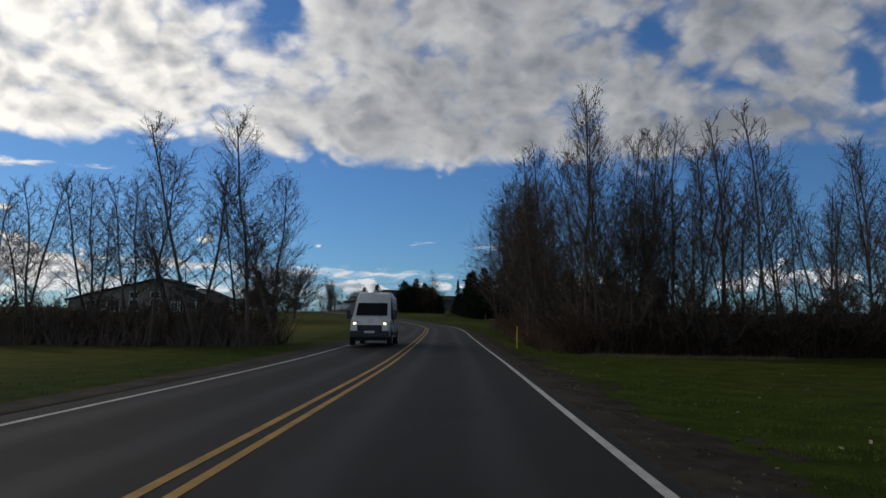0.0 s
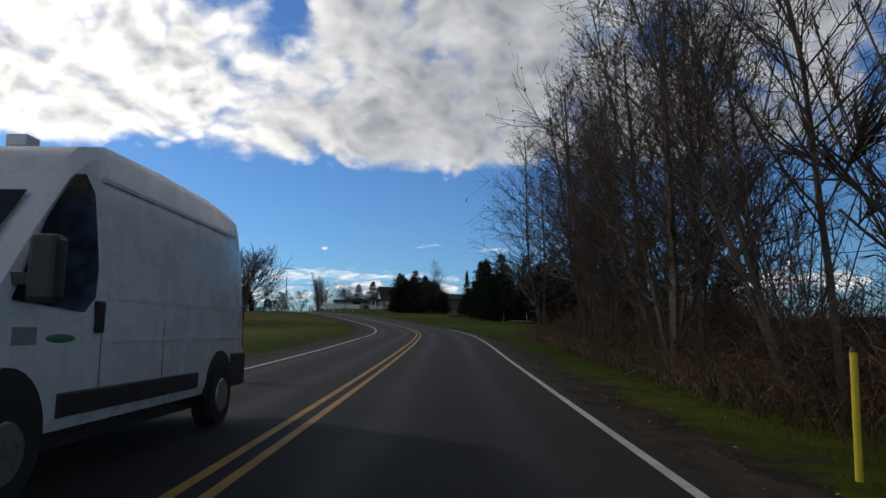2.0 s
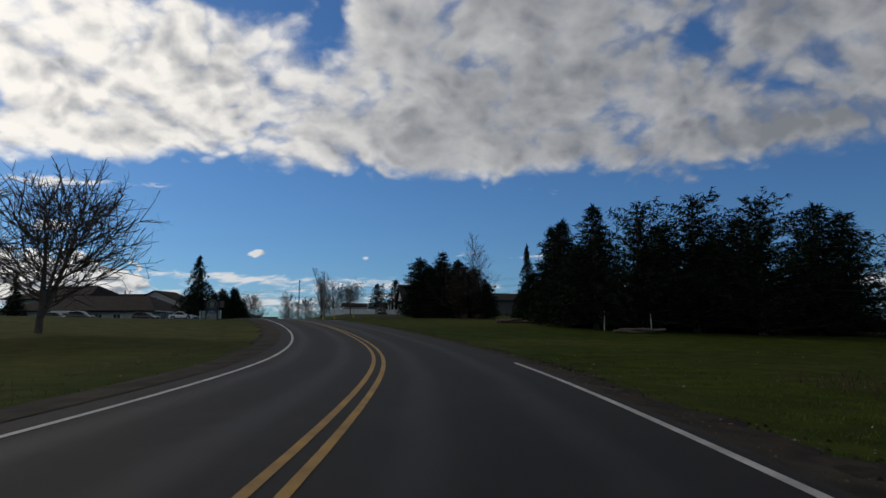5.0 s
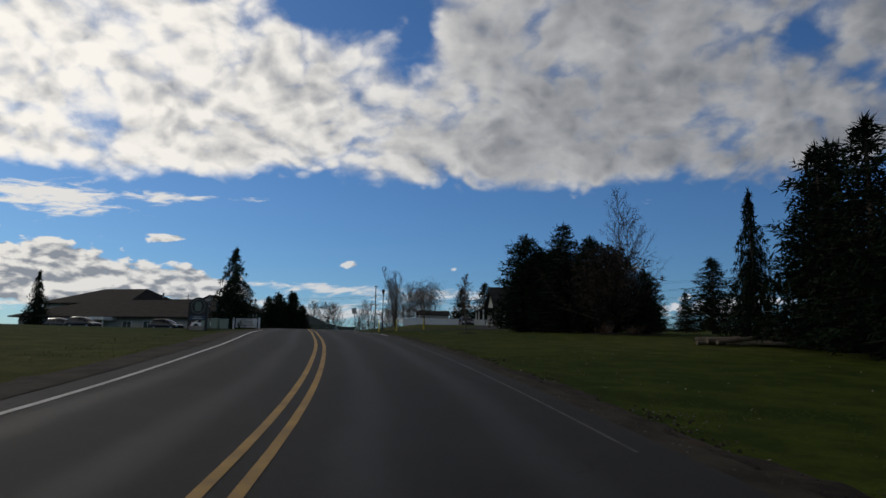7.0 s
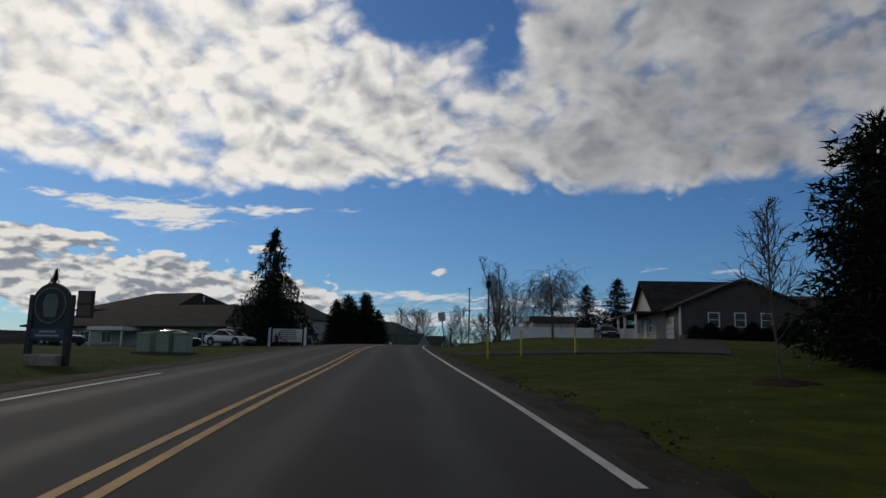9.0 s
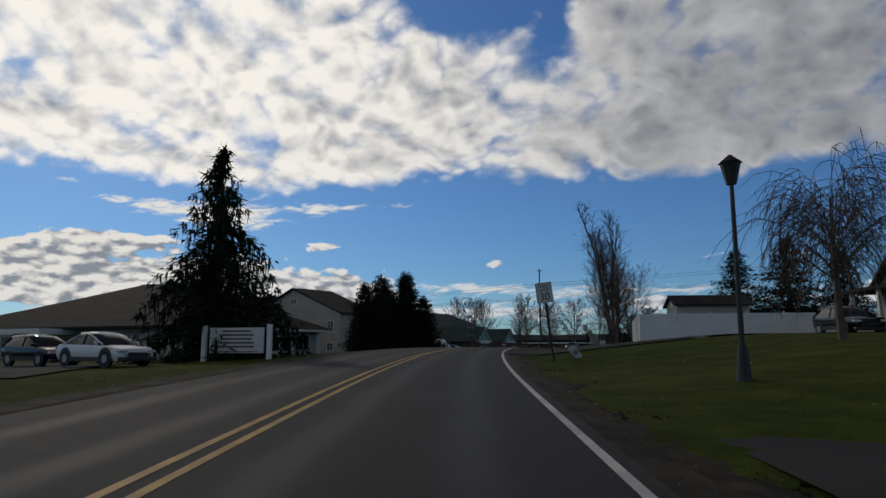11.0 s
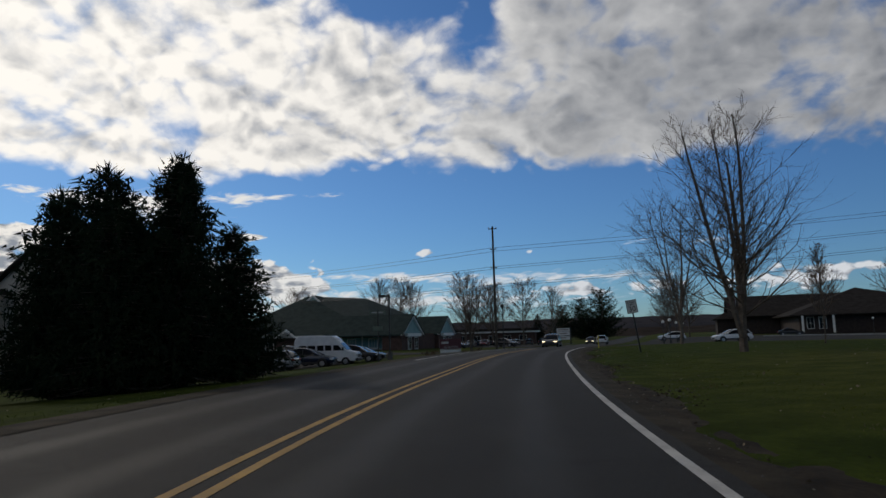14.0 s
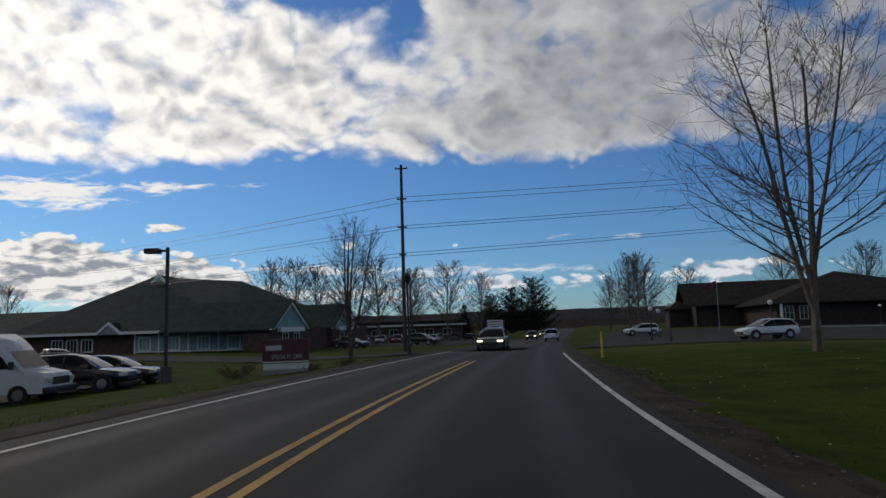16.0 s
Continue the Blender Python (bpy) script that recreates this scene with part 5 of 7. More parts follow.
def house_clerestory():
    """The beige house behind the lawn, its gable stepped by a strip of high windows."""
    t = thing("house", "beige sided house with a stepped gable and white windows", "house", pose(-50, 106, gz(-50, 106), 0, 0, -6))
    z0 = -0.6
    prof = [(-13.5, z0), (10.0, z0), (10.0, 1.95), (5.6, 3.75), (5.3, 4.75), (2.2, 5.55), (-11.0, 2.75), (-13.5, 2.2)]
    part("wall", prism(prof, 0, 6), M_TAUPE, t)
    part("roof", prism([(5.75, 4.55), (2.2, 5.58), (-11.2, 2.75), (-13.9, 2.1), (-13.9, 2.28), (-11.2, 2.95), (2.2, 5.80), (5.85, 4.78)], -0.5, 6.5), M_ROOF_DARK, t)
    part("lower_roof", prism([(5.4, 3.86), (10.5, 1.72), (10.5, 1.90), (5.4, 4.06)], -0.5, 6.5), M_ROOF_DARK, t)
    wall = Matrix.Identity(4)
    for x in (-9.4, -5.2, -2.0, 1.6):
        window(t, wall, x, 0.35, 1.5, 1.75, 2, 2)
    for x, w in ((-2.0, 1.4), (1.6, 1.4)):
        window(t, wall, x, 2.5, w, 0.95, 2, 1)
    for x in (5.0, 6.5, 8.0, 9.2):
        window(t, wall, x, 0.45, 1.0, 1.35, 2, 1)
    part("door", boxed(-7.6, -0.06, 0.0, -6.6, 0.02, 2.05), M_TRIM, t)
    part("foundation", boxed(-13.6, -0.10, -0.7, 10.1, 0.0, 0.12), M_STONE, t)
    return t


def hall():
    """The long low hall with a hip roof and arched windows towards the road."""
    x0, y0, x1, y1 = -106.0, 203.5, -72.6, 221.6
    zf = gz(-74, 214) - 0.1
    t = thing("hall_building", "long low hall with brown shingle hip roof and arched windows", "building", pose(0, 0, 0))
    part("wall", boxed(x0, y0, zf - 0.8, x1, y1, zf + 3.0), M_CREAM, t)
    part("stone_base", boxed(x0 - 0.12, y0 - 0.12, zf - 0.8, x1 + 0.12, y1 + 0.12, zf + 0.55), M_STONE, t)
    part("roof", hip_roof(x0 - 1.2, y0 - 1.2, x1 + 1.2, y1 + 1.2, zf + 2.75, 11.9, ((-98.0, 212.6), (-78.5, 212.6))), M_ROOF_BROWN, t)
    part("gutter", boxed(x1 + 1.18, y0 - 1.2, zf + 2.72, x1 + 1.32, y1 + 1.2, zf + 2.92), M_TRIM, t)
    east = pose(x1, y0, zf, 0, 0, 90)
    for x, w, h, z, rise in ((8.0, 1.9, 1.75, 0.95, 0.45), (15.5, 1.85, 1.55, 0.95, 0.4), (4.4, 1.9, 1.75, 0.95, 0.45)):
        window(t, east, x, z, w, h, 2, 1, rise)
    for x, arch in ((11.25, 0.0), (12.75, 0.35)):
        d = part("door", placed(boxed(-0.55, -0.09, 0.0, 0.55, 0.02, 2.3), east @ Matrix.Translation((x, 0, 0))), M_TRIM, t)
        bm = bmesh.new()
        bm.faces.new([bm.verts.new((a, -0.1, b)) for a, b in arch_outline(0.8, 1.3, arch)])
        part("pane", placed(bm, east @ Matrix.Translation((x, 0, 0.85))), M_GLASS, d)
    for x in (10.4, 13.7, 17.9):
        part("pilaster", placed(boxed(-0.16, -0.16, 0.0, 0.16, 0.0, 2.8), east @ Matrix.Translation((x, 0, 0))), M_TRIM, t)
    south = pose(x0, y0, zf)
    for x in (6, 10, 14, 22, 26, 30):
        window(t, south, x, 0.8, 1.6, 1.4, 2, 1)
    part("porch", boxed(-92, 200.2, zf + 2.3, -86, 203.5, zf + 2.8), M_TRIM, t)
    for x in (-91.7, -86.3):
        part("porch_post", rod(bmesh.new(), (x, 200.5, zf - 0.3), (x, 200.5, zf + 2.3), 0.12), M_TRIM, t)
    part("roof_vent", rod(bmesh.new(), (-84, 212.6, 12.3), (-84, 212.6, 13.2), 0.15), M_GALV, t)
    part("upper_wall", boxed(-121.0, 224.5, zf - 0.8, -102.0, 247.0, 12.2), M_CREAM, t)
    part("upper_roof", hip_roof(-122.0, 223.5, -100.0, 248.0, 12.0, 16.2, ((-116.0, 236.0), (-105.0, 236.0))), M_ROOF_BROWN, t)
    # the two-storey gabled wing behind
    w = thing("two_storey_wing", "white sided two-storey wing with a plain gable", "building", pose(-95.9, 247, gz(-95, 247), 0, 0, -14))
    zf = w.location.z
    h, rise = 11.6 - zf, 4.0
    part("wall", prism([(-10.9, -0.8), (10.9, -0.8), (10.9, h), (0, h + rise), (-10.9, h)], 0, 7), M_CREAM, w)
    part("roof", gable_roof(21.8, 0, 7, h, rise, 0.5), M_ROOF_BROWN, w)
    front = pose(-10.9, 0, 0)
    siding(w, front, 21.8, 0.3, h + rise, 0.32, M_CREAM, lambda z: (0, 21.8) if z < h else ((z - h) / rise * 10.9, 21.8 - (z - h) / rise * 10.9))
    for x, z in ((10.9, h + 1.6), (19.6, 4.0), (15.2, 0.9), (19.6, 0.9), (11.0, 0.9), (7, 4.0), (11.2, 4.0), (3, 4.0)):
        window(w, front, x, z, 1.3, 1.15 if z < h else 0.9, 2, 1)
    link = thing("link_roof", "brown shingle roof joining hall and wing", "building", pose(0, 0, 0))
    part("wall", boxed(-134, 252.0, 4.5, -103, 263, 11.2), M_CREAM, link)
    part("roof", placed(gable_roof(11, 0, 31, 11.2, 4.2, 0.5), pose(-103, 257.5, 0, 0, 0, 90)), M_ROOF_BROWN, link)
    return t


def house_garage():
    """The dark house on the rise, with a garage wing."""
    zf = 7.15
    t = thing("house", "ranch house with grey-brown siding, garage and shingle roof", "house", pose(-18.9, 198.5, zf, 0, 0, 17))
    h, rise = 3.0, 2.35
    part("wall", prism([(0, -0.8), (11.0, -0.8), (11.0, h), (5.7, h + rise), (0, h)], 0, 13), M_GREIGE, t)
    part("roof", prism([(-0.6, h - 0.25), (5.7, h + rise + 0.03), (11.6, h - 0.24), (11.6, h - 0.04), (5.7, h + rise + 0.26), (-0.6, h - 0.04)], -0.5, 13.4), M_ROOF_DARK, t)
    south = Matrix.Identity(4)
    siding(t, south, 11.0, 0.4, h + rise, 0.22, M_GREIGE, lambda z: (0, 11.0) if z < h else ((z - h) / rise * 5.7, 11.0 - (z - h) / rise * 5.3))
    for x in (3.0, 5.3, 7.6):
        window(t, south, x, 1.25, 0.85, 1.15, 1, 2)
    part("corner_board", boxed(-0.06, -0.07, -0.2, 0.12, 0.05, h), M_TRIM, t)
    part("stone_base", boxed(-0.08, -0.12, -0.8, 11.1, 0.0, 0.42), M_STONE, t)
    # garage wing, its gable towards the drive
    g = pose(-1.0, 9.0, 0, 0, 0, -90)
    part("garage_wall", placed(prism([(-4.6, -0.8), (4.6, -0.8), (4.6, h), (0, h + 3.1), (-4.6, h)], 0, 9), g), M_CREAM, t)
    part("garage_roof", placed(gable_roof(9.2, 0, 9, h, 3.1, 0.5), g), M_ROOF_DARK, t)
    part("porch_roof", placed(prism([(-5.0, 2.55), (5.5, 2.55), (5.5, 2.75), (-5.0, 2.75)], -2.2, 0.2), g), M_ROOF_DARK, t)
    for x in (-3.9, -0.6, 4.6):
        part("porch_post", placed(boxed(x - 0.1, -2.0, -0.6, x + 0.1, -1.8, 2.55), g), M_TRIM, t)
    window(t, g, -2.4, 0.9, 1.0, 1.3, 2, 2)
    window(t, g, 2.6, 0.9, 1.4, 1.3, 2, 2)
    d = part("door", placed(boxed(-0.1, -0.06, 0.0, 0.9, 0.0, 2.05), g), M_TRIM, t)
    west = pose(0, 5.0, 0, 0, 0, -90)
    dd = part("garage_door", placed(boxed(0.6, -0.08, 0.0, 3.4, 0.0, 2.15), west), M_CREAM, t)
    for i in range(1, 4):
        part("door_panel", placed(boxed(0.7, -0.105, 0.52 * i - 0.46, 3.3, -0.08, 0.52 * i), west), M_TRIM, dd)
    wing = part("east_wing", placed(prism([(0, -0.8), (12, -0.8), (12, h), (0, h)], 2.5, 12), pose(11.0, 0, 0)), M_GREIGE, t)
    part("east_roof", placed(prism([(2.0, h - 0.1), (7.2, h + 1.55), (12.4, h - 0.1), (12.4, h + 0.1), (7.2, h + 1.75), (2.0, h + 0.1)], -13.5, 2), pose(10.0, 0, 0, 0, 0, 90)), M_ROOF_DARK, t)
    return t


def house_bushes():
    """Dark clipped evergreens along the front of the ranch house."""
    m = pose(-18.9, 198.5, 7.15, 0, 0, 17)
    for x, w, h in ((1.0, 0.75, 0.16), (2.4, 0.85, 0.20), (4.1, 0.9, 0.17), (6.0, 0.8, 0.21), (7.5, 0.85, 0.18), (9.2, 0.95, 0.22), (10.6, 0.8, 0.19)):
        p = m @ Vector((x, -1.0, 0))
        plant("hedge_fir", p.x, p.y, x * 50, h, "evergreen_bush", "low dark evergreen bush before the house", "shrub", "bushes before the house", wide=w * 2.2)


def mailbox(x, y, turn):
    """A rural mailbox on a post."""
    t = thing("mailbox", "pale rounded mailbox on a wooden post", "mailbox", pose(x, y, gz(x, y), 0, 0, turn))
    part("post", boxed(-0.05, -0.05, -0.3, 0.05, 0.05, 0.95, 0.006), M_OLDPOST, t)
    pts = [(-0.10, 0.95), (0.10, 0.95), (0.10, 1.10)] + [(0.10 * math.cos(math.pi * i / 8), 1.10 + 0.10 * math.sin(math.pi * i / 8)) for i in range(1, 8)] + [(-0.10, 1.10)]
    b = part("box", prism(pts, -0.25, 0.25), M_TRIM, t)
    part("door", prism(pts, -0.262, -0.25), M_GALV, b)
    part("flag", boxed(0.10, -0.05, 1.06, 0.112, 0.03, 1.28), M_SIGNRED, b)
    return t


def small_house():
    """The pale house glimpsed past the end of the wood."""
    t = thing("house", "pale small house with an arched gable window", "house", pose(29, 148, gz(29, 148), 0, 0, -12))
    part("wall", prism([(-3.4, -0.6), (3.4, -0.6), (3.4, 3.0), (0, 5.6), (-3.4, 3.0)], 0, 9), M_CREAM, t)
    part("roof", gable_roof(6.8, 0, 9, 3.0, 2.6, 0.4), M_ROOF_DARK, t)
    window(t, Matrix.Identity(4), 0, 0.9, 2.0, 2.0, 3, 2, 0.5)
    return t


def clinic():
    """The green-roofed brick clinic beyond the parking lot."""
    zf = 5.0
    t = thing("clinic_building", "brick clinic with green shingle roofs and teal gables", "building", pose(0, 0, zf))
    part("wall", boxed(-130, 314.5, -1.2, -92.5, 345, 3.2), M_BRICK, t)
    part("roof", hip_roof(-131.6, 313.0, -97.5, 356, 3.15, 11.3, ((-118.5, 325.5), (-112.6, 340.0))), M_ROOF_GREEN, t)
    part("fascia", boxed(-131.7, 312.86, 3.0, -97.0, 313.02, 3.34), M_TRIM, t)
    part("west_wing_wall", boxed(-152, 318, -1.2, -130, 334, 3.0), M_BRICK, t)
    part("west_wing_roof", placed(gable_roof(17, -1, 28, 3.0, 3.7, 0.6), pose(-153, 326, 0, 0, 0, -90)), M_ROOF_GREEN, t)
    south = pose(-130, 314.5, 0)
    for x0, x1 in ((17.2, 33.0),):
        b = part("teal_panel", placed(boxed(x0, -0.05, 0.75, x1, 0.0, 2.75), south), M_TEAL, t)
        part("sill", placed(boxed(x0 - 0.1, -0.12, 0.62, x1 + 0.1, 0.0, 0.76), south), M_TRIM, b)
    for x in (5.4, 7.7, 10.0, 18.6, 22.8, 27.0, 31.2):
        window(t, south, x, 0.95, 1.5, 1.45, 3, 1, frame=0.15)
    for x in (17.2, 20.7, 24.9, 29.1, 33.0):
        part("post", placed(boxed(x - 0.08, -0.14, 0.0, x + 0.08, -0.05, 3.0), south), M_TRIM, t)
    part("door", placed(boxed(33.4, -0.06, 0.0, 34.5, 0.0, 2.2), south), M_GLASS, t)
    v = part("roof_vent", placed(prism([(-2.0, 0), (2.0, 0), (0, 1.6)], -0.9, 2.5), pose(-116.5, 325.0, 9.75)), M_ROOF_GREEN, t)
    part("vent_trim", placed(prism([(-2.2, -0.05), (-1.75, -0.05), (0, 1.32), (1.75, -0.05), (2.2, -0.05), (0, 1.72)], -1.05, -0.85), pose(-116.5, 325.0, 9.75)), M_TRIM, v)
    part("louvre", placed(prism([(-1.7, 0), (1.7, 0), (0, 1.3)], -0.96, -0.9), pose(-116.5, 325.0, 9.75)), M_TEAL, v)
    for x in (14.7, 33.35):
        d = part("dormer", placed(prism([(-2.1, 0), (2.1, 0), (0, 1.5)], -1.75, 3.5), pose(-130 + x, 314.5, 3.0)), M_ROOF_GREEN, t)
        bm = prism([(-2.25, -0.03), (-1.75, -0.03), (0, 1.2), (1.75, -0.03), (2.25, -0.03), (0, 1.58)], -1.95, -1.7)
        part("dormer_trim", placed(bm, pose(-130 + x, 314.5, 3.0)), M_TRIM, d)
        part("dormer_face", placed(prism([(-1.7, 0), (1.7, 0), (0, 1.15)], -1.82, -1.76), pose(-130 + x, 314.5, 3.0)), M_GREYPAINT, d)
    for yc in (315.2, 333.2):
        e = pose(-91.7, yc, 0, 0, 0, 90)
        part("gable_wing_wall", placed(boxed(-4.6, 0, -1.2, 4.6, 3.6, 3.2), e), M_BRICK, t)
        g = part("gable_face", placed(prism([(-4.7, 3.2), (4.7, 3.2), (0, 6.3)], -0.05, 0.3), e), M_TEAL, t)
        part("gable_trim", placed(prism([(-5.3, 2.95), (-4.7, 2.95), (0, 6.05), (4.7, 2.95), (5.3, 2.95), (0, 6.55)], -0.35, -0.02), e), M_TRIM, g)
        part("wing_roof", placed(gable_roof(9.4, 0, 14, 3.2, 3.2, 0.45), e), M_ROOF_GREEN, t)
        window(t, e, -1.2, 0.6, 1.4, 1.9, 2, 2)
        window(t, e, 1.8, 0.6, 1.4, 1.9, 2, 2)
        part("porch_beam", placed(boxed(-3.2, -0.5, 2.7, 3.2, 0.0, 3.25), e), M_TRIM, t)
    return t


def annex():
    """The low annex past the hall, a wide roof over brick columns."""
    t = thing("annex_building", "low annex with a wide dark roof over brick columns", "building", pose(0, 0, 0))
    part("roof", hip_roof(-121, 259.5, -91.5, 273, 8.35, 11.9, ((-114, 266.5), (-95.2, 266.5))), M_ROOF_GREEN, t)
    part("soffit", boxed(-120.6, 259.9, 8.05, -91.9, 272.6, 8.34), M_TRIM, t)
    part("wall", boxed(-121, 270.0, 3.5, -106, 290, 8.0), M_CREAM, t)
    for x in (-119.5, -110.0, -101.0, -92.8):
        for y in (260.6, 271.6):
            part("column", boxed(x - 0.5, y - 0.5, 3.6, x + 0.5, y + 0.5, 8.05, 0.02), M_BRICK, t)
    south = pose(-121, 270.0, gz(-110, 270))
    for x in (3, 7, 11):
        window(t, south, x, 0.9, 1.5, 1.5, 2, 1)
    return t


def brick_hall():
    """The dark brick hall on the right, with wide hip roofs."""
    zf = 6.6
    t = thing("brick_hall_building", "dark brick hall with wide brown shingle roofs", "building", pose(0, 0, zf))
    part("wall", boxed(-33, 404, -1, -8, 422, 4.4), M_BRICK_DARK, t)
    part("roof", placed(gable_roof(21, -1, 27, 4.2, 5.4, 0.6), pose(-34, 413, 0, 0, 0, -90)), M_ROOF_BROWN, t)
    part("main_wall", boxed(-23, 374, -1, 12, 404, 3.6), M_BRICK_DARK, t)
    part("main_roof", hip_roof(-25, 372, 14, 406, 3.3, 9.7, ((-9.0, 386), (-7.0, 394))), M_ROOF_BROWN, t)
    part("front_wing_wall", boxed(-3, 352, -1, 14, 375, 3.2), M_BRICK_DARK, t)
    part("front_wing_roof", placed(gable_roof(17, -1, 23, 3.2, 2.3, 0.7), pose(5.5, 353, 0)), M_ROOF_BROWN, t)
    south = pose(-23, 374, 0)
    window(t, south, 2.2, 0.5, 1.3, 2.4, 2, 2)
    window(t, south, 4.6, 0.5, 1.3, 2.4, 2, 2)
    for x in (0.4, 6.4):
        part("porch_post", placed(boxed(x - 0.2, -2.0, -0.5, x + 0.2, -1.6, 3.3), south), M_TRIM, t)
    part("side_wing_wall", boxed(-38, 412, -1, -33, 424, 3.6), M_BRICK_DARK, t)
    part("side_wing_roof", hip_roof(-39, 411, -32, 425, 3.4, 5.6, ((-35.5, 415), (-35.5, 421))), M_ROOF_BROWN, t)
    return t


def long_shop():
    t = thing("low_brick_building", "long low brown building with a pale fascia", "building", pose(-118, 418, 4.9, 0, 0, 8))
    part("wall", boxed(-32, 0, -1, 26, 14, 3.2), M_BRICK, t)
    part("fascia", boxed(-33, -1.2, 3.2, 27, 15, 3.75), M_TRIM, t)
    part("roof", boxed(-33.2, -1.4, 3.75, 27.2, 15.2, 4.6), M_ROOF_BROWN, t)
    for x in range(-28, 24, 5):
        window(t, Matrix.Identity(4), x, 0.8, 2.2, 1.5, 2, 1)
    return t


def shed():
    t = thing("shed", "beige garden shed behind the white fence", "shed", pose(-34.5, 217.0, gz(-34.5, 217), 0, 0, -12))
    part("wall", prism([(-1.5, -0.3), (1.5, -0.3), (1.5, 2.3), (0, 2.95), (-1.5, 2.3)], 0, 5), M_CREAM, t)
    part("roof", gable_roof(3.0, 0, 5, 2.3, 0.65, 0.25, 0.12), M_ROOF_DARK, t)
    part("vent", boxed(-0.2, -0.04, 2.2, 0.2, 0.0, 2.5), M_TRIM, t)
    t.matrix_basis = pose(-36.3, 215.2, gz(-36, 215) + 0.25, 0, 0, -70)
    return t


house_clerestory()
hall()
house_garage()
house_bushes()
small_house()
clinic()
annex()
brick_hall()
long_shop()
shed()


def vinyl_fence():
    """White panels between square posts, a cap on each post."""
    runs = (((-40.7, 224.3), (-38.2, 212.6)), ((-38.2, 212.6), (-17.5, 217.5)))
    t = thing("vinyl_fence", "tall white vinyl privacy fence with square posts", "fence", pose(0, 0, 0))
    for (ax, ay), (bx, by) in runs:
        l = math.hypot(bx - ax, by - ay)
        n = max(2, round(l / 2.4))
        turn = math.degrees(math.atan2(by - ay, bx - ax))
        for i in range(n + 1):
            x, y = ax + (bx - ax) * i / n, ay + (by - ay) * i / n
            z = gz(x, y)
            bm = boxed(-0.065, -0.065, -0.3, 0.065, 0.065, 1.92, 0.008)
            po = part("post", placed(bm, pose(x, y, z, 0, 0, turn)), M_WHITE, t)
            part("post_cap", placed(prism([(-0.08, 0), (0.08, 0), (0, 0.07)], -0.08, 0.08), pose(x, y, z + 1.92, 0, 0, turn)), M_WHITE, po)
            if i < n:
                x2, y2 = ax + (bx - ax) * (i + 1) / n, ay + (by - ay) * (i + 1) / n
                dz = gz(x2, y2) - z
                m = pose(x, y, z, 0, -math.degrees(math.atan2(dz, l / n)), turn)
                seg = l / n
                pa = part("panel", placed(boxed(0.065, -0.018, 0.1, seg - 0.065, 0.018, 1.8), m), M_WHITE, t)
                for zz in (0.06, 1.74):
                    part("rail", placed(boxed(0.065, -0.035, zz, seg - 0.065, 0.035, zz + 0.14, 0.006), m), M_WHITE, pa)
    return t


vinyl_fence()

# ---- poles, signs and posts ----
def utility_pole():
    x, y = -72.5, 299.6
    t = thing("utility_pole", "tall dark wooden utility pole with cross-arms and insulators", "utility pole", pose(x, y, gz(x, y), 0, 0, 10))
    H = 17.6
    part("pole", rod(bmesh.new(), (0, 0, -1), (0, 0, H), 0.19, 0.13, 12), M_POLE, t)
    for z, w in ((H - 0.35, 1.2), (H - 3.3, 0.9), (H - 6.0, 0.9), (H - 8.6, 0.7)):
        a = part("cross_arm", boxed(-w / 2, -0.07, z - 0.06, w / 2, 0.07, z + 0.06, 0.01), M_POLE, t)
        for s in (-1, 1):
            part("insulator", rod(bmesh.new(), (s * (w / 2 - 0.08), 0, z + 0.06), (s * (w / 2 - 0.08), 0, z + 0.26), 0.05, 0.03, 8), M_GALV, a)
    part("transformer_bracket", rod(bmesh.new(), (0.22, 0, H - 11.4), (0.22, 0, H - 10.8), 0.09, 0.09, 10), M_GALV, t)
    return t, H


POLE, POLE_H = utility_pole()


def cable(p, q, sag, label):
    pts = []
    for i in range(25):
        u = i / 24
        v = Vector(p).lerp(Vector(q), u)
        v.z -= sag * 4 * u * (1 - u)
        pts.append(v)
    segs = [(np.array(pts[i]), np.array(pts[i + 1]), 0.022, 0.022) for i in range(24)]
    v, f = tubes(segs, 4)
    return tagged(raw("overhead_cable", v, f, M_BLACK), label, "cable", "overhead cables")


_b = POLE.location
for dz, side in ((-2.95, -0.40), (-3.45, 0.40), (-5.7, -0.40), (-6.0, 0.40), (-8.3, -0.30), (-8.6, 0.30)):
    a = (_b.x + side * 0.9, _b.y, _b.z + POLE_H - 0.15 + dz)
    cable(a, (_b.x + 150, _b.y + 62 + side, _b.z + POLE_H + 14.5 + dz), 1.2, "thin dark overhead cable across the sky")
    cable(a, (_b.x - 120, _b.y + 62 + side, _b.z + POLE_H + 4.5 + dz), 1.2, "thin dark overhead cable across the sky")


def far_pole(x, y, h):
    t = thing("utility_pole", "dark wooden utility pole far off", "utility pole", pose(x, y, gz(x, y)))
    part("pole", rod(bmesh.new(), (0, 0, -1), (0, 0, h), 0.15, 0.1, 8), M_POLE, t)
    part("cross_arm", boxed(-0.9, -0.06, h - 0.5, 0.9, 0.06, h - 0.38), M_POLE, t)
    return t


far_pole(-112, 262, 12)


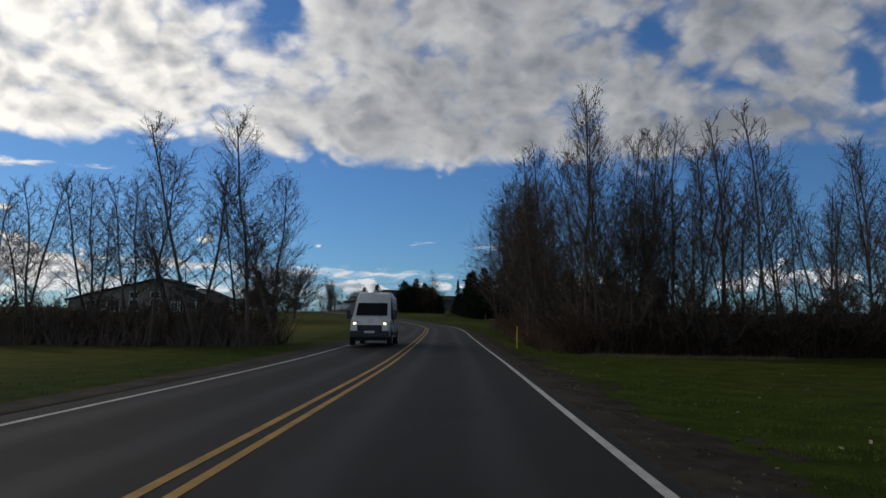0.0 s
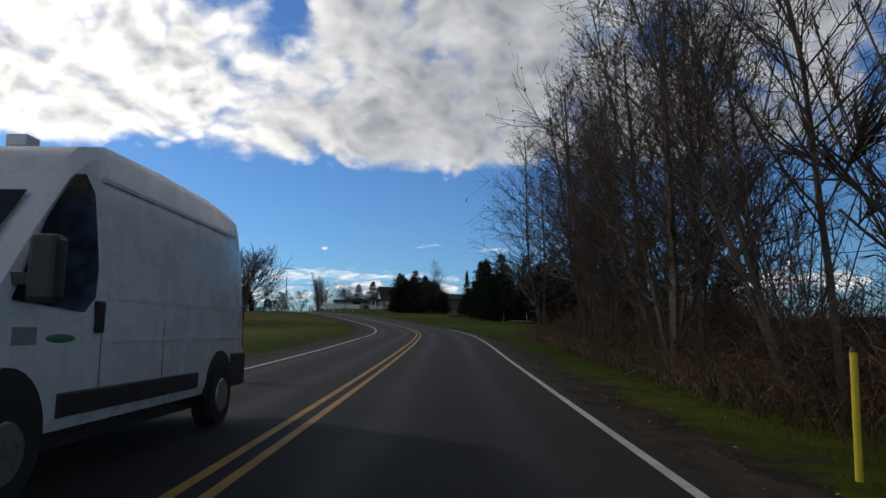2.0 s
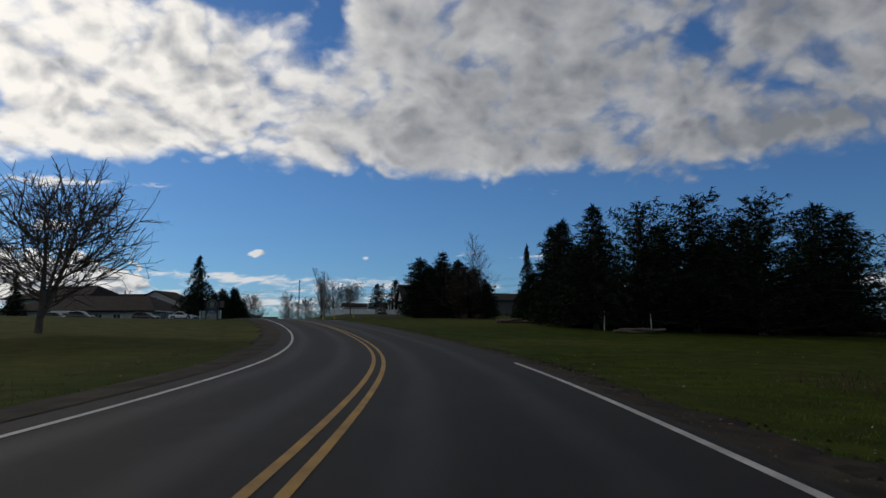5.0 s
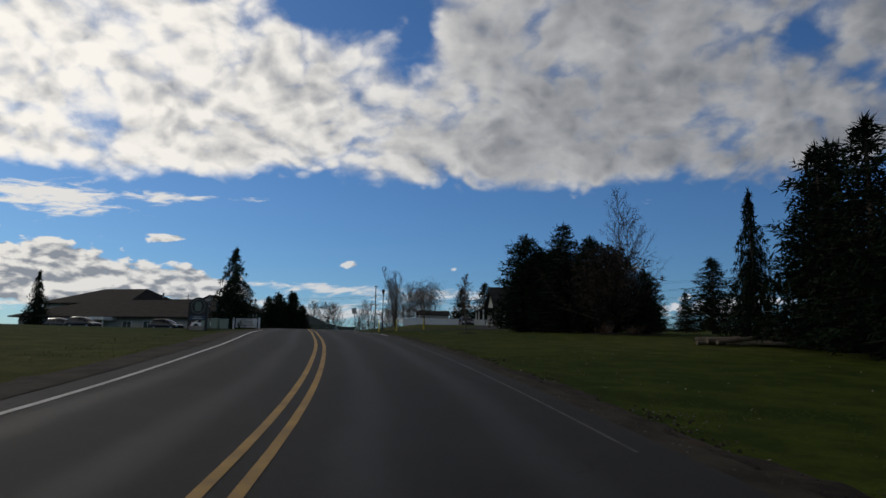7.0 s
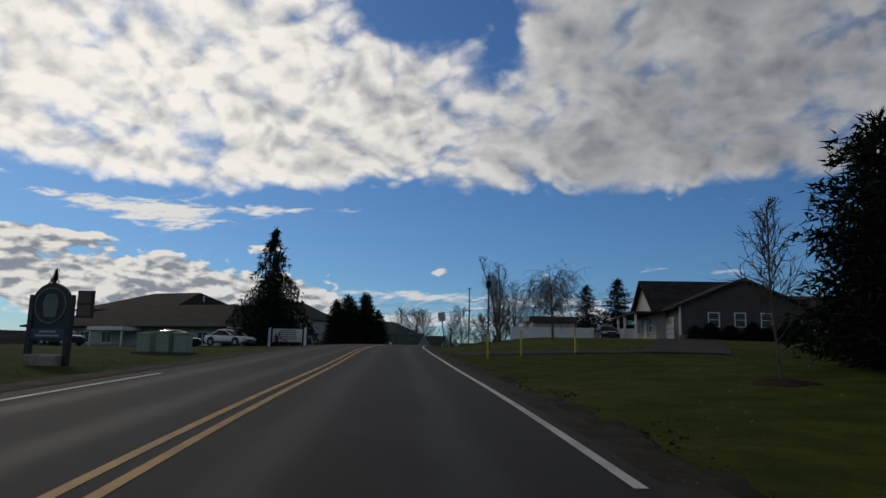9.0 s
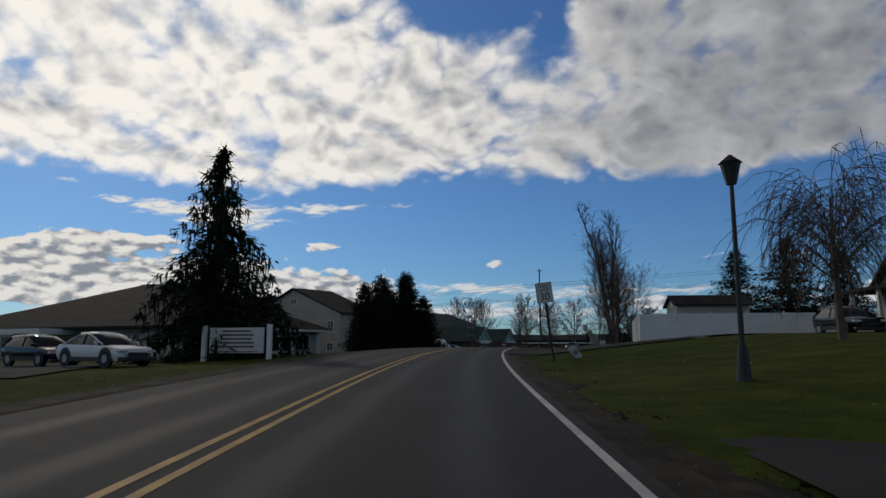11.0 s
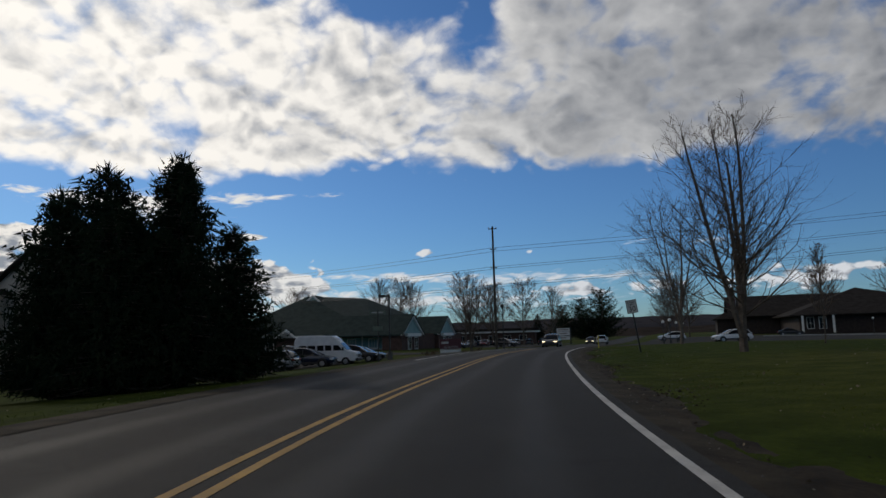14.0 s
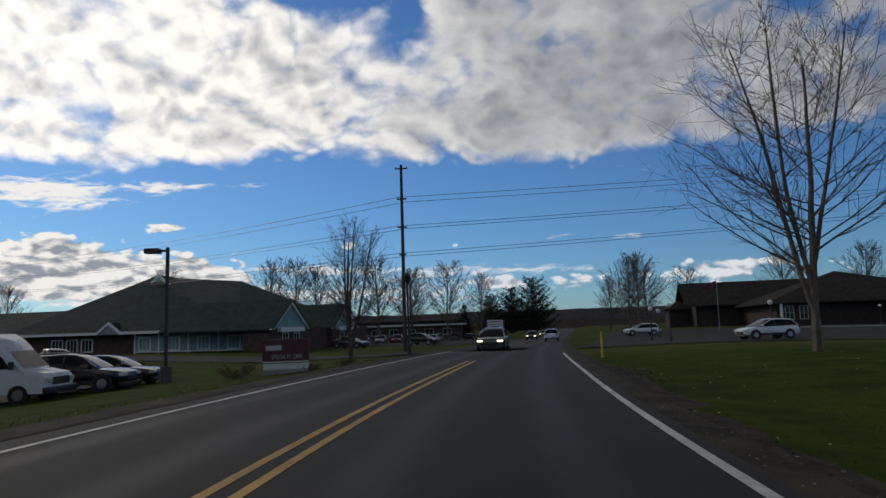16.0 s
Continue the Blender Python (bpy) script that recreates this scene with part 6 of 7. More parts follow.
def letters(text, size, m, material, parent, name="lettering"):
    """Flat lettering in the built-in font, as a mesh."""
    c = bpy.data.curves.new(name, "FONT")
    c.body, c.size, c.align_x, c.extrude = text, size, "CENTER", 0.001
    o = bpy.data.objects.new(name, c)
    scene.collection.objects.link(o)
    bpy.context.view_layer.update()
    me = bpy.data.meshes.new_from_object(o.evaluated_get(bpy.context.evaluated_depsgraph_get()))
    bpy.data.objects.remove(o)
    bpy.data.curves.remove(c)
    me.transform(m)
    me.materials.clear()
    me.materials.append(material)
    ob = new(name, me)
    ob.parent = parent
    return ob


def speed_sign(x, y, turn, lean):
    t = thing("speed_limit_sign", "white speed limit 30 sign on a leaning post", "road sign", pose(x, y, gz(x, y), 2, lean, turn), "speed limit signs")
    part("post", boxed(-0.04, 0.0, -0.5, 0.04, 0.045, 2.98, 0.006), M_BLACK, t)
    pl = part("sign_plate", boxed(-0.305, -0.012, 2.22, 0.305, -0.004, 2.98), M_SIGNWHITE, t)
    bm = bmesh.new()
    for a, b, c, d in ((-0.285, 2.24, 0.285, 2.255), (-0.285, 2.945, 0.285, 2.96), (-0.285, 2.255, -0.27, 2.945), (0.27, 2.255, 0.285, 2.945)):
        box(bm, a, -0.015, b, c, -0.0125, d)
    part("border", bm, M_INK, pl)
    letters("SPEED", 0.155, pose(0, -0.0155, 2.79, 90), M_INK, pl)
    letters("LIMIT", 0.155, pose(0, -0.0155, 2.65, 90), M_INK, pl)
    letters("30", 0.40, pose(0, -0.0155, 2.32, 90), M_INK, pl)
    return t


speed_sign(-37.35, 187.7, 20, -7)
speed_sign(-50.1, 247.3, 12, -8)


def diamond_sign():
    t = thing("warning_sign", "diamond warning sign seen from its dark back", "road sign", pose(-6.9, 44.8, gz(-6.9, 44.8)))
    part("post", boxed(-0.03, -0.03, -0.4, 0.03, 0.03, 2.4), M_BLACK, t)
    bm = boxed(-0.38, -0.045, -0.38, 0.38, -0.032, 0.38, 0.003)
    part("sign_plate", placed(bm, pose(0, 0, 2.05, 0, 45, 0)), M_GREYPAINT, t)
    return t


diamond_sign()


def marker_post(x, y, h, label, mat, r=0.045, lean=0.0):
    t = thing("marker_post", label, "marker post", pose(x, y, gz(x, y), 0, lean, 0), "marker posts")
    part("tube", rod(bmesh.new(), (0, 0, -0.3), (0, 0, h), r, r, 10), mat, t)
    part("cap", rod(bmesh.new(), (0, 0, h), (0, 0, h + 0.05), r * 1.15, r * 0.6, 10), M_BLACK if mat is M_YPOST else mat, t)
    return t


marker_post(3.3, 36.3, 1.2, "weathered yellow marker post in the grass", M_YPOST, 0.035, 1)
for x, y in ((-23.1, 167.5), (-25.5, 166.4), (-26.6, 164.5)):
    marker_post(x, y, 1.15, "yellow plastic marker post beside the drive", M_YPOST)
marker_post(-54.9, 269.0, 1.15, "yellow plastic marker post beside the road", M_YPOST)


def street_lamp(x, y, h, globe=False, label="black street lamp with a lantern head"):
    t = thing("street_lamp", label, "street lamp", pose(x, y, gz(x, y)), "street lamps")
    part("base", rod(bmesh.new(), (0, 0, -0.2), (0, 0, 0.7), 0.17, 0.09, 12), M_BLACK, t)
    part("pole", rod(bmesh.new(), (0, 0, 0.5), (0, 0, h - 0.55), 0.06, 0.045, 10), M_BLACK, t)
    if globe:
        bm = bmesh.new()
        bmesh.ops.create_uvsphere(bm, u_segments=14, v_segments=10, radius=0.21, matrix=pose(0, 0, h - 0.25))
        part("globe", bm, M_GLOBE, t, "frosted white globe")
    else:
        part("lantern", rod(bmesh.new(), (0, 0, h - 0.58), (0, 0, h - 0.12), 0.10, 0.21, 8), M_BLACK, t)
        part("cap", rod(bmesh.new(), (0, 0, h - 0.12), (0, 0, h + 0.06), 0.25, 0.03, 8), M_BLACK, t)
    return t


street_lamp(-30.8, 178.5, 4.6)
street_lamp(-66.0, 278.4, 4.9)
for x, y in ((-41.0, 300.5), (-49.2, 299), (-50.2, 306), (-48.5, 318), (-47.5, 330), (-14, 352)):
    street_lamp(x, y, 3.3, True, "black lamp post with a white globe")


def lot_lamp():
    x, y = -74.6, 267.6
    t = thing("parking_lot_lamp", "tall dark lot lamp with a box head on a concrete base", "street lamp", pose(x, y, gz(x, y), 0, 0, 15))
    part("base", rod(bmesh.new(), (0, 0, -0.3), (0, 0, 0.75), 0.27, 0.25, 14), M_CONCRETE_D, t)
    part("pole", boxed(-0.07, -0.07, 0.7, 0.07, 0.07, 6.3, 0.01), M_BLACK, t)
    a = part("arm", boxed(-0.5, -0.04, 6.1, 0.0, 0.04, 6.2), M_BLACK, t)
    part("lamp_head", boxed(-1.05, -0.22, 6.02, -0.35, 0.22, 6.26, 0.03), M_BLACK, t)
    return t


lot_lamp()


def bars(parent, m, w, rows, h, gap, mat, seed=1):
    """Lines of writing too small to read, as plain bars."""
    rng = random.Random(seed)
    for i in range(rows):
        l = w * rng.uniform(0.55, 0.95)
        part("writing", placed(boxed(-l / 2, -0.004, -i * gap, l / 2, 0.0, -i * gap + h), m), mat, parent)


def community_sign():
    """A dark board on two posts with a round emblem and a plate under it."""
    t = thing("community_sign", "dark roadside sign with a round emblem on two posts", "sign", pose(-35.6, 149.4, gz(-35.6, 149.4), 0, 0, 12))
    t.scale = (0.88, 0.88, 0.9)
    for x in (-0.72, 0.72):
        part("post", boxed(x - 0.09, -0.09, -0.4, x + 0.09, 0.09, 2.3, 0.01), M_BLACK, t)
    part("board", boxed(-0.8, -0.05, 0.8, 0.8, 0.05, 2.3, 0.02), M_SIGNDARK, t)
    e = part("emblem", rod(bmesh.new(), (0, -0.06, 1.95), (0, 0.06, 1.95), 0.74, 0.74, 40), M_SIGNDARK, t)
    bm = bmesh.new()
    bmesh.ops.create_cone(bm, cap_ends=False, segments=40, radius1=0.60, radius2=0.60, depth=0.03, matrix=pose(0, -0.075, 1.95, 90))
    bmesh.ops.solidify(bm, geom=bm.faces, thickness=0.05)
    part("emblem_ring", bm, M_GREYGREEN, e)
    part("emblem_figure", placed(prism([(-0.22, -0.38), (0.22, -0.38), (0.30, 0.1), (0.18, 0.38), (-0.18, 0.38), (-0.30, 0.1)], -0.012, 0.0), pose(0, -0.062, 1.95)), M_GREYGREEN, e)
    pl = part("plate", boxed(-0.62, -0.085, 0.86, 0.62, -0.052, 1.18, 0.005), M_SIGNBLUE, t)
    bars(pl, pose(0, -0.086, 1.06), 1.0, 2, 0.06, 0.13, M_SIGNPALE)
    s = part("side_board", boxed(0.95, -0.04, 1.55, 1.55, 0.04, 2.45, 0.01), M_SIGNDARK, t)
    for z in (1.62, 2.05):
        part("side_plate", boxed(1.0, -0.06, z, 1.48, -0.04, z + 0.34), M_SIGNBROWN, s)
    part("planter", boxed(-0.65, -0.35, -0.2, 0.65, 0.35, 0.35, 0.08), M_STONE, t)
    return t


community_sign()


def white_sign():
    t = thing("notice_sign", "white notice board between white posts", "sign", pose(-53.9, 189.2, gz(-53.9, 189.2), 0, 0, 14))
    for x in (-1.75, 1.75):
        part("post", boxed(x - 0.11, -0.1, -0.4, x + 0.11, 0.1, 1.75, 0.01), M_WHITE, t)
    b = part("board", boxed(-1.45, -0.05, 0.35, 1.45, 0.05, 1.6, 0.01), M_SIGNWHITE, t)
    bars(b, pose(0, -0.052, 1.38), 2.4, 5, 0.09, 0.19, M_SIGNBROWN, 3)
    part("stripe", boxed(-1.2, -0.056, 0.40, 1.2, -0.051, 0.44), M_SIGNRED, b)
    return t


white_sign()


def clinic_sign():
    t = thing("clinic_sign", "maroon clinic sign on a stepped pale base", "sign", pose(-68.05, 266.6, gz(-68.05, 266.6), 0, 0, 22))
    t.scale = (0.57, 0.8, 0.82)
    part("base", boxed(-1.7, -0.35, -0.4, 1.7, 0.35, 0.18, 0.02), M_GREYPAINT, t)
    part("lower_panel", boxed(-1.65, -0.22, 0.22, 1.65, 0.22, 0.50, 0.01), M_SIGNWHITE, t)
    b = part("board", boxed(-1.7, -0.25, 0.56, 1.7, 0.25, 1.75, 0.02), M_MAROON, t)
    letters("SPECIALTY CARE", 0.30, pose(0.1, -0.256, 0.76, 90), M_SIGNPALE, b)
    part("mark", boxed(-1.45, -0.256, 1.2, -0.3, -0.25, 1.45), M_SIGNPALE, b)
    part("accent", boxed(-1.7, -0.256, 0.58, 1.7, -0.25, 0.63), M_SIGNWHITE, b)
    return t


clinic_sign()


def street_sign():
    """A street-name blade on a dark post, a smaller plate below it."""
    x, y = -64.2, 242.8
    t = thing("street_sign", "pale green street-name sign on a dark post", "road sign", pose(x, y, gz(x, y), 0, 0, 14))
    part("post", rod(bmesh.new(), (0, 0, -0.4), (0, 0, 2.95), 0.04, 0.04, 10), M_BLACK, t)
    b = part("name_blade", boxed(-0.50, -0.02, 2.74, 0.46, 0.02, 2.94, 0.008), M_GREYGREEN, t)
    part("name_bar", boxed(-0.36, -0.024, 2.81, 0.32, -0.021, 2.87), M_SIGNPALE, b)
    part("lower_plate", boxed(-0.30, -0.055, 1.8, 0.27, -0.041, 2.05, 0.006), M_GREYGREEN, t)
    return t


street_sign()
for x, y, s in ((-69.6, 265.2, 0.16), (-65.9, 267.9, 0.10), (-66.7, 266.2, 0.08)):
    plant("shrub_low", x, y, x * 9, s * 2.4, "low_shrub", "low dark leafless shrub on the grass", "shrub", "low shrubs", wide=1.3)


def board_sign(x, y):
    t = thing("pylon_sign", "pale lettered board sign between dark posts", "sign", pose(x, y, gz(x, y)))
    for s in (-1.9, 1.9):
        part("post", boxed(s - 0.12, -0.12, -0.3, s + 0.12, 0.12, 4.4), M_BLACK, t)
    for z in (1.2, 2.3, 3.3):
        b = part("board", boxed(-1.7, -0.1, z, 1.7, 0.1, z + 0.9, 0.02), M_SIGNWHITE, t)
        bars(b, pose(0, -0.104, z + 0.4), 2.8, 1, 0.2, 0.3, M_SIGNBROWN, int(z * 7))
    return t


board_sign(-77.0, 384)


def utility_box(x, y, w, d, h, turn, label):
    t = thing("utility_box", label, "utility box", pose(x, y, gz(x, y), 0, 0, turn), "utility boxes")
    part("pad", boxed(-w / 2 - 0.15, -d / 2 - 0.15, -0.3, w / 2 + 0.15, d / 2 + 0.15, 0.08, 0.01), M_CONCRETE_D, t)
    part("cabinet", boxed(-w / 2, -d / 2, 0.08, w / 2, d / 2, h - 0.08, 0.04), M_BOXGREEN, t)
    part("lid", boxed(-w / 2 - 0.03, -d / 2 - 0.03, h - 0.08, w / 2 + 0.03, d / 2 + 0.03, h, 0.03), M_BOXGREEN, t)
    part("door", boxed(-w / 2 + 0.08, -d / 2 - 0.02, 0.2, w / 2 - 0.08, -d / 2, h - 0.15, 0.008), M_BOXGREEN, t)
    return t


utility_box(-40.5, 158.2, 0.60, 0.60, 0.92, 15, "small pale green utility box on the grass")
utility_box(-39.8, 158.6, 0.62, 0.62, 0.98, 12, "pale green utility box between two others on the grass")
utility_box(-39.1, 158.9, 0.62, 0.60, 0.95, 18, "pale grey-green utility box on the grass")


def guy_marker():
    gx, gy = -41.5, 213.4
    t = thing("tilted_cover", "tilted grey-green utility cover leaning on a box", "utility box", pose(gx, gy, gz(gx, gy) + 0.05, 0, -32, 24))
    part("cover", boxed(-0.17, -0.12, -0.05, 0.17, 0.12, 1.15, 0.02), M_GREYPAINT, t)
    part("rim", boxed(-0.19, -0.14, 1.05, 0.19, 0.14, 1.16, 0.01), M_BOXGREEN, t)
    gx, gy = -41.9, 214.3
    u = thing("utility_box", "small pale utility box beside the columnar tree", "utility box", pose(gx, gy, gz(gx, gy), 0, 0, 18), "utility boxes")
    part("pad", boxed(-0.32, -0.28, -0.3, 0.32, 0.28, 0.08, 0.01), M_CONCRETE_D, u)
    part("cabinet", boxed(-0.27, -0.22, 0.08, 0.27, 0.22, 0.80, 0.02), M_BOXGREEN, u)
    part("plate", boxed(-0.08, -0.232, 0.40, 0.10, -0.22, 0.62), M_SIGNPALE, u)
    gx, gy = -40.9, 215.0
    k = thing("utility_box", "dark green utility box behind a tilted cover", "utility box", pose(gx, gy, gz(gx, gy), 0, 0, 10), "utility boxes")
    part("cabinet", boxed(-0.3, -0.25, -0.2, 0.3, 0.25, 0.62, 0.03), M_SIGNDARK, k)
    part("lid", boxed(-0.32, -0.27, 0.62, 0.32, 0.27, 0.68, 0.02), M_SIGNDARK, k)
    gx, gy = -40.3, 213.4
    b = thing("meter_pedestal", "leaning dark pedestal on the grass by the fence", "utility box", pose(gx, gy, gz(gx, gy), 0, -6, 10))
    part("body", boxed(-0.16, -0.12, -0.2, 0.16, 0.12, 1.0, 0.03), M_BLACK, b)
    part("cap", boxed(-0.17, -0.13, 0.92, 0.17, 0.13, 1.02, 0.03), M_BLACK, b)
    for gx, gy, lean in ((-39.7, 213.2, 12), (-39.2, 212.9, 16), (-41.2, 215.9, 3)):
        w = thing("guy_guard", "thin dark guard pipe leaning by the fence", "marker post", pose(gx, gy, gz(gx, gy), 0, lean, 10), "guard pipes")
        part("pipe", rod(bmesh.new(), (0, 0, -0.2), (0, 0, 1.15), 0.03, 0.025, 8), M_BLACK, w)
        part("tip", rod(bmesh.new(), (0, 0, 1.15), (0.05, 0, 1.27), 0.025, 0.012, 8), M_BLACK, w)
    y = thing("yard_sign", "small white yard sign leaning in the grass", "sign", pose(-36.9, 189.2, gz(-36.9, 189.2) + 0.17, 20, -38, 15))
    p = part("plate", boxed(-0.14, -0.006, -0.22, 0.14, 0.006, 0.36), M_SIGNWHITE, y)
    part("writing", boxed(-0.09, -0.010, -0.02, 0.09, -0.006, 0.16), M_GREYPAINT, p)
    part("stake", boxed(-0.012, -0.008, -0.6, 0.012, 0.008, -0.2), M_GALV, y)
    d = thing("delineator", "thin pale stake at the edge of the firs", "marker post", pose(5.6, 126.5, gz(5.6, 126.5), 0, 3, 0))
    part("stake", boxed(-0.03, -0.03, -0.2, 0.03, 0.03, 1.5), M_TRIM, d)
    e = copy_thing(d, pose(8.9, 125.5, gz(8.9, 125.5), 0, -2, 0))


guy_marker()
mailbox(-13.2, 163.6, 60)


def log_pile(x, y, n, label):
    rng = random.Random(int(x * 10))
    t = thing("log_pile", label, "log pile", pose(x, y, gz(x, y)))
    for i in range(n):
        a = rng.uniform(-0.5, 0.5)
        p = Vector((rng.uniform(-1.6, 1.6), rng.uniform(-0.6, 0.6), 0.12 + 0.16 * (i // 5)))
        d = Vector((math.cos(a), math.sin(a), rng.uniform(-0.08, 0.12))) * rng.uniform(0.7, 1.5)
        r = rng.uniform(0.06, 0.13)
        part("log", rod(bmesh.new(), p - d, p + d, r, r * 0.85, 8), M_LOG, t)
    return t


log_pile(-0.8, 138.0, 10, "brushy log pile under the spruces")
log_pile(8.0, 124.0, 8, "low pile of logs under the spruces")


# ---- drives and parking lots ----
def slab(name, label, pts, lift, mat, category):
    """A paved patch laid on the ground, cut fine enough to follow it."""
    (ax, ay), (bx, by), (cx, cy), (dx, dy) = pts
    n = 24
    v = []
    for i in range(n + 1):
        for j in range(n + 1):
            u, w = i / n, j / n
            v.append(((1 - u) * ((1 - w) * ax + w * dx) + u * ((1 - w) * bx + w * cx), (1 - u) * ((1 - w) * ay + w * dy) + u * ((1 - w) * by + w * cy)))
    v = np.array(v)
    d, level, _k = road_place(v[:, 0], v[:, 1])
    z = np.maximum(ground_z(v[:, 0], v[:, 1]) + lift, np.where(abs(d) < 7.0, level - 0.012 - 0.035 * (abs(d) - 4.0), -99.0))
    f = [(i * (n + 1) + j, (i + 1) * (n + 1) + j, (i + 1) * (n + 1) + j + 1, i * (n + 1) + j + 1) for i in range(n) for j in range(n)]
    return tagged(raw(name, np.c_[v, z], f, mat), label, category, kind="structure")


slab("driveway_1", "dark asphalt drive up to the house", ((-42.2, 194.4), (-20.5, 199.0), (-20.5, 206.0), (-43.9, 203.4)), 0.06, M_LOT, "driveway")
slab("driveway_2", "dark asphalt drive across the lawn", ((-20.0, 167.0), (-16.2, 165.5), (-15.5, 197.0), (-20.6, 197.0)), 0.045, M_LOT, "driveway")
slab("driveway_3", "narrow asphalt apron from the road to the drive", ((-31.2, 172.6), (-20.0, 168.6), (-16.2, 165.5), (-29.4, 168.2)), 0.04, M_LOT, "driveway")
slab("parking_lot_west", "grey asphalt parking lot before the clinic", ((-128, 244), (-74.0, 246.5), (-78.0, 268), (-134, 300)), 0.05, M_LOT, "parking lot")
slab("parking_lot_hall", "grey asphalt parking lot before the hall", ((-130, 172), (-50, 176), (-60, 188), (-130, 202)), 0.05, M_LOT, "parking lot")
slab("parking_lot_north", "grey asphalt parking lot behind the clinic", ((-130, 352), (-73, 322), (-76, 400), (-138, 412)), 0.06, M_LOT, "parking lot")
slab("parking_lot_east", "grey asphalt parking lot before the brick hall", ((-56.5, 288), (-8, 290), (-8, 368), (-54, 372)), 0.05, M_LOT, "parking lot")
slab("side_road", "side street joining the road", ((-120, 300), (-60, 282), (-60, 290), (-120, 309)), 0.055, M_LOT, "road")


# ---- vehicles ----
def smooth(ob, angle=40):
    ob.data.shade_smooth()
    ob.data.set_sharp_from_angle(angle=radians(angle))
    return ob


def wheel(parent, x, y, r, w, side):
    ty = part("wheel", rod(bmesh.new(), (x - w / 2, y, r), (x + w / 2, y, r), r, r, 22), M_TYRE, parent)
    part("rim", rod(bmesh.new(), (x + side * (w / 2 - 0.02), y, r), (x + side * (w / 2 + 0.015), y, r), r * 0.62, r * 0.55, 14), M_RIM, ty)
    return ty


def car(name, label, m, paint, length=4.6, width=1.82, height=1.62, suv=True, lights=False, group="parked cars"):
    """A car, its nose towards -y."""
    t = thing(name, label, "car", m, group)
    L, W, H = length / 2, width / 2, height
    belt = 0.62 * H
    hood = 0.60 * H
    def ring(y, zb, zt, w):
        return [(-w * 0.90, y, zb), (w * 0.90, y, zb), (w, y, zb + 0.2), (w, y, zt - 0.22), (w * 0.94, y, zt - 0.03), (w * 0.5, y, zt), (-w * 0.5, y, zt), (-w * 0.94, y, zt - 0.03), (-w, y, zt - 0.22), (-w, y, zb + 0.2)]
    lo = 0.34 if suv else 0.24
    st = [(-L, lo + 0.12, 0.40 * H, W * 0.66), (-L + 0.07, lo + 0.04, 0.49 * H, W * 0.82), (-L + 0.22, lo, 0.535 * H, W * 0.93), (-L + 0.5, lo, 0.57 * H, W * 0.985), (-L + 0.9, lo, hood, W), (-L * 0.42, lo, belt, W), (0.2, lo, belt + 0.02, W), (L * 0.72, lo, belt + 0.05, W), (L - 0.35, lo + 0.02, belt + 0.05, W * 0.985), (L - 0.14, lo + 0.06, belt + (0.03 if suv else -0.02), W * 0.95), (L, lo + 0.14, belt - 0.12, W * 0.88)]
    smooth(part("body", loft([ring(*s) for s in st]), paint, t), 35)
    back = L - 0.12 if suv else L - 0.62
    roof0, roof1 = -L * 0.02, (L - 0.62 if suv else L * 0.34)
    cw = W * 0.93
    line = [(-L * 0.50, belt), (-L * 0.33, belt + 0.40 * (H - belt)), (-L * 0.16, belt + 0.78 * (H - belt)), (roof0, H - 0.045), (L * 0.16, H - 0.005), (L * 0.34, H - 0.01), (roof1 + 0.01, H - 0.06),
            ((roof1 + back) / 2, belt + (0.66 if suv else 0.60) * (H - belt)), (back, belt + 0.01)]

    def cab(y, z, grow=0.0):
        k = (z - belt) / (H - belt)
        w = cw * (1 - 0.20 * k) + grow
        return [(-cw, y, belt - 0.04), (cw, y, belt - 0.04), (w, y, z - 0.10 * k), (w * 0.86, y, z - 0.02 * k + grow), (w * 0.4, y, z + grow), (-w * 0.4, y, z + grow), (-w * 0.86, y, z - 0.02 * k + grow), (-w, y, z - 0.10 * k)]
    smooth(part("window_glass", loft([cab(*q) for q in line]), M_CARGLASS, t), 40)
    rw = cw * 0.80
    smooth(part("roof", loft([cab(y, z, 0.012)[2:] for y, z in line[3:7]]), paint, t), 40)
    for s in (-1, 1):
        for y0, y1 in ((-L * 0.50, roof0), (0.25, 0.25), (back - 0.02, roof1)):
            p, q = (s * (cw + 0.005), y0, belt), (s * (rw + 0.015), y1, H - 0.13)
            part("pillar", rod(bmesh.new(), p, q, 0.045 if y0 != y1 else 0.03, 0.04, 6), paint if y0 != y1 else M_BLACK, t)
        part("mirror", boxed(s * (W + 0.02) - 0.09, -L * 0.38, belt, s * (W + 0.02) + 0.09, -L * 0.38 + 0.1, belt + 0.14, 0.03), paint, t)
        part("headlight", boxed(s * W * 0.72 - 0.18, -L - 0.005, 0.40 * H, s * W * 0.72 + 0.18, -L + 0.25, 0.47 * H, 0.02), M_HEADLIT if lights else M_LENS, t)
        part("tail_light", boxed(s * W * 0.76 - 0.14, L - 0.14, belt - 0.22, s * W * 0.76 + 0.14, L + 0.005, belt - 0.05, 0.02), M_TAIL, t)
        for y in (-L * 0.62, L * 0.60):
            bm = bmesh.new()
            bmesh.ops.create_cone(bm, cap_ends=True, segments=20, radius1=0.42, radius2=0.42, depth=0.02, matrix=pose(s * (W + 0.004), y, 0.37, 0, 90, 0))
            part("wheel_arch", bm, M_BLACK, t)
            wheel(t, s * (W - 0.09), y, 0.32 if not suv else 0.36, 0.22, s)
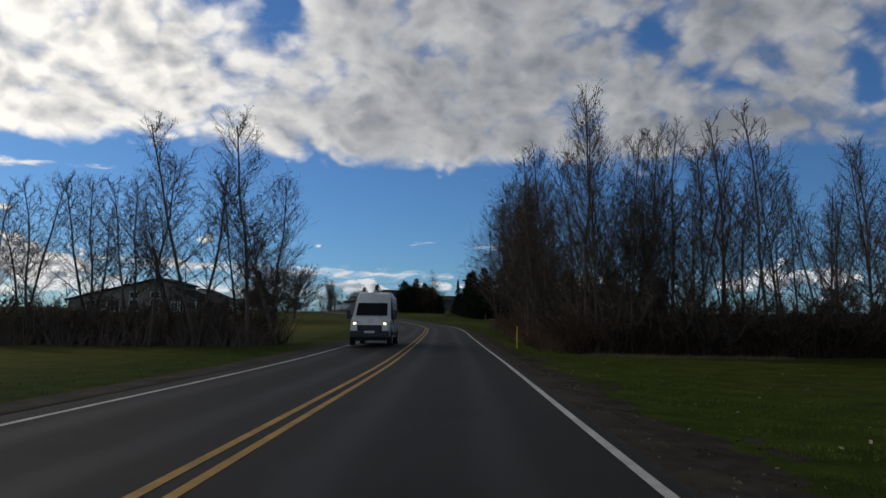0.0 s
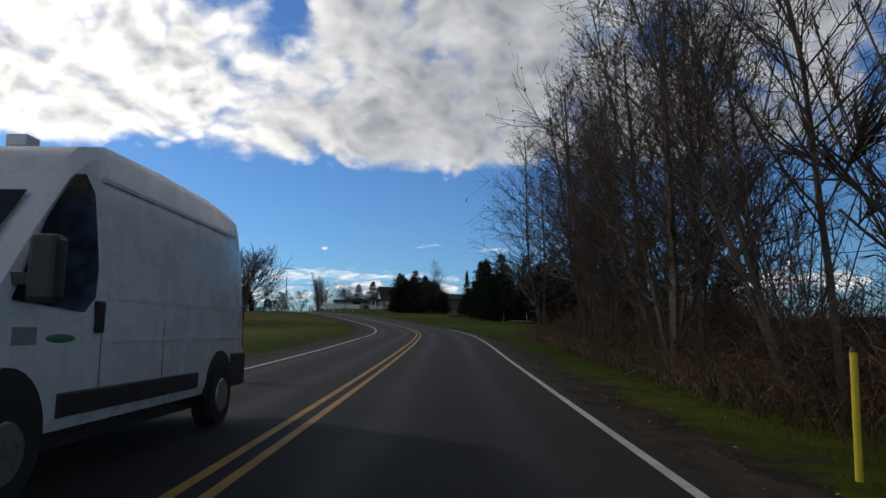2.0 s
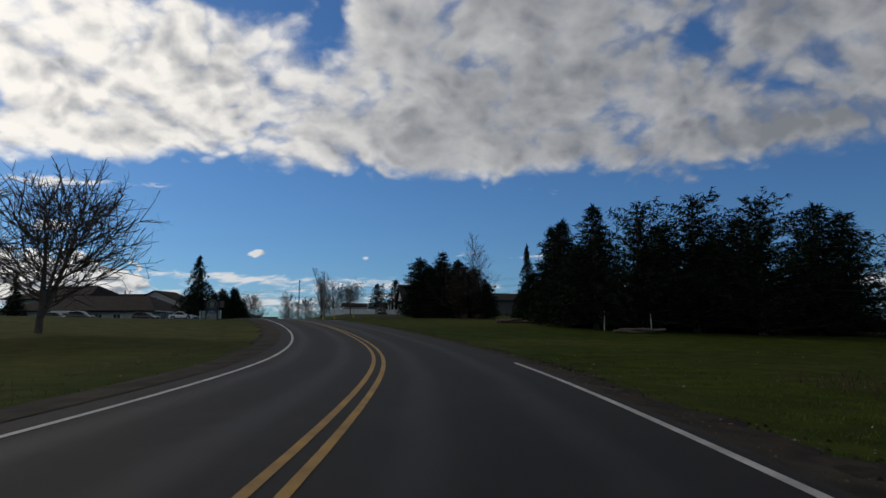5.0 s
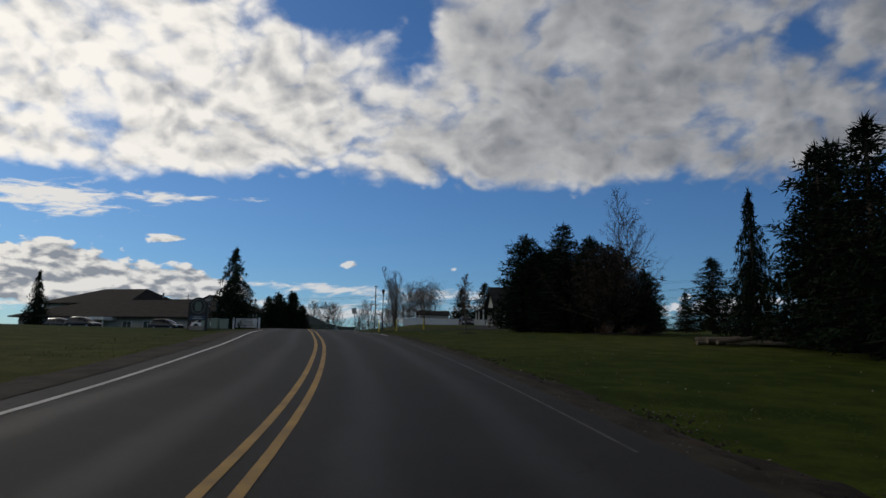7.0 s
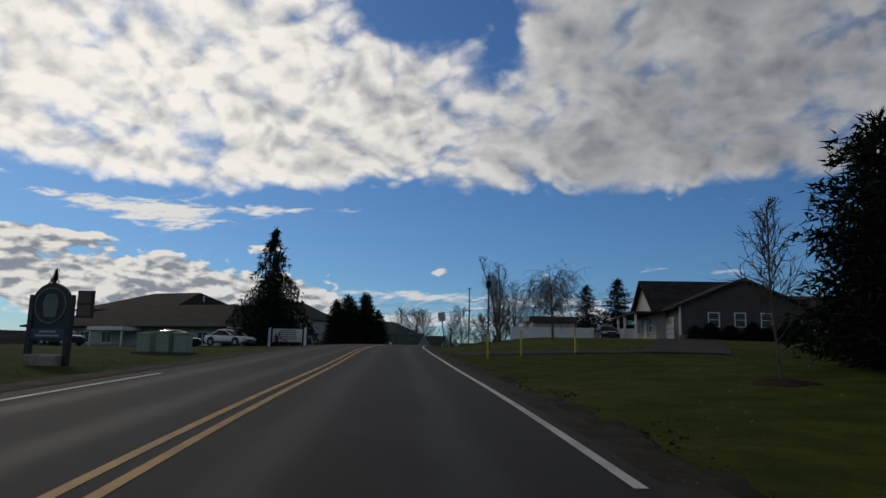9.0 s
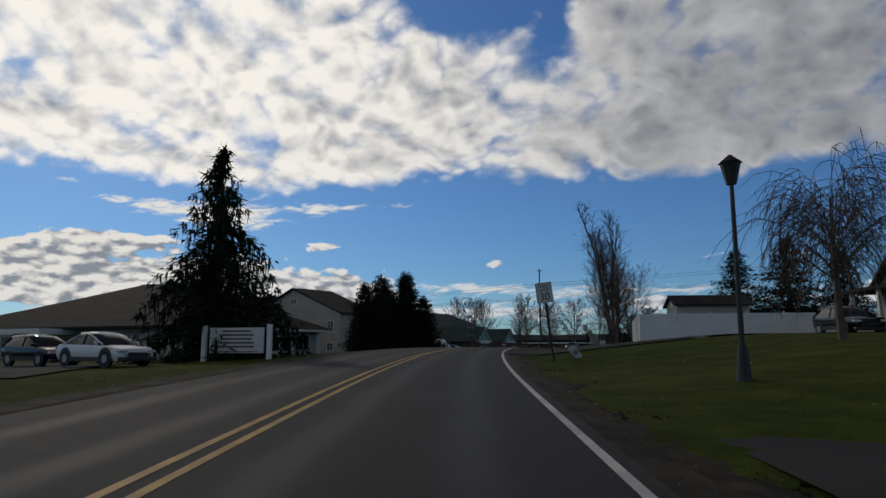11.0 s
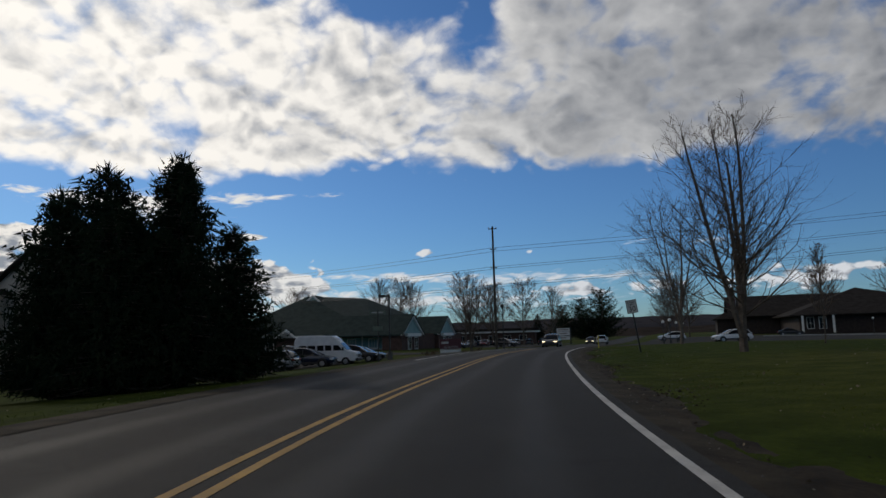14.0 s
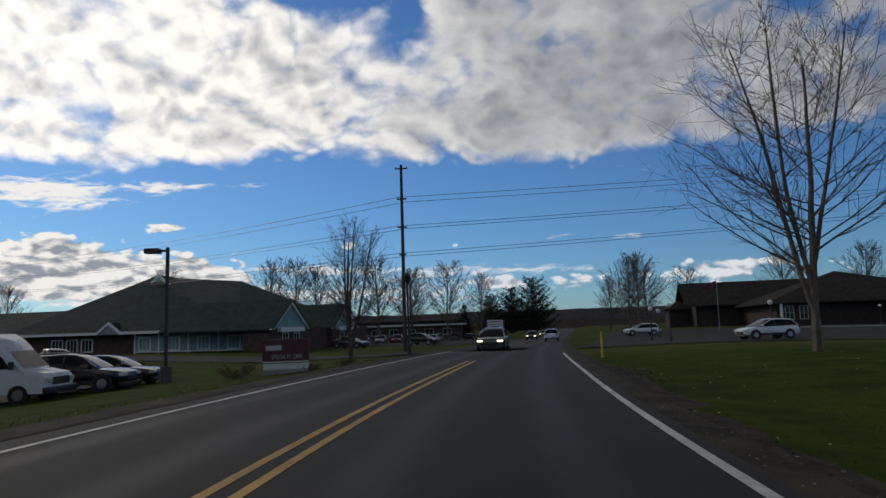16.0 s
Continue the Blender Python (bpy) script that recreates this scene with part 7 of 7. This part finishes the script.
        part("sill_cladding", boxed(min(s * (W - 0.02), s * (W + 0.012)), -L * 0.60, lo - 0.02, max(s * (W - 0.02), s * (W + 0.012)), L * 0.60, lo + 0.16, 0.01), M_BLACK, t)
        if suv:
            part("roof_rail", rod(bmesh.new(), (s * cw * 0.74, roof0 + 0.2, H + 0.05), (s * cw * 0.74, roof1 - 0.1, H + 0.04), 0.02, 0.02, 6), M_BLACK, t)
    part("grille", boxed(-W * 0.5, -L - 0.012, 0.27 * H, W * 0.5, -L + 0.1, 0.40 * H, 0.02), M_BLACK, t)
    part("bumper", boxed(-W * 0.86, -L - 0.02, 0.22, W * 0.86, -L + 0.25, 0.40, 0.04), M_BLACK, t)
    return t


def face_to(x, y, turn):
    return pose(x, y, gz(x, y) + 0.06, 0, 0, turn)


def cargo_van():
    """The white cargo van that comes the other way, nose towards -y."""
    t = thing("cargo_van", "white high-roof cargo van with black bumper and trim", "van", pose(-4.36, 36.15, 0.40, 0, 0, 1.0))
    W = 1.02
    prof = [(-2.98, 0.55, 0.98, 0.84), (-2.90, 0.42, 1.12, 0.95), (-2.62, 0.40, 1.24, 1.0), (-2.12, 0.40, 1.42, W), (-1.75, 0.40, 1.80, W), (-1.25, 0.40, 2.26, W), (-0.95, 0.40, 2.44, W),
            (-0.55, 0.40, 2.53, W), (0.6, 0.40, 2.56, W), (2.0, 0.40, 2.55, W), (2.85, 0.42, 2.50, W * 0.99), (2.98, 0.46, 2.40, W * 0.97)]
    def ring(y, zb, zt, w):
        k = max(0.0, (zt - 1.2) / 1.3)
        tw = w * (1 - 0.11 * k)
        zm = min(1.25, zt - 0.12)
        return [(-w * 0.95, y, zb), (w * 0.95, y, zb), (w, y, zb + 0.12), (w, y, zm), (w - (w - tw) * 0.6, y, zm + (zt - zm) * 0.62), (tw * 0.985, y, zt - 0.09 * (1 + k) * 0.6), (tw * 0.86, y, zt), (-tw * 0.86, y, zt),
                (-tw * 0.985, y, zt - 0.09 * (1 + k) * 0.6), (-w + (w - tw) * 0.6, y, zm + (zt - zm) * 0.62), (-w, y, zm), (-w, y, zb + 0.12)]
    prof = [(y, zb, zt if zt < 1.3 else 1.3 + (zt - 1.3) * 1.2, w) for y, zb, zt, w in prof]
    body = smooth(part("body", loft([ring(*s) for s in prof]), M_VANWHITE, t), 35)

    def side_x(z):
        return 1.02 - 0.115 * max(0.0, z - 1.25) / 1.3
    # windscreen, laid just over the raked front
    bm = bmesh.new()
    for pts in (((-0.80, -2.13, 1.49), (0.80, -2.13, 1.49), (0.765, -1.54, 2.14), (-0.765, -1.54, 2.14)),):
        bm.faces.new([bm.verts.new((a, b - 0.02, c + 0.03)) for a, b, c in pts])
    part("windscreen", bm, M_CARGLASS, t)
    for s in (-1, 1):
        bm = bmesh.new()
        pts = ((-2.02, 1.34), (-1.15, 1.28), (-0.98, 1.40), (-0.92, 1.66), (-0.96, 2.26), (-1.10, 2.40), (-1.26, 2.36), (-1.62, 1.96))
        bm.faces.new([bm.verts.new((s * (side_x(z) + 0.012), y, z)) for y, z in (pts if s > 0 else pts[::-1])])
        part("side_window", bm, M_CARGLASS, t)
        bm = bmesh.new()
        for y0, y1, z in ((-0.80, 2.7, 2.42), (-0.75, 2.78, 1.42), (-0.75, 2.78, 1.06)):
            x = side_x(z)
            box(bm, min(s * (x - 0.01), s * (x + 0.010)), y0, z - 0.018, max(s * (x - 0.01), s * (x + 0.010)), y1, z + 0.018)
        part("side_moulding", bm, M_VANWHITE, t)
        bm = bmesh.new()
        for y in (-0.85, 0.35):
            box(bm, min(s * 1.0, s * 1.0225), y - 0.006, 0.62, max(s * 1.0, s * 1.0225), y + 0.006, 1.25)
        part("door_seam", bm, M_BLACK, t)
        part("door_handle", boxed(min(s * 1.0, s * 1.06), -0.98, 1.12, max(s * 1.0, s * 1.06), -0.87, 1.38, 0.02), M_BLACK, t)
        part("lower_trim", boxed(min(s * 0.98, s * 1.04), -1.42, 0.50, max(s * 0.98, s * 1.04), 1.30, 0.68, 0.015), M_BLACK, t)
        for y in (-2.02, 2.02):
            bm = bmesh.new()
            bmesh.ops.create_cone(bm, cap_ends=True, segments=28, radius1=0.46, radius2=0.46, depth=0.03, matrix=pose(s * 1.012, y, 0.44, 0, 90, 0))
            part("wheel_arch", bm, M_BLACK, t)
            wheel(t, s * 0.94, y, 0.355, 0.24, s)
        part("rear_corner_trim", boxed(min(s * 0.98, s * 1.045), 2.42, 0.42, max(s * 0.98, s * 1.045), 2.99, 0.86, 0.03), M_BLACK, t)
        part("mirror_arm", boxed(min(s * 0.98, s * 1.16), -2.0, 1.44, max(s * 0.98, s * 1.16), -1.93, 1.52), M_BLACK, t)
        mi = part("mirror", boxed(min(s * 1.10, s * 1.30), -2.03, 1.32, max(s * 1.10, s * 1.30), -1.88, 1.78, 0.04), M_BLACK, t)
        part("headlight", boxed(min(s * 0.60, s * 0.93), -2.93, 0.98, max(s * 0.60, s * 0.93), -2.6, 1.22, 0.05), M_LENS, t)
        part("headlamp_bulb", boxed(min(s * 0.68, s * 0.82), -2.95, 1.04, max(s * 0.68, s * 0.82), -2.92, 1.14, 0.01), M_HEADLIT, t)
        part("tail_light", boxed(min(s * 0.86, s * 1.0), 2.94, 0.9, max(s * 0.86, s * 1.0), 3.0, 1.5, 0.02), M_TAIL, t)
        bl = part("lettering_panel", boxed(min(s * 1.0, s * 1.026), -1.98, 1.04, max(s * 1.0, s * 1.026), -1.72, 1.16), M_GREYPAINT, t)
        bm = bmesh.new()
        bmesh.ops.create_uvsphere(bm, u_segments=16, v_segments=8, radius=1.0, matrix=Matrix.LocRotScale((s * 1.018, -1.42, 1.08), None, (0.008, 0.20, 0.035)))
        part("green_mark", bm, M_SIGNGREEN, t)
    part("front_bumper", boxed(-0.98, -3.04, 0.36, 0.98, -2.62, 0.74, 0.07), M_BLACK, t)
    part("grille", boxed(-0.62, -3.02, 0.74, 0.62, -2.80, 1.02, 0.04), M_BLACK, t)
    part("number_plate", boxed(-0.26, -3.06, 0.62, 0.26, -3.04, 0.74), M_SIGNWHITE, t)
    part("roof_marker", boxed(-0.10, -0.62, 2.76, 0.10, -0.42, 2.88, 0.02), M_LENS, t)
    part("underbody", boxed(-0.85, -2.7, 0.24, 0.85, 2.7, 0.44), M_BLACK, t)
    return t


cargo_van()


def shuttle_van(x, y, turn):
    """The white raised-roof shuttle van on the lot, nose towards -y."""
    t = thing("shuttle_van", "white raised-roof shuttle van parked on the lot", "van", face_to(x, y, turn))
    prof = [(-2.85, 0.5, 0.95, 0.85), (-2.75, 0.4, 1.12, 0.97), (-1.95, 0.4, 1.30, 1.0), (-1.35, 0.4, 1.95, 1.0), (-1.0, 0.4, 2.35, 0.99), (-0.6, 0.4, 2.62, 0.98), (2.5, 0.4, 2.66, 0.98), (2.8, 0.42, 2.3, 0.96)]
    rings = [[(-w, a, zb), (w, a, zb), (w * 1.0, a, min(1.2, zt - 0.1)), (w * 0.93, a, zt - 0.12), (w * 0.8, a, zt), (-w * 0.8, a, zt), (-w * 0.93, a, zt - 0.12), (-w, a, min(1.2, zt - 0.1))] for a, zb, zt, w in prof]
    smooth(part("body", loft(rings), M_VANWHITE, t), 35)
    for s in (-1, 1):
        for y0, y1 in ((-1.55, -0.75), (-0.6, 0.0), (0.1, 0.7), (0.85, 1.55), (1.65, 2.35)):
            bm = bmesh.new()
            pts = [(y0 + (0.35 if y0 < -1 else 0.04), 1.78), (y1, 1.78), (y1, 1.32), (y0, 1.32)]
            bm.faces.new([bm.verts.new((s * (1.012 - 0.05 * (c - 1.2) / 1.3), a, c)) for a, c in pts])
            part("side_window", bm, M_CARGLASS, t)
        for yy in (-1.85, 1.75):
            wheel(t, s * 0.9, yy, 0.36, 0.24, s)
        part("headlight", boxed(min(s * 0.55, s * 0.92), -2.88, 0.78, max(s * 0.55, s * 0.92), -2.7, 0.95, 0.02), M_LENS, t)
        part("mirror", boxed(min(s * 1.02, s * 1.22), -1.7, 1.3, max(s * 1.02, s * 1.22), -1.58, 1.6, 0.03), M_BLACK, t)
    bm = bmesh.new()
    bm.faces.new([bm.verts.new(p) for p in ((-0.8, -1.93, 1.36), (0.8, -1.93, 1.36), (0.74, -1.38, 1.97), (-0.74, -1.38, 1.97))])
    part("windscreen", bm, M_CARGLASS, t)
    part("grille", boxed(-0.55, -2.9, 0.7, 0.55, -2.8, 0.97, 0.02), M_BLACK, t)
    part("bumper", boxed(-0.98, -2.98, 0.38, 0.98, -2.7, 0.62, 0.05), M_BLACK, t)
    return t


shuttle_van(-77.8, 261.2, 104)
car("parked_car", "silver crossover parked at the lot's edge", face_to(-77.5, 251.5, -78), PAINTS["SILVER"])
car("parked_car", "dark blue crossover parked on the lot", face_to(-77.4, 257.2, 104), PAINTS["BLUE"])
car("parked_car", "black crossover parked on the lot", face_to(-76.9, 264.9, 104), PAINTS["BLACK"])
car("parked_car", "black sedan parked on the lot", face_to(-77.7, 267.9, 104), PAINTS["BLACK"], 4.6, 1.8, 1.45, False)
car("parked_car", "white sedan parked far across the lot", face_to(-104, 268, 90), PAINTS["WHITE"], 4.6, 1.8, 1.45, False)
car("parked_car", "dark sedan parked far across the lot", face_to(-97, 285, 70), PAINTS["BLACK"], 4.6, 1.8, 1.45, False)
car("parked_car", "white crossover parked before the brick hall", face_to(-42.0, 298.0, -72), PAINTS["WHITE"])
car("parked_car", "white crossover parked at the side of the lot", face_to(-49.5, 333, -80), PAINTS["WHITE"])
car("parked_car", "black sedan parked before the brick hall", face_to(-28, 352, 90), PAINTS["BLACK"], 4.7, 1.8, 1.45, False)
car("parked_car", "dark crossover beside the white fence", face_to(-26.2, 205.5, 20), PAINTS["BLACK"])
car("parked_car", "dark sedan parked on the lot beyond the maples", face_to(-8, 330, 90), PAINTS["BLACK"], 4.7, 1.8, 1.45, False)
car("oncoming_car", "grey sedan with lit headlights on the road", pose(-61.9, 284.5, 6.05, 0, 0, 3), PAINTS["GREY"], 4.6, 1.8, 1.5, False, True, "cars on the road")
car("oncoming_car", "dark sedan with lit headlights far down the road", pose(-66.0, 352, 5.1, 0, 0, 2), PAINTS["BLACK"], 4.6, 1.8, 1.5, False, True, "cars on the road")
car("oncoming_car", "silver crossover with lit headlights far down the road", pose(-67.6, 395, 4.65, 0, 0, 2), PAINTS["SILVER"], 4.6, 1.8, 1.6, True, True, "cars on the road")
car("oncoming_car", "white crossover far down the road", pose(-61.2, 330, 5.4, 0, 0, 182), PAINTS["WHITE"], 4.6, 1.8, 1.6, True, False, "cars on the road")
_r = random.Random(8)
for i in range(11):
    x = -84 - i * 3.1
    paint = (PAINTS["BLACK"], PAINTS["SILVER"], PAINTS["GREY"], PAINTS["WHITE"], PAINTS["BLUE"], PAINTS["RED"])[_r.randrange(6)]
    car("parked_car", "car parked in a row behind the clinic", face_to(x, 356 - i * 0.5 + _r.uniform(-0.3, 0.3), 10 + _r.uniform(-3, 3)), paint, 4.6, 1.8, _r.choice((1.45, 1.62, 1.7)), _r.random() > 0.4)
for i in range(9):
    x = -82 - i * 3.3
    paint = (PAINTS["BLACK"], PAINTS["SILVER"], PAINTS["GREY"], PAINTS["BLUE"])[_r.randrange(4)]
    car("parked_car", "car parked in a row behind the clinic", face_to(x, 380 + _r.uniform(-0.3, 0.3), 190), paint, 4.6, 1.8, _r.choice((1.45, 1.62)), _r.random() > 0.4)
car("parked_car", "dark crossover parked at the corner of the lot", face_to(-79, 330, 75), PAINTS["BLACK"])
car("parked_car", "dark sedan parked beside the clinic", face_to(-85, 318, 80), PAINTS["BLUE"], 4.6, 1.8, 1.45, False)
for x, y, s, p in ((-56.0, 183.5, False, PAINTS["WHITE"]), (-64, 186, True, PAINTS["BLACK"]), (-72, 180, True, PAINTS["BLACK"]), (-80, 185, True, PAINTS["BLACK"]), (-92, 183, False, PAINTS["GREY"])):
    car("parked_car", "car parked on the lot before the hall", face_to(x, y, 85), p, 4.6, 1.8, 1.62 if s else 1.45, s)


# ---- hills ----
def hills(name, label, dist, height, seed, a0, a1, mat):
    rng = np.random.default_rng(seed)
    n = 260
    a = np.radians(np.linspace(a0, a1, n))
    ridge = np.zeros(n)
    for k in (3, 7, 15, 31, 70):
        ridge += np.sin(np.linspace(0, k, n) * np.pi + rng.uniform(0, 6)) / k**0.8
    ridge = height * (0.78 + 0.16 * ridge) + rng.normal(0, height * 0.012, n)
    cx, cy = -40, 160
    v = []
    for r, z in ((dist, -6.0), (dist + 60, 0.55), (dist + 160, 1.0), (dist + 420, 0.6)):
        for i in range(n):
            v.append((cx - math.sin(a[i]) * r, cy + math.cos(a[i]) * r, z if z < 0 else ridge[i] * z))
    f = [(r * n + i, r * n + i + 1, (r + 1) * n + i + 1, (r + 1) * n + i) for r in range(3) for i in range(n - 1)]
    return tagged(raw(name, v, f, mat), label, "backdrop", kind="structure")


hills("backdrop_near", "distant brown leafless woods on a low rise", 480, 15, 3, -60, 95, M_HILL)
hills("backdrop_far", "distant wooded hills on the horizon", 1500, 52, 4, -70, 100, M_HILL_HAZED)


# ---- before the brick hall ----
def flagpole():
    x, y = -37.8, 345.0
    t = thing("flagpole", "tall pale flagpole with a hanging flag", "flagpole", pose(x, y, gz(x, y)))
    part("pole", rod(bmesh.new(), (0, 0, -0.3), (0, 0, 7.6), 0.055, 0.03, 10), M_GALV, t)
    bm = bmesh.new()
    bmesh.ops.create_uvsphere(bm, u_segments=10, v_segments=6, radius=0.07, matrix=pose(0, 0, 7.66))
    part("finial", bm, M_GALV, t)
    v, n = [], 9
    for i in range(n + 1):
        for j in range(7):
            u, w = i / n, j / 6
            v.append((-0.05 - 1.35 * u, 0.14 * math.sin(u * 8 + w), 7.35 - 1.0 * w - 0.45 * u + 0.05 * math.sin(u * 9)))
    f = [(i * 7 + j, (i + 1) * 7 + j, (i + 1) * 7 + j + 1, i * 7 + j + 1) for i in range(n) for j in range(6)]
    raw("flag", v, f, M_MAROON, t, True)
    return t


flagpole()


def kerb(name, label, a, b, n):
    """A concrete kerb in lengths, from a to b."""
    t = thing(name, label, "kerb", pose(0, 0, 0))
    d = Vector(b) - Vector(a)
    turn = math.degrees(math.atan2(d.y, d.x))
    l = d.length / n
    for i in range(n):
        x, y = Vector(a) + d * i / n
        part("kerb_stone", placed(boxed(0.01, -0.09, -0.2, l - 0.01, 0.09, 0.16, 0.02), pose(x, y, gz(x, y) + 0.05, 0, 0, turn)), M_KERB, t)
    return t


kerb("lot_kerb", "pale concrete kerb at the edge of the lot", (-34.0, 288.6), (-8.0, 289.6), 11)
kerb("lot_kerb", "pale concrete kerb before the brick hall", (-33.0, 350.0), (-6.0, 346.5), 12)
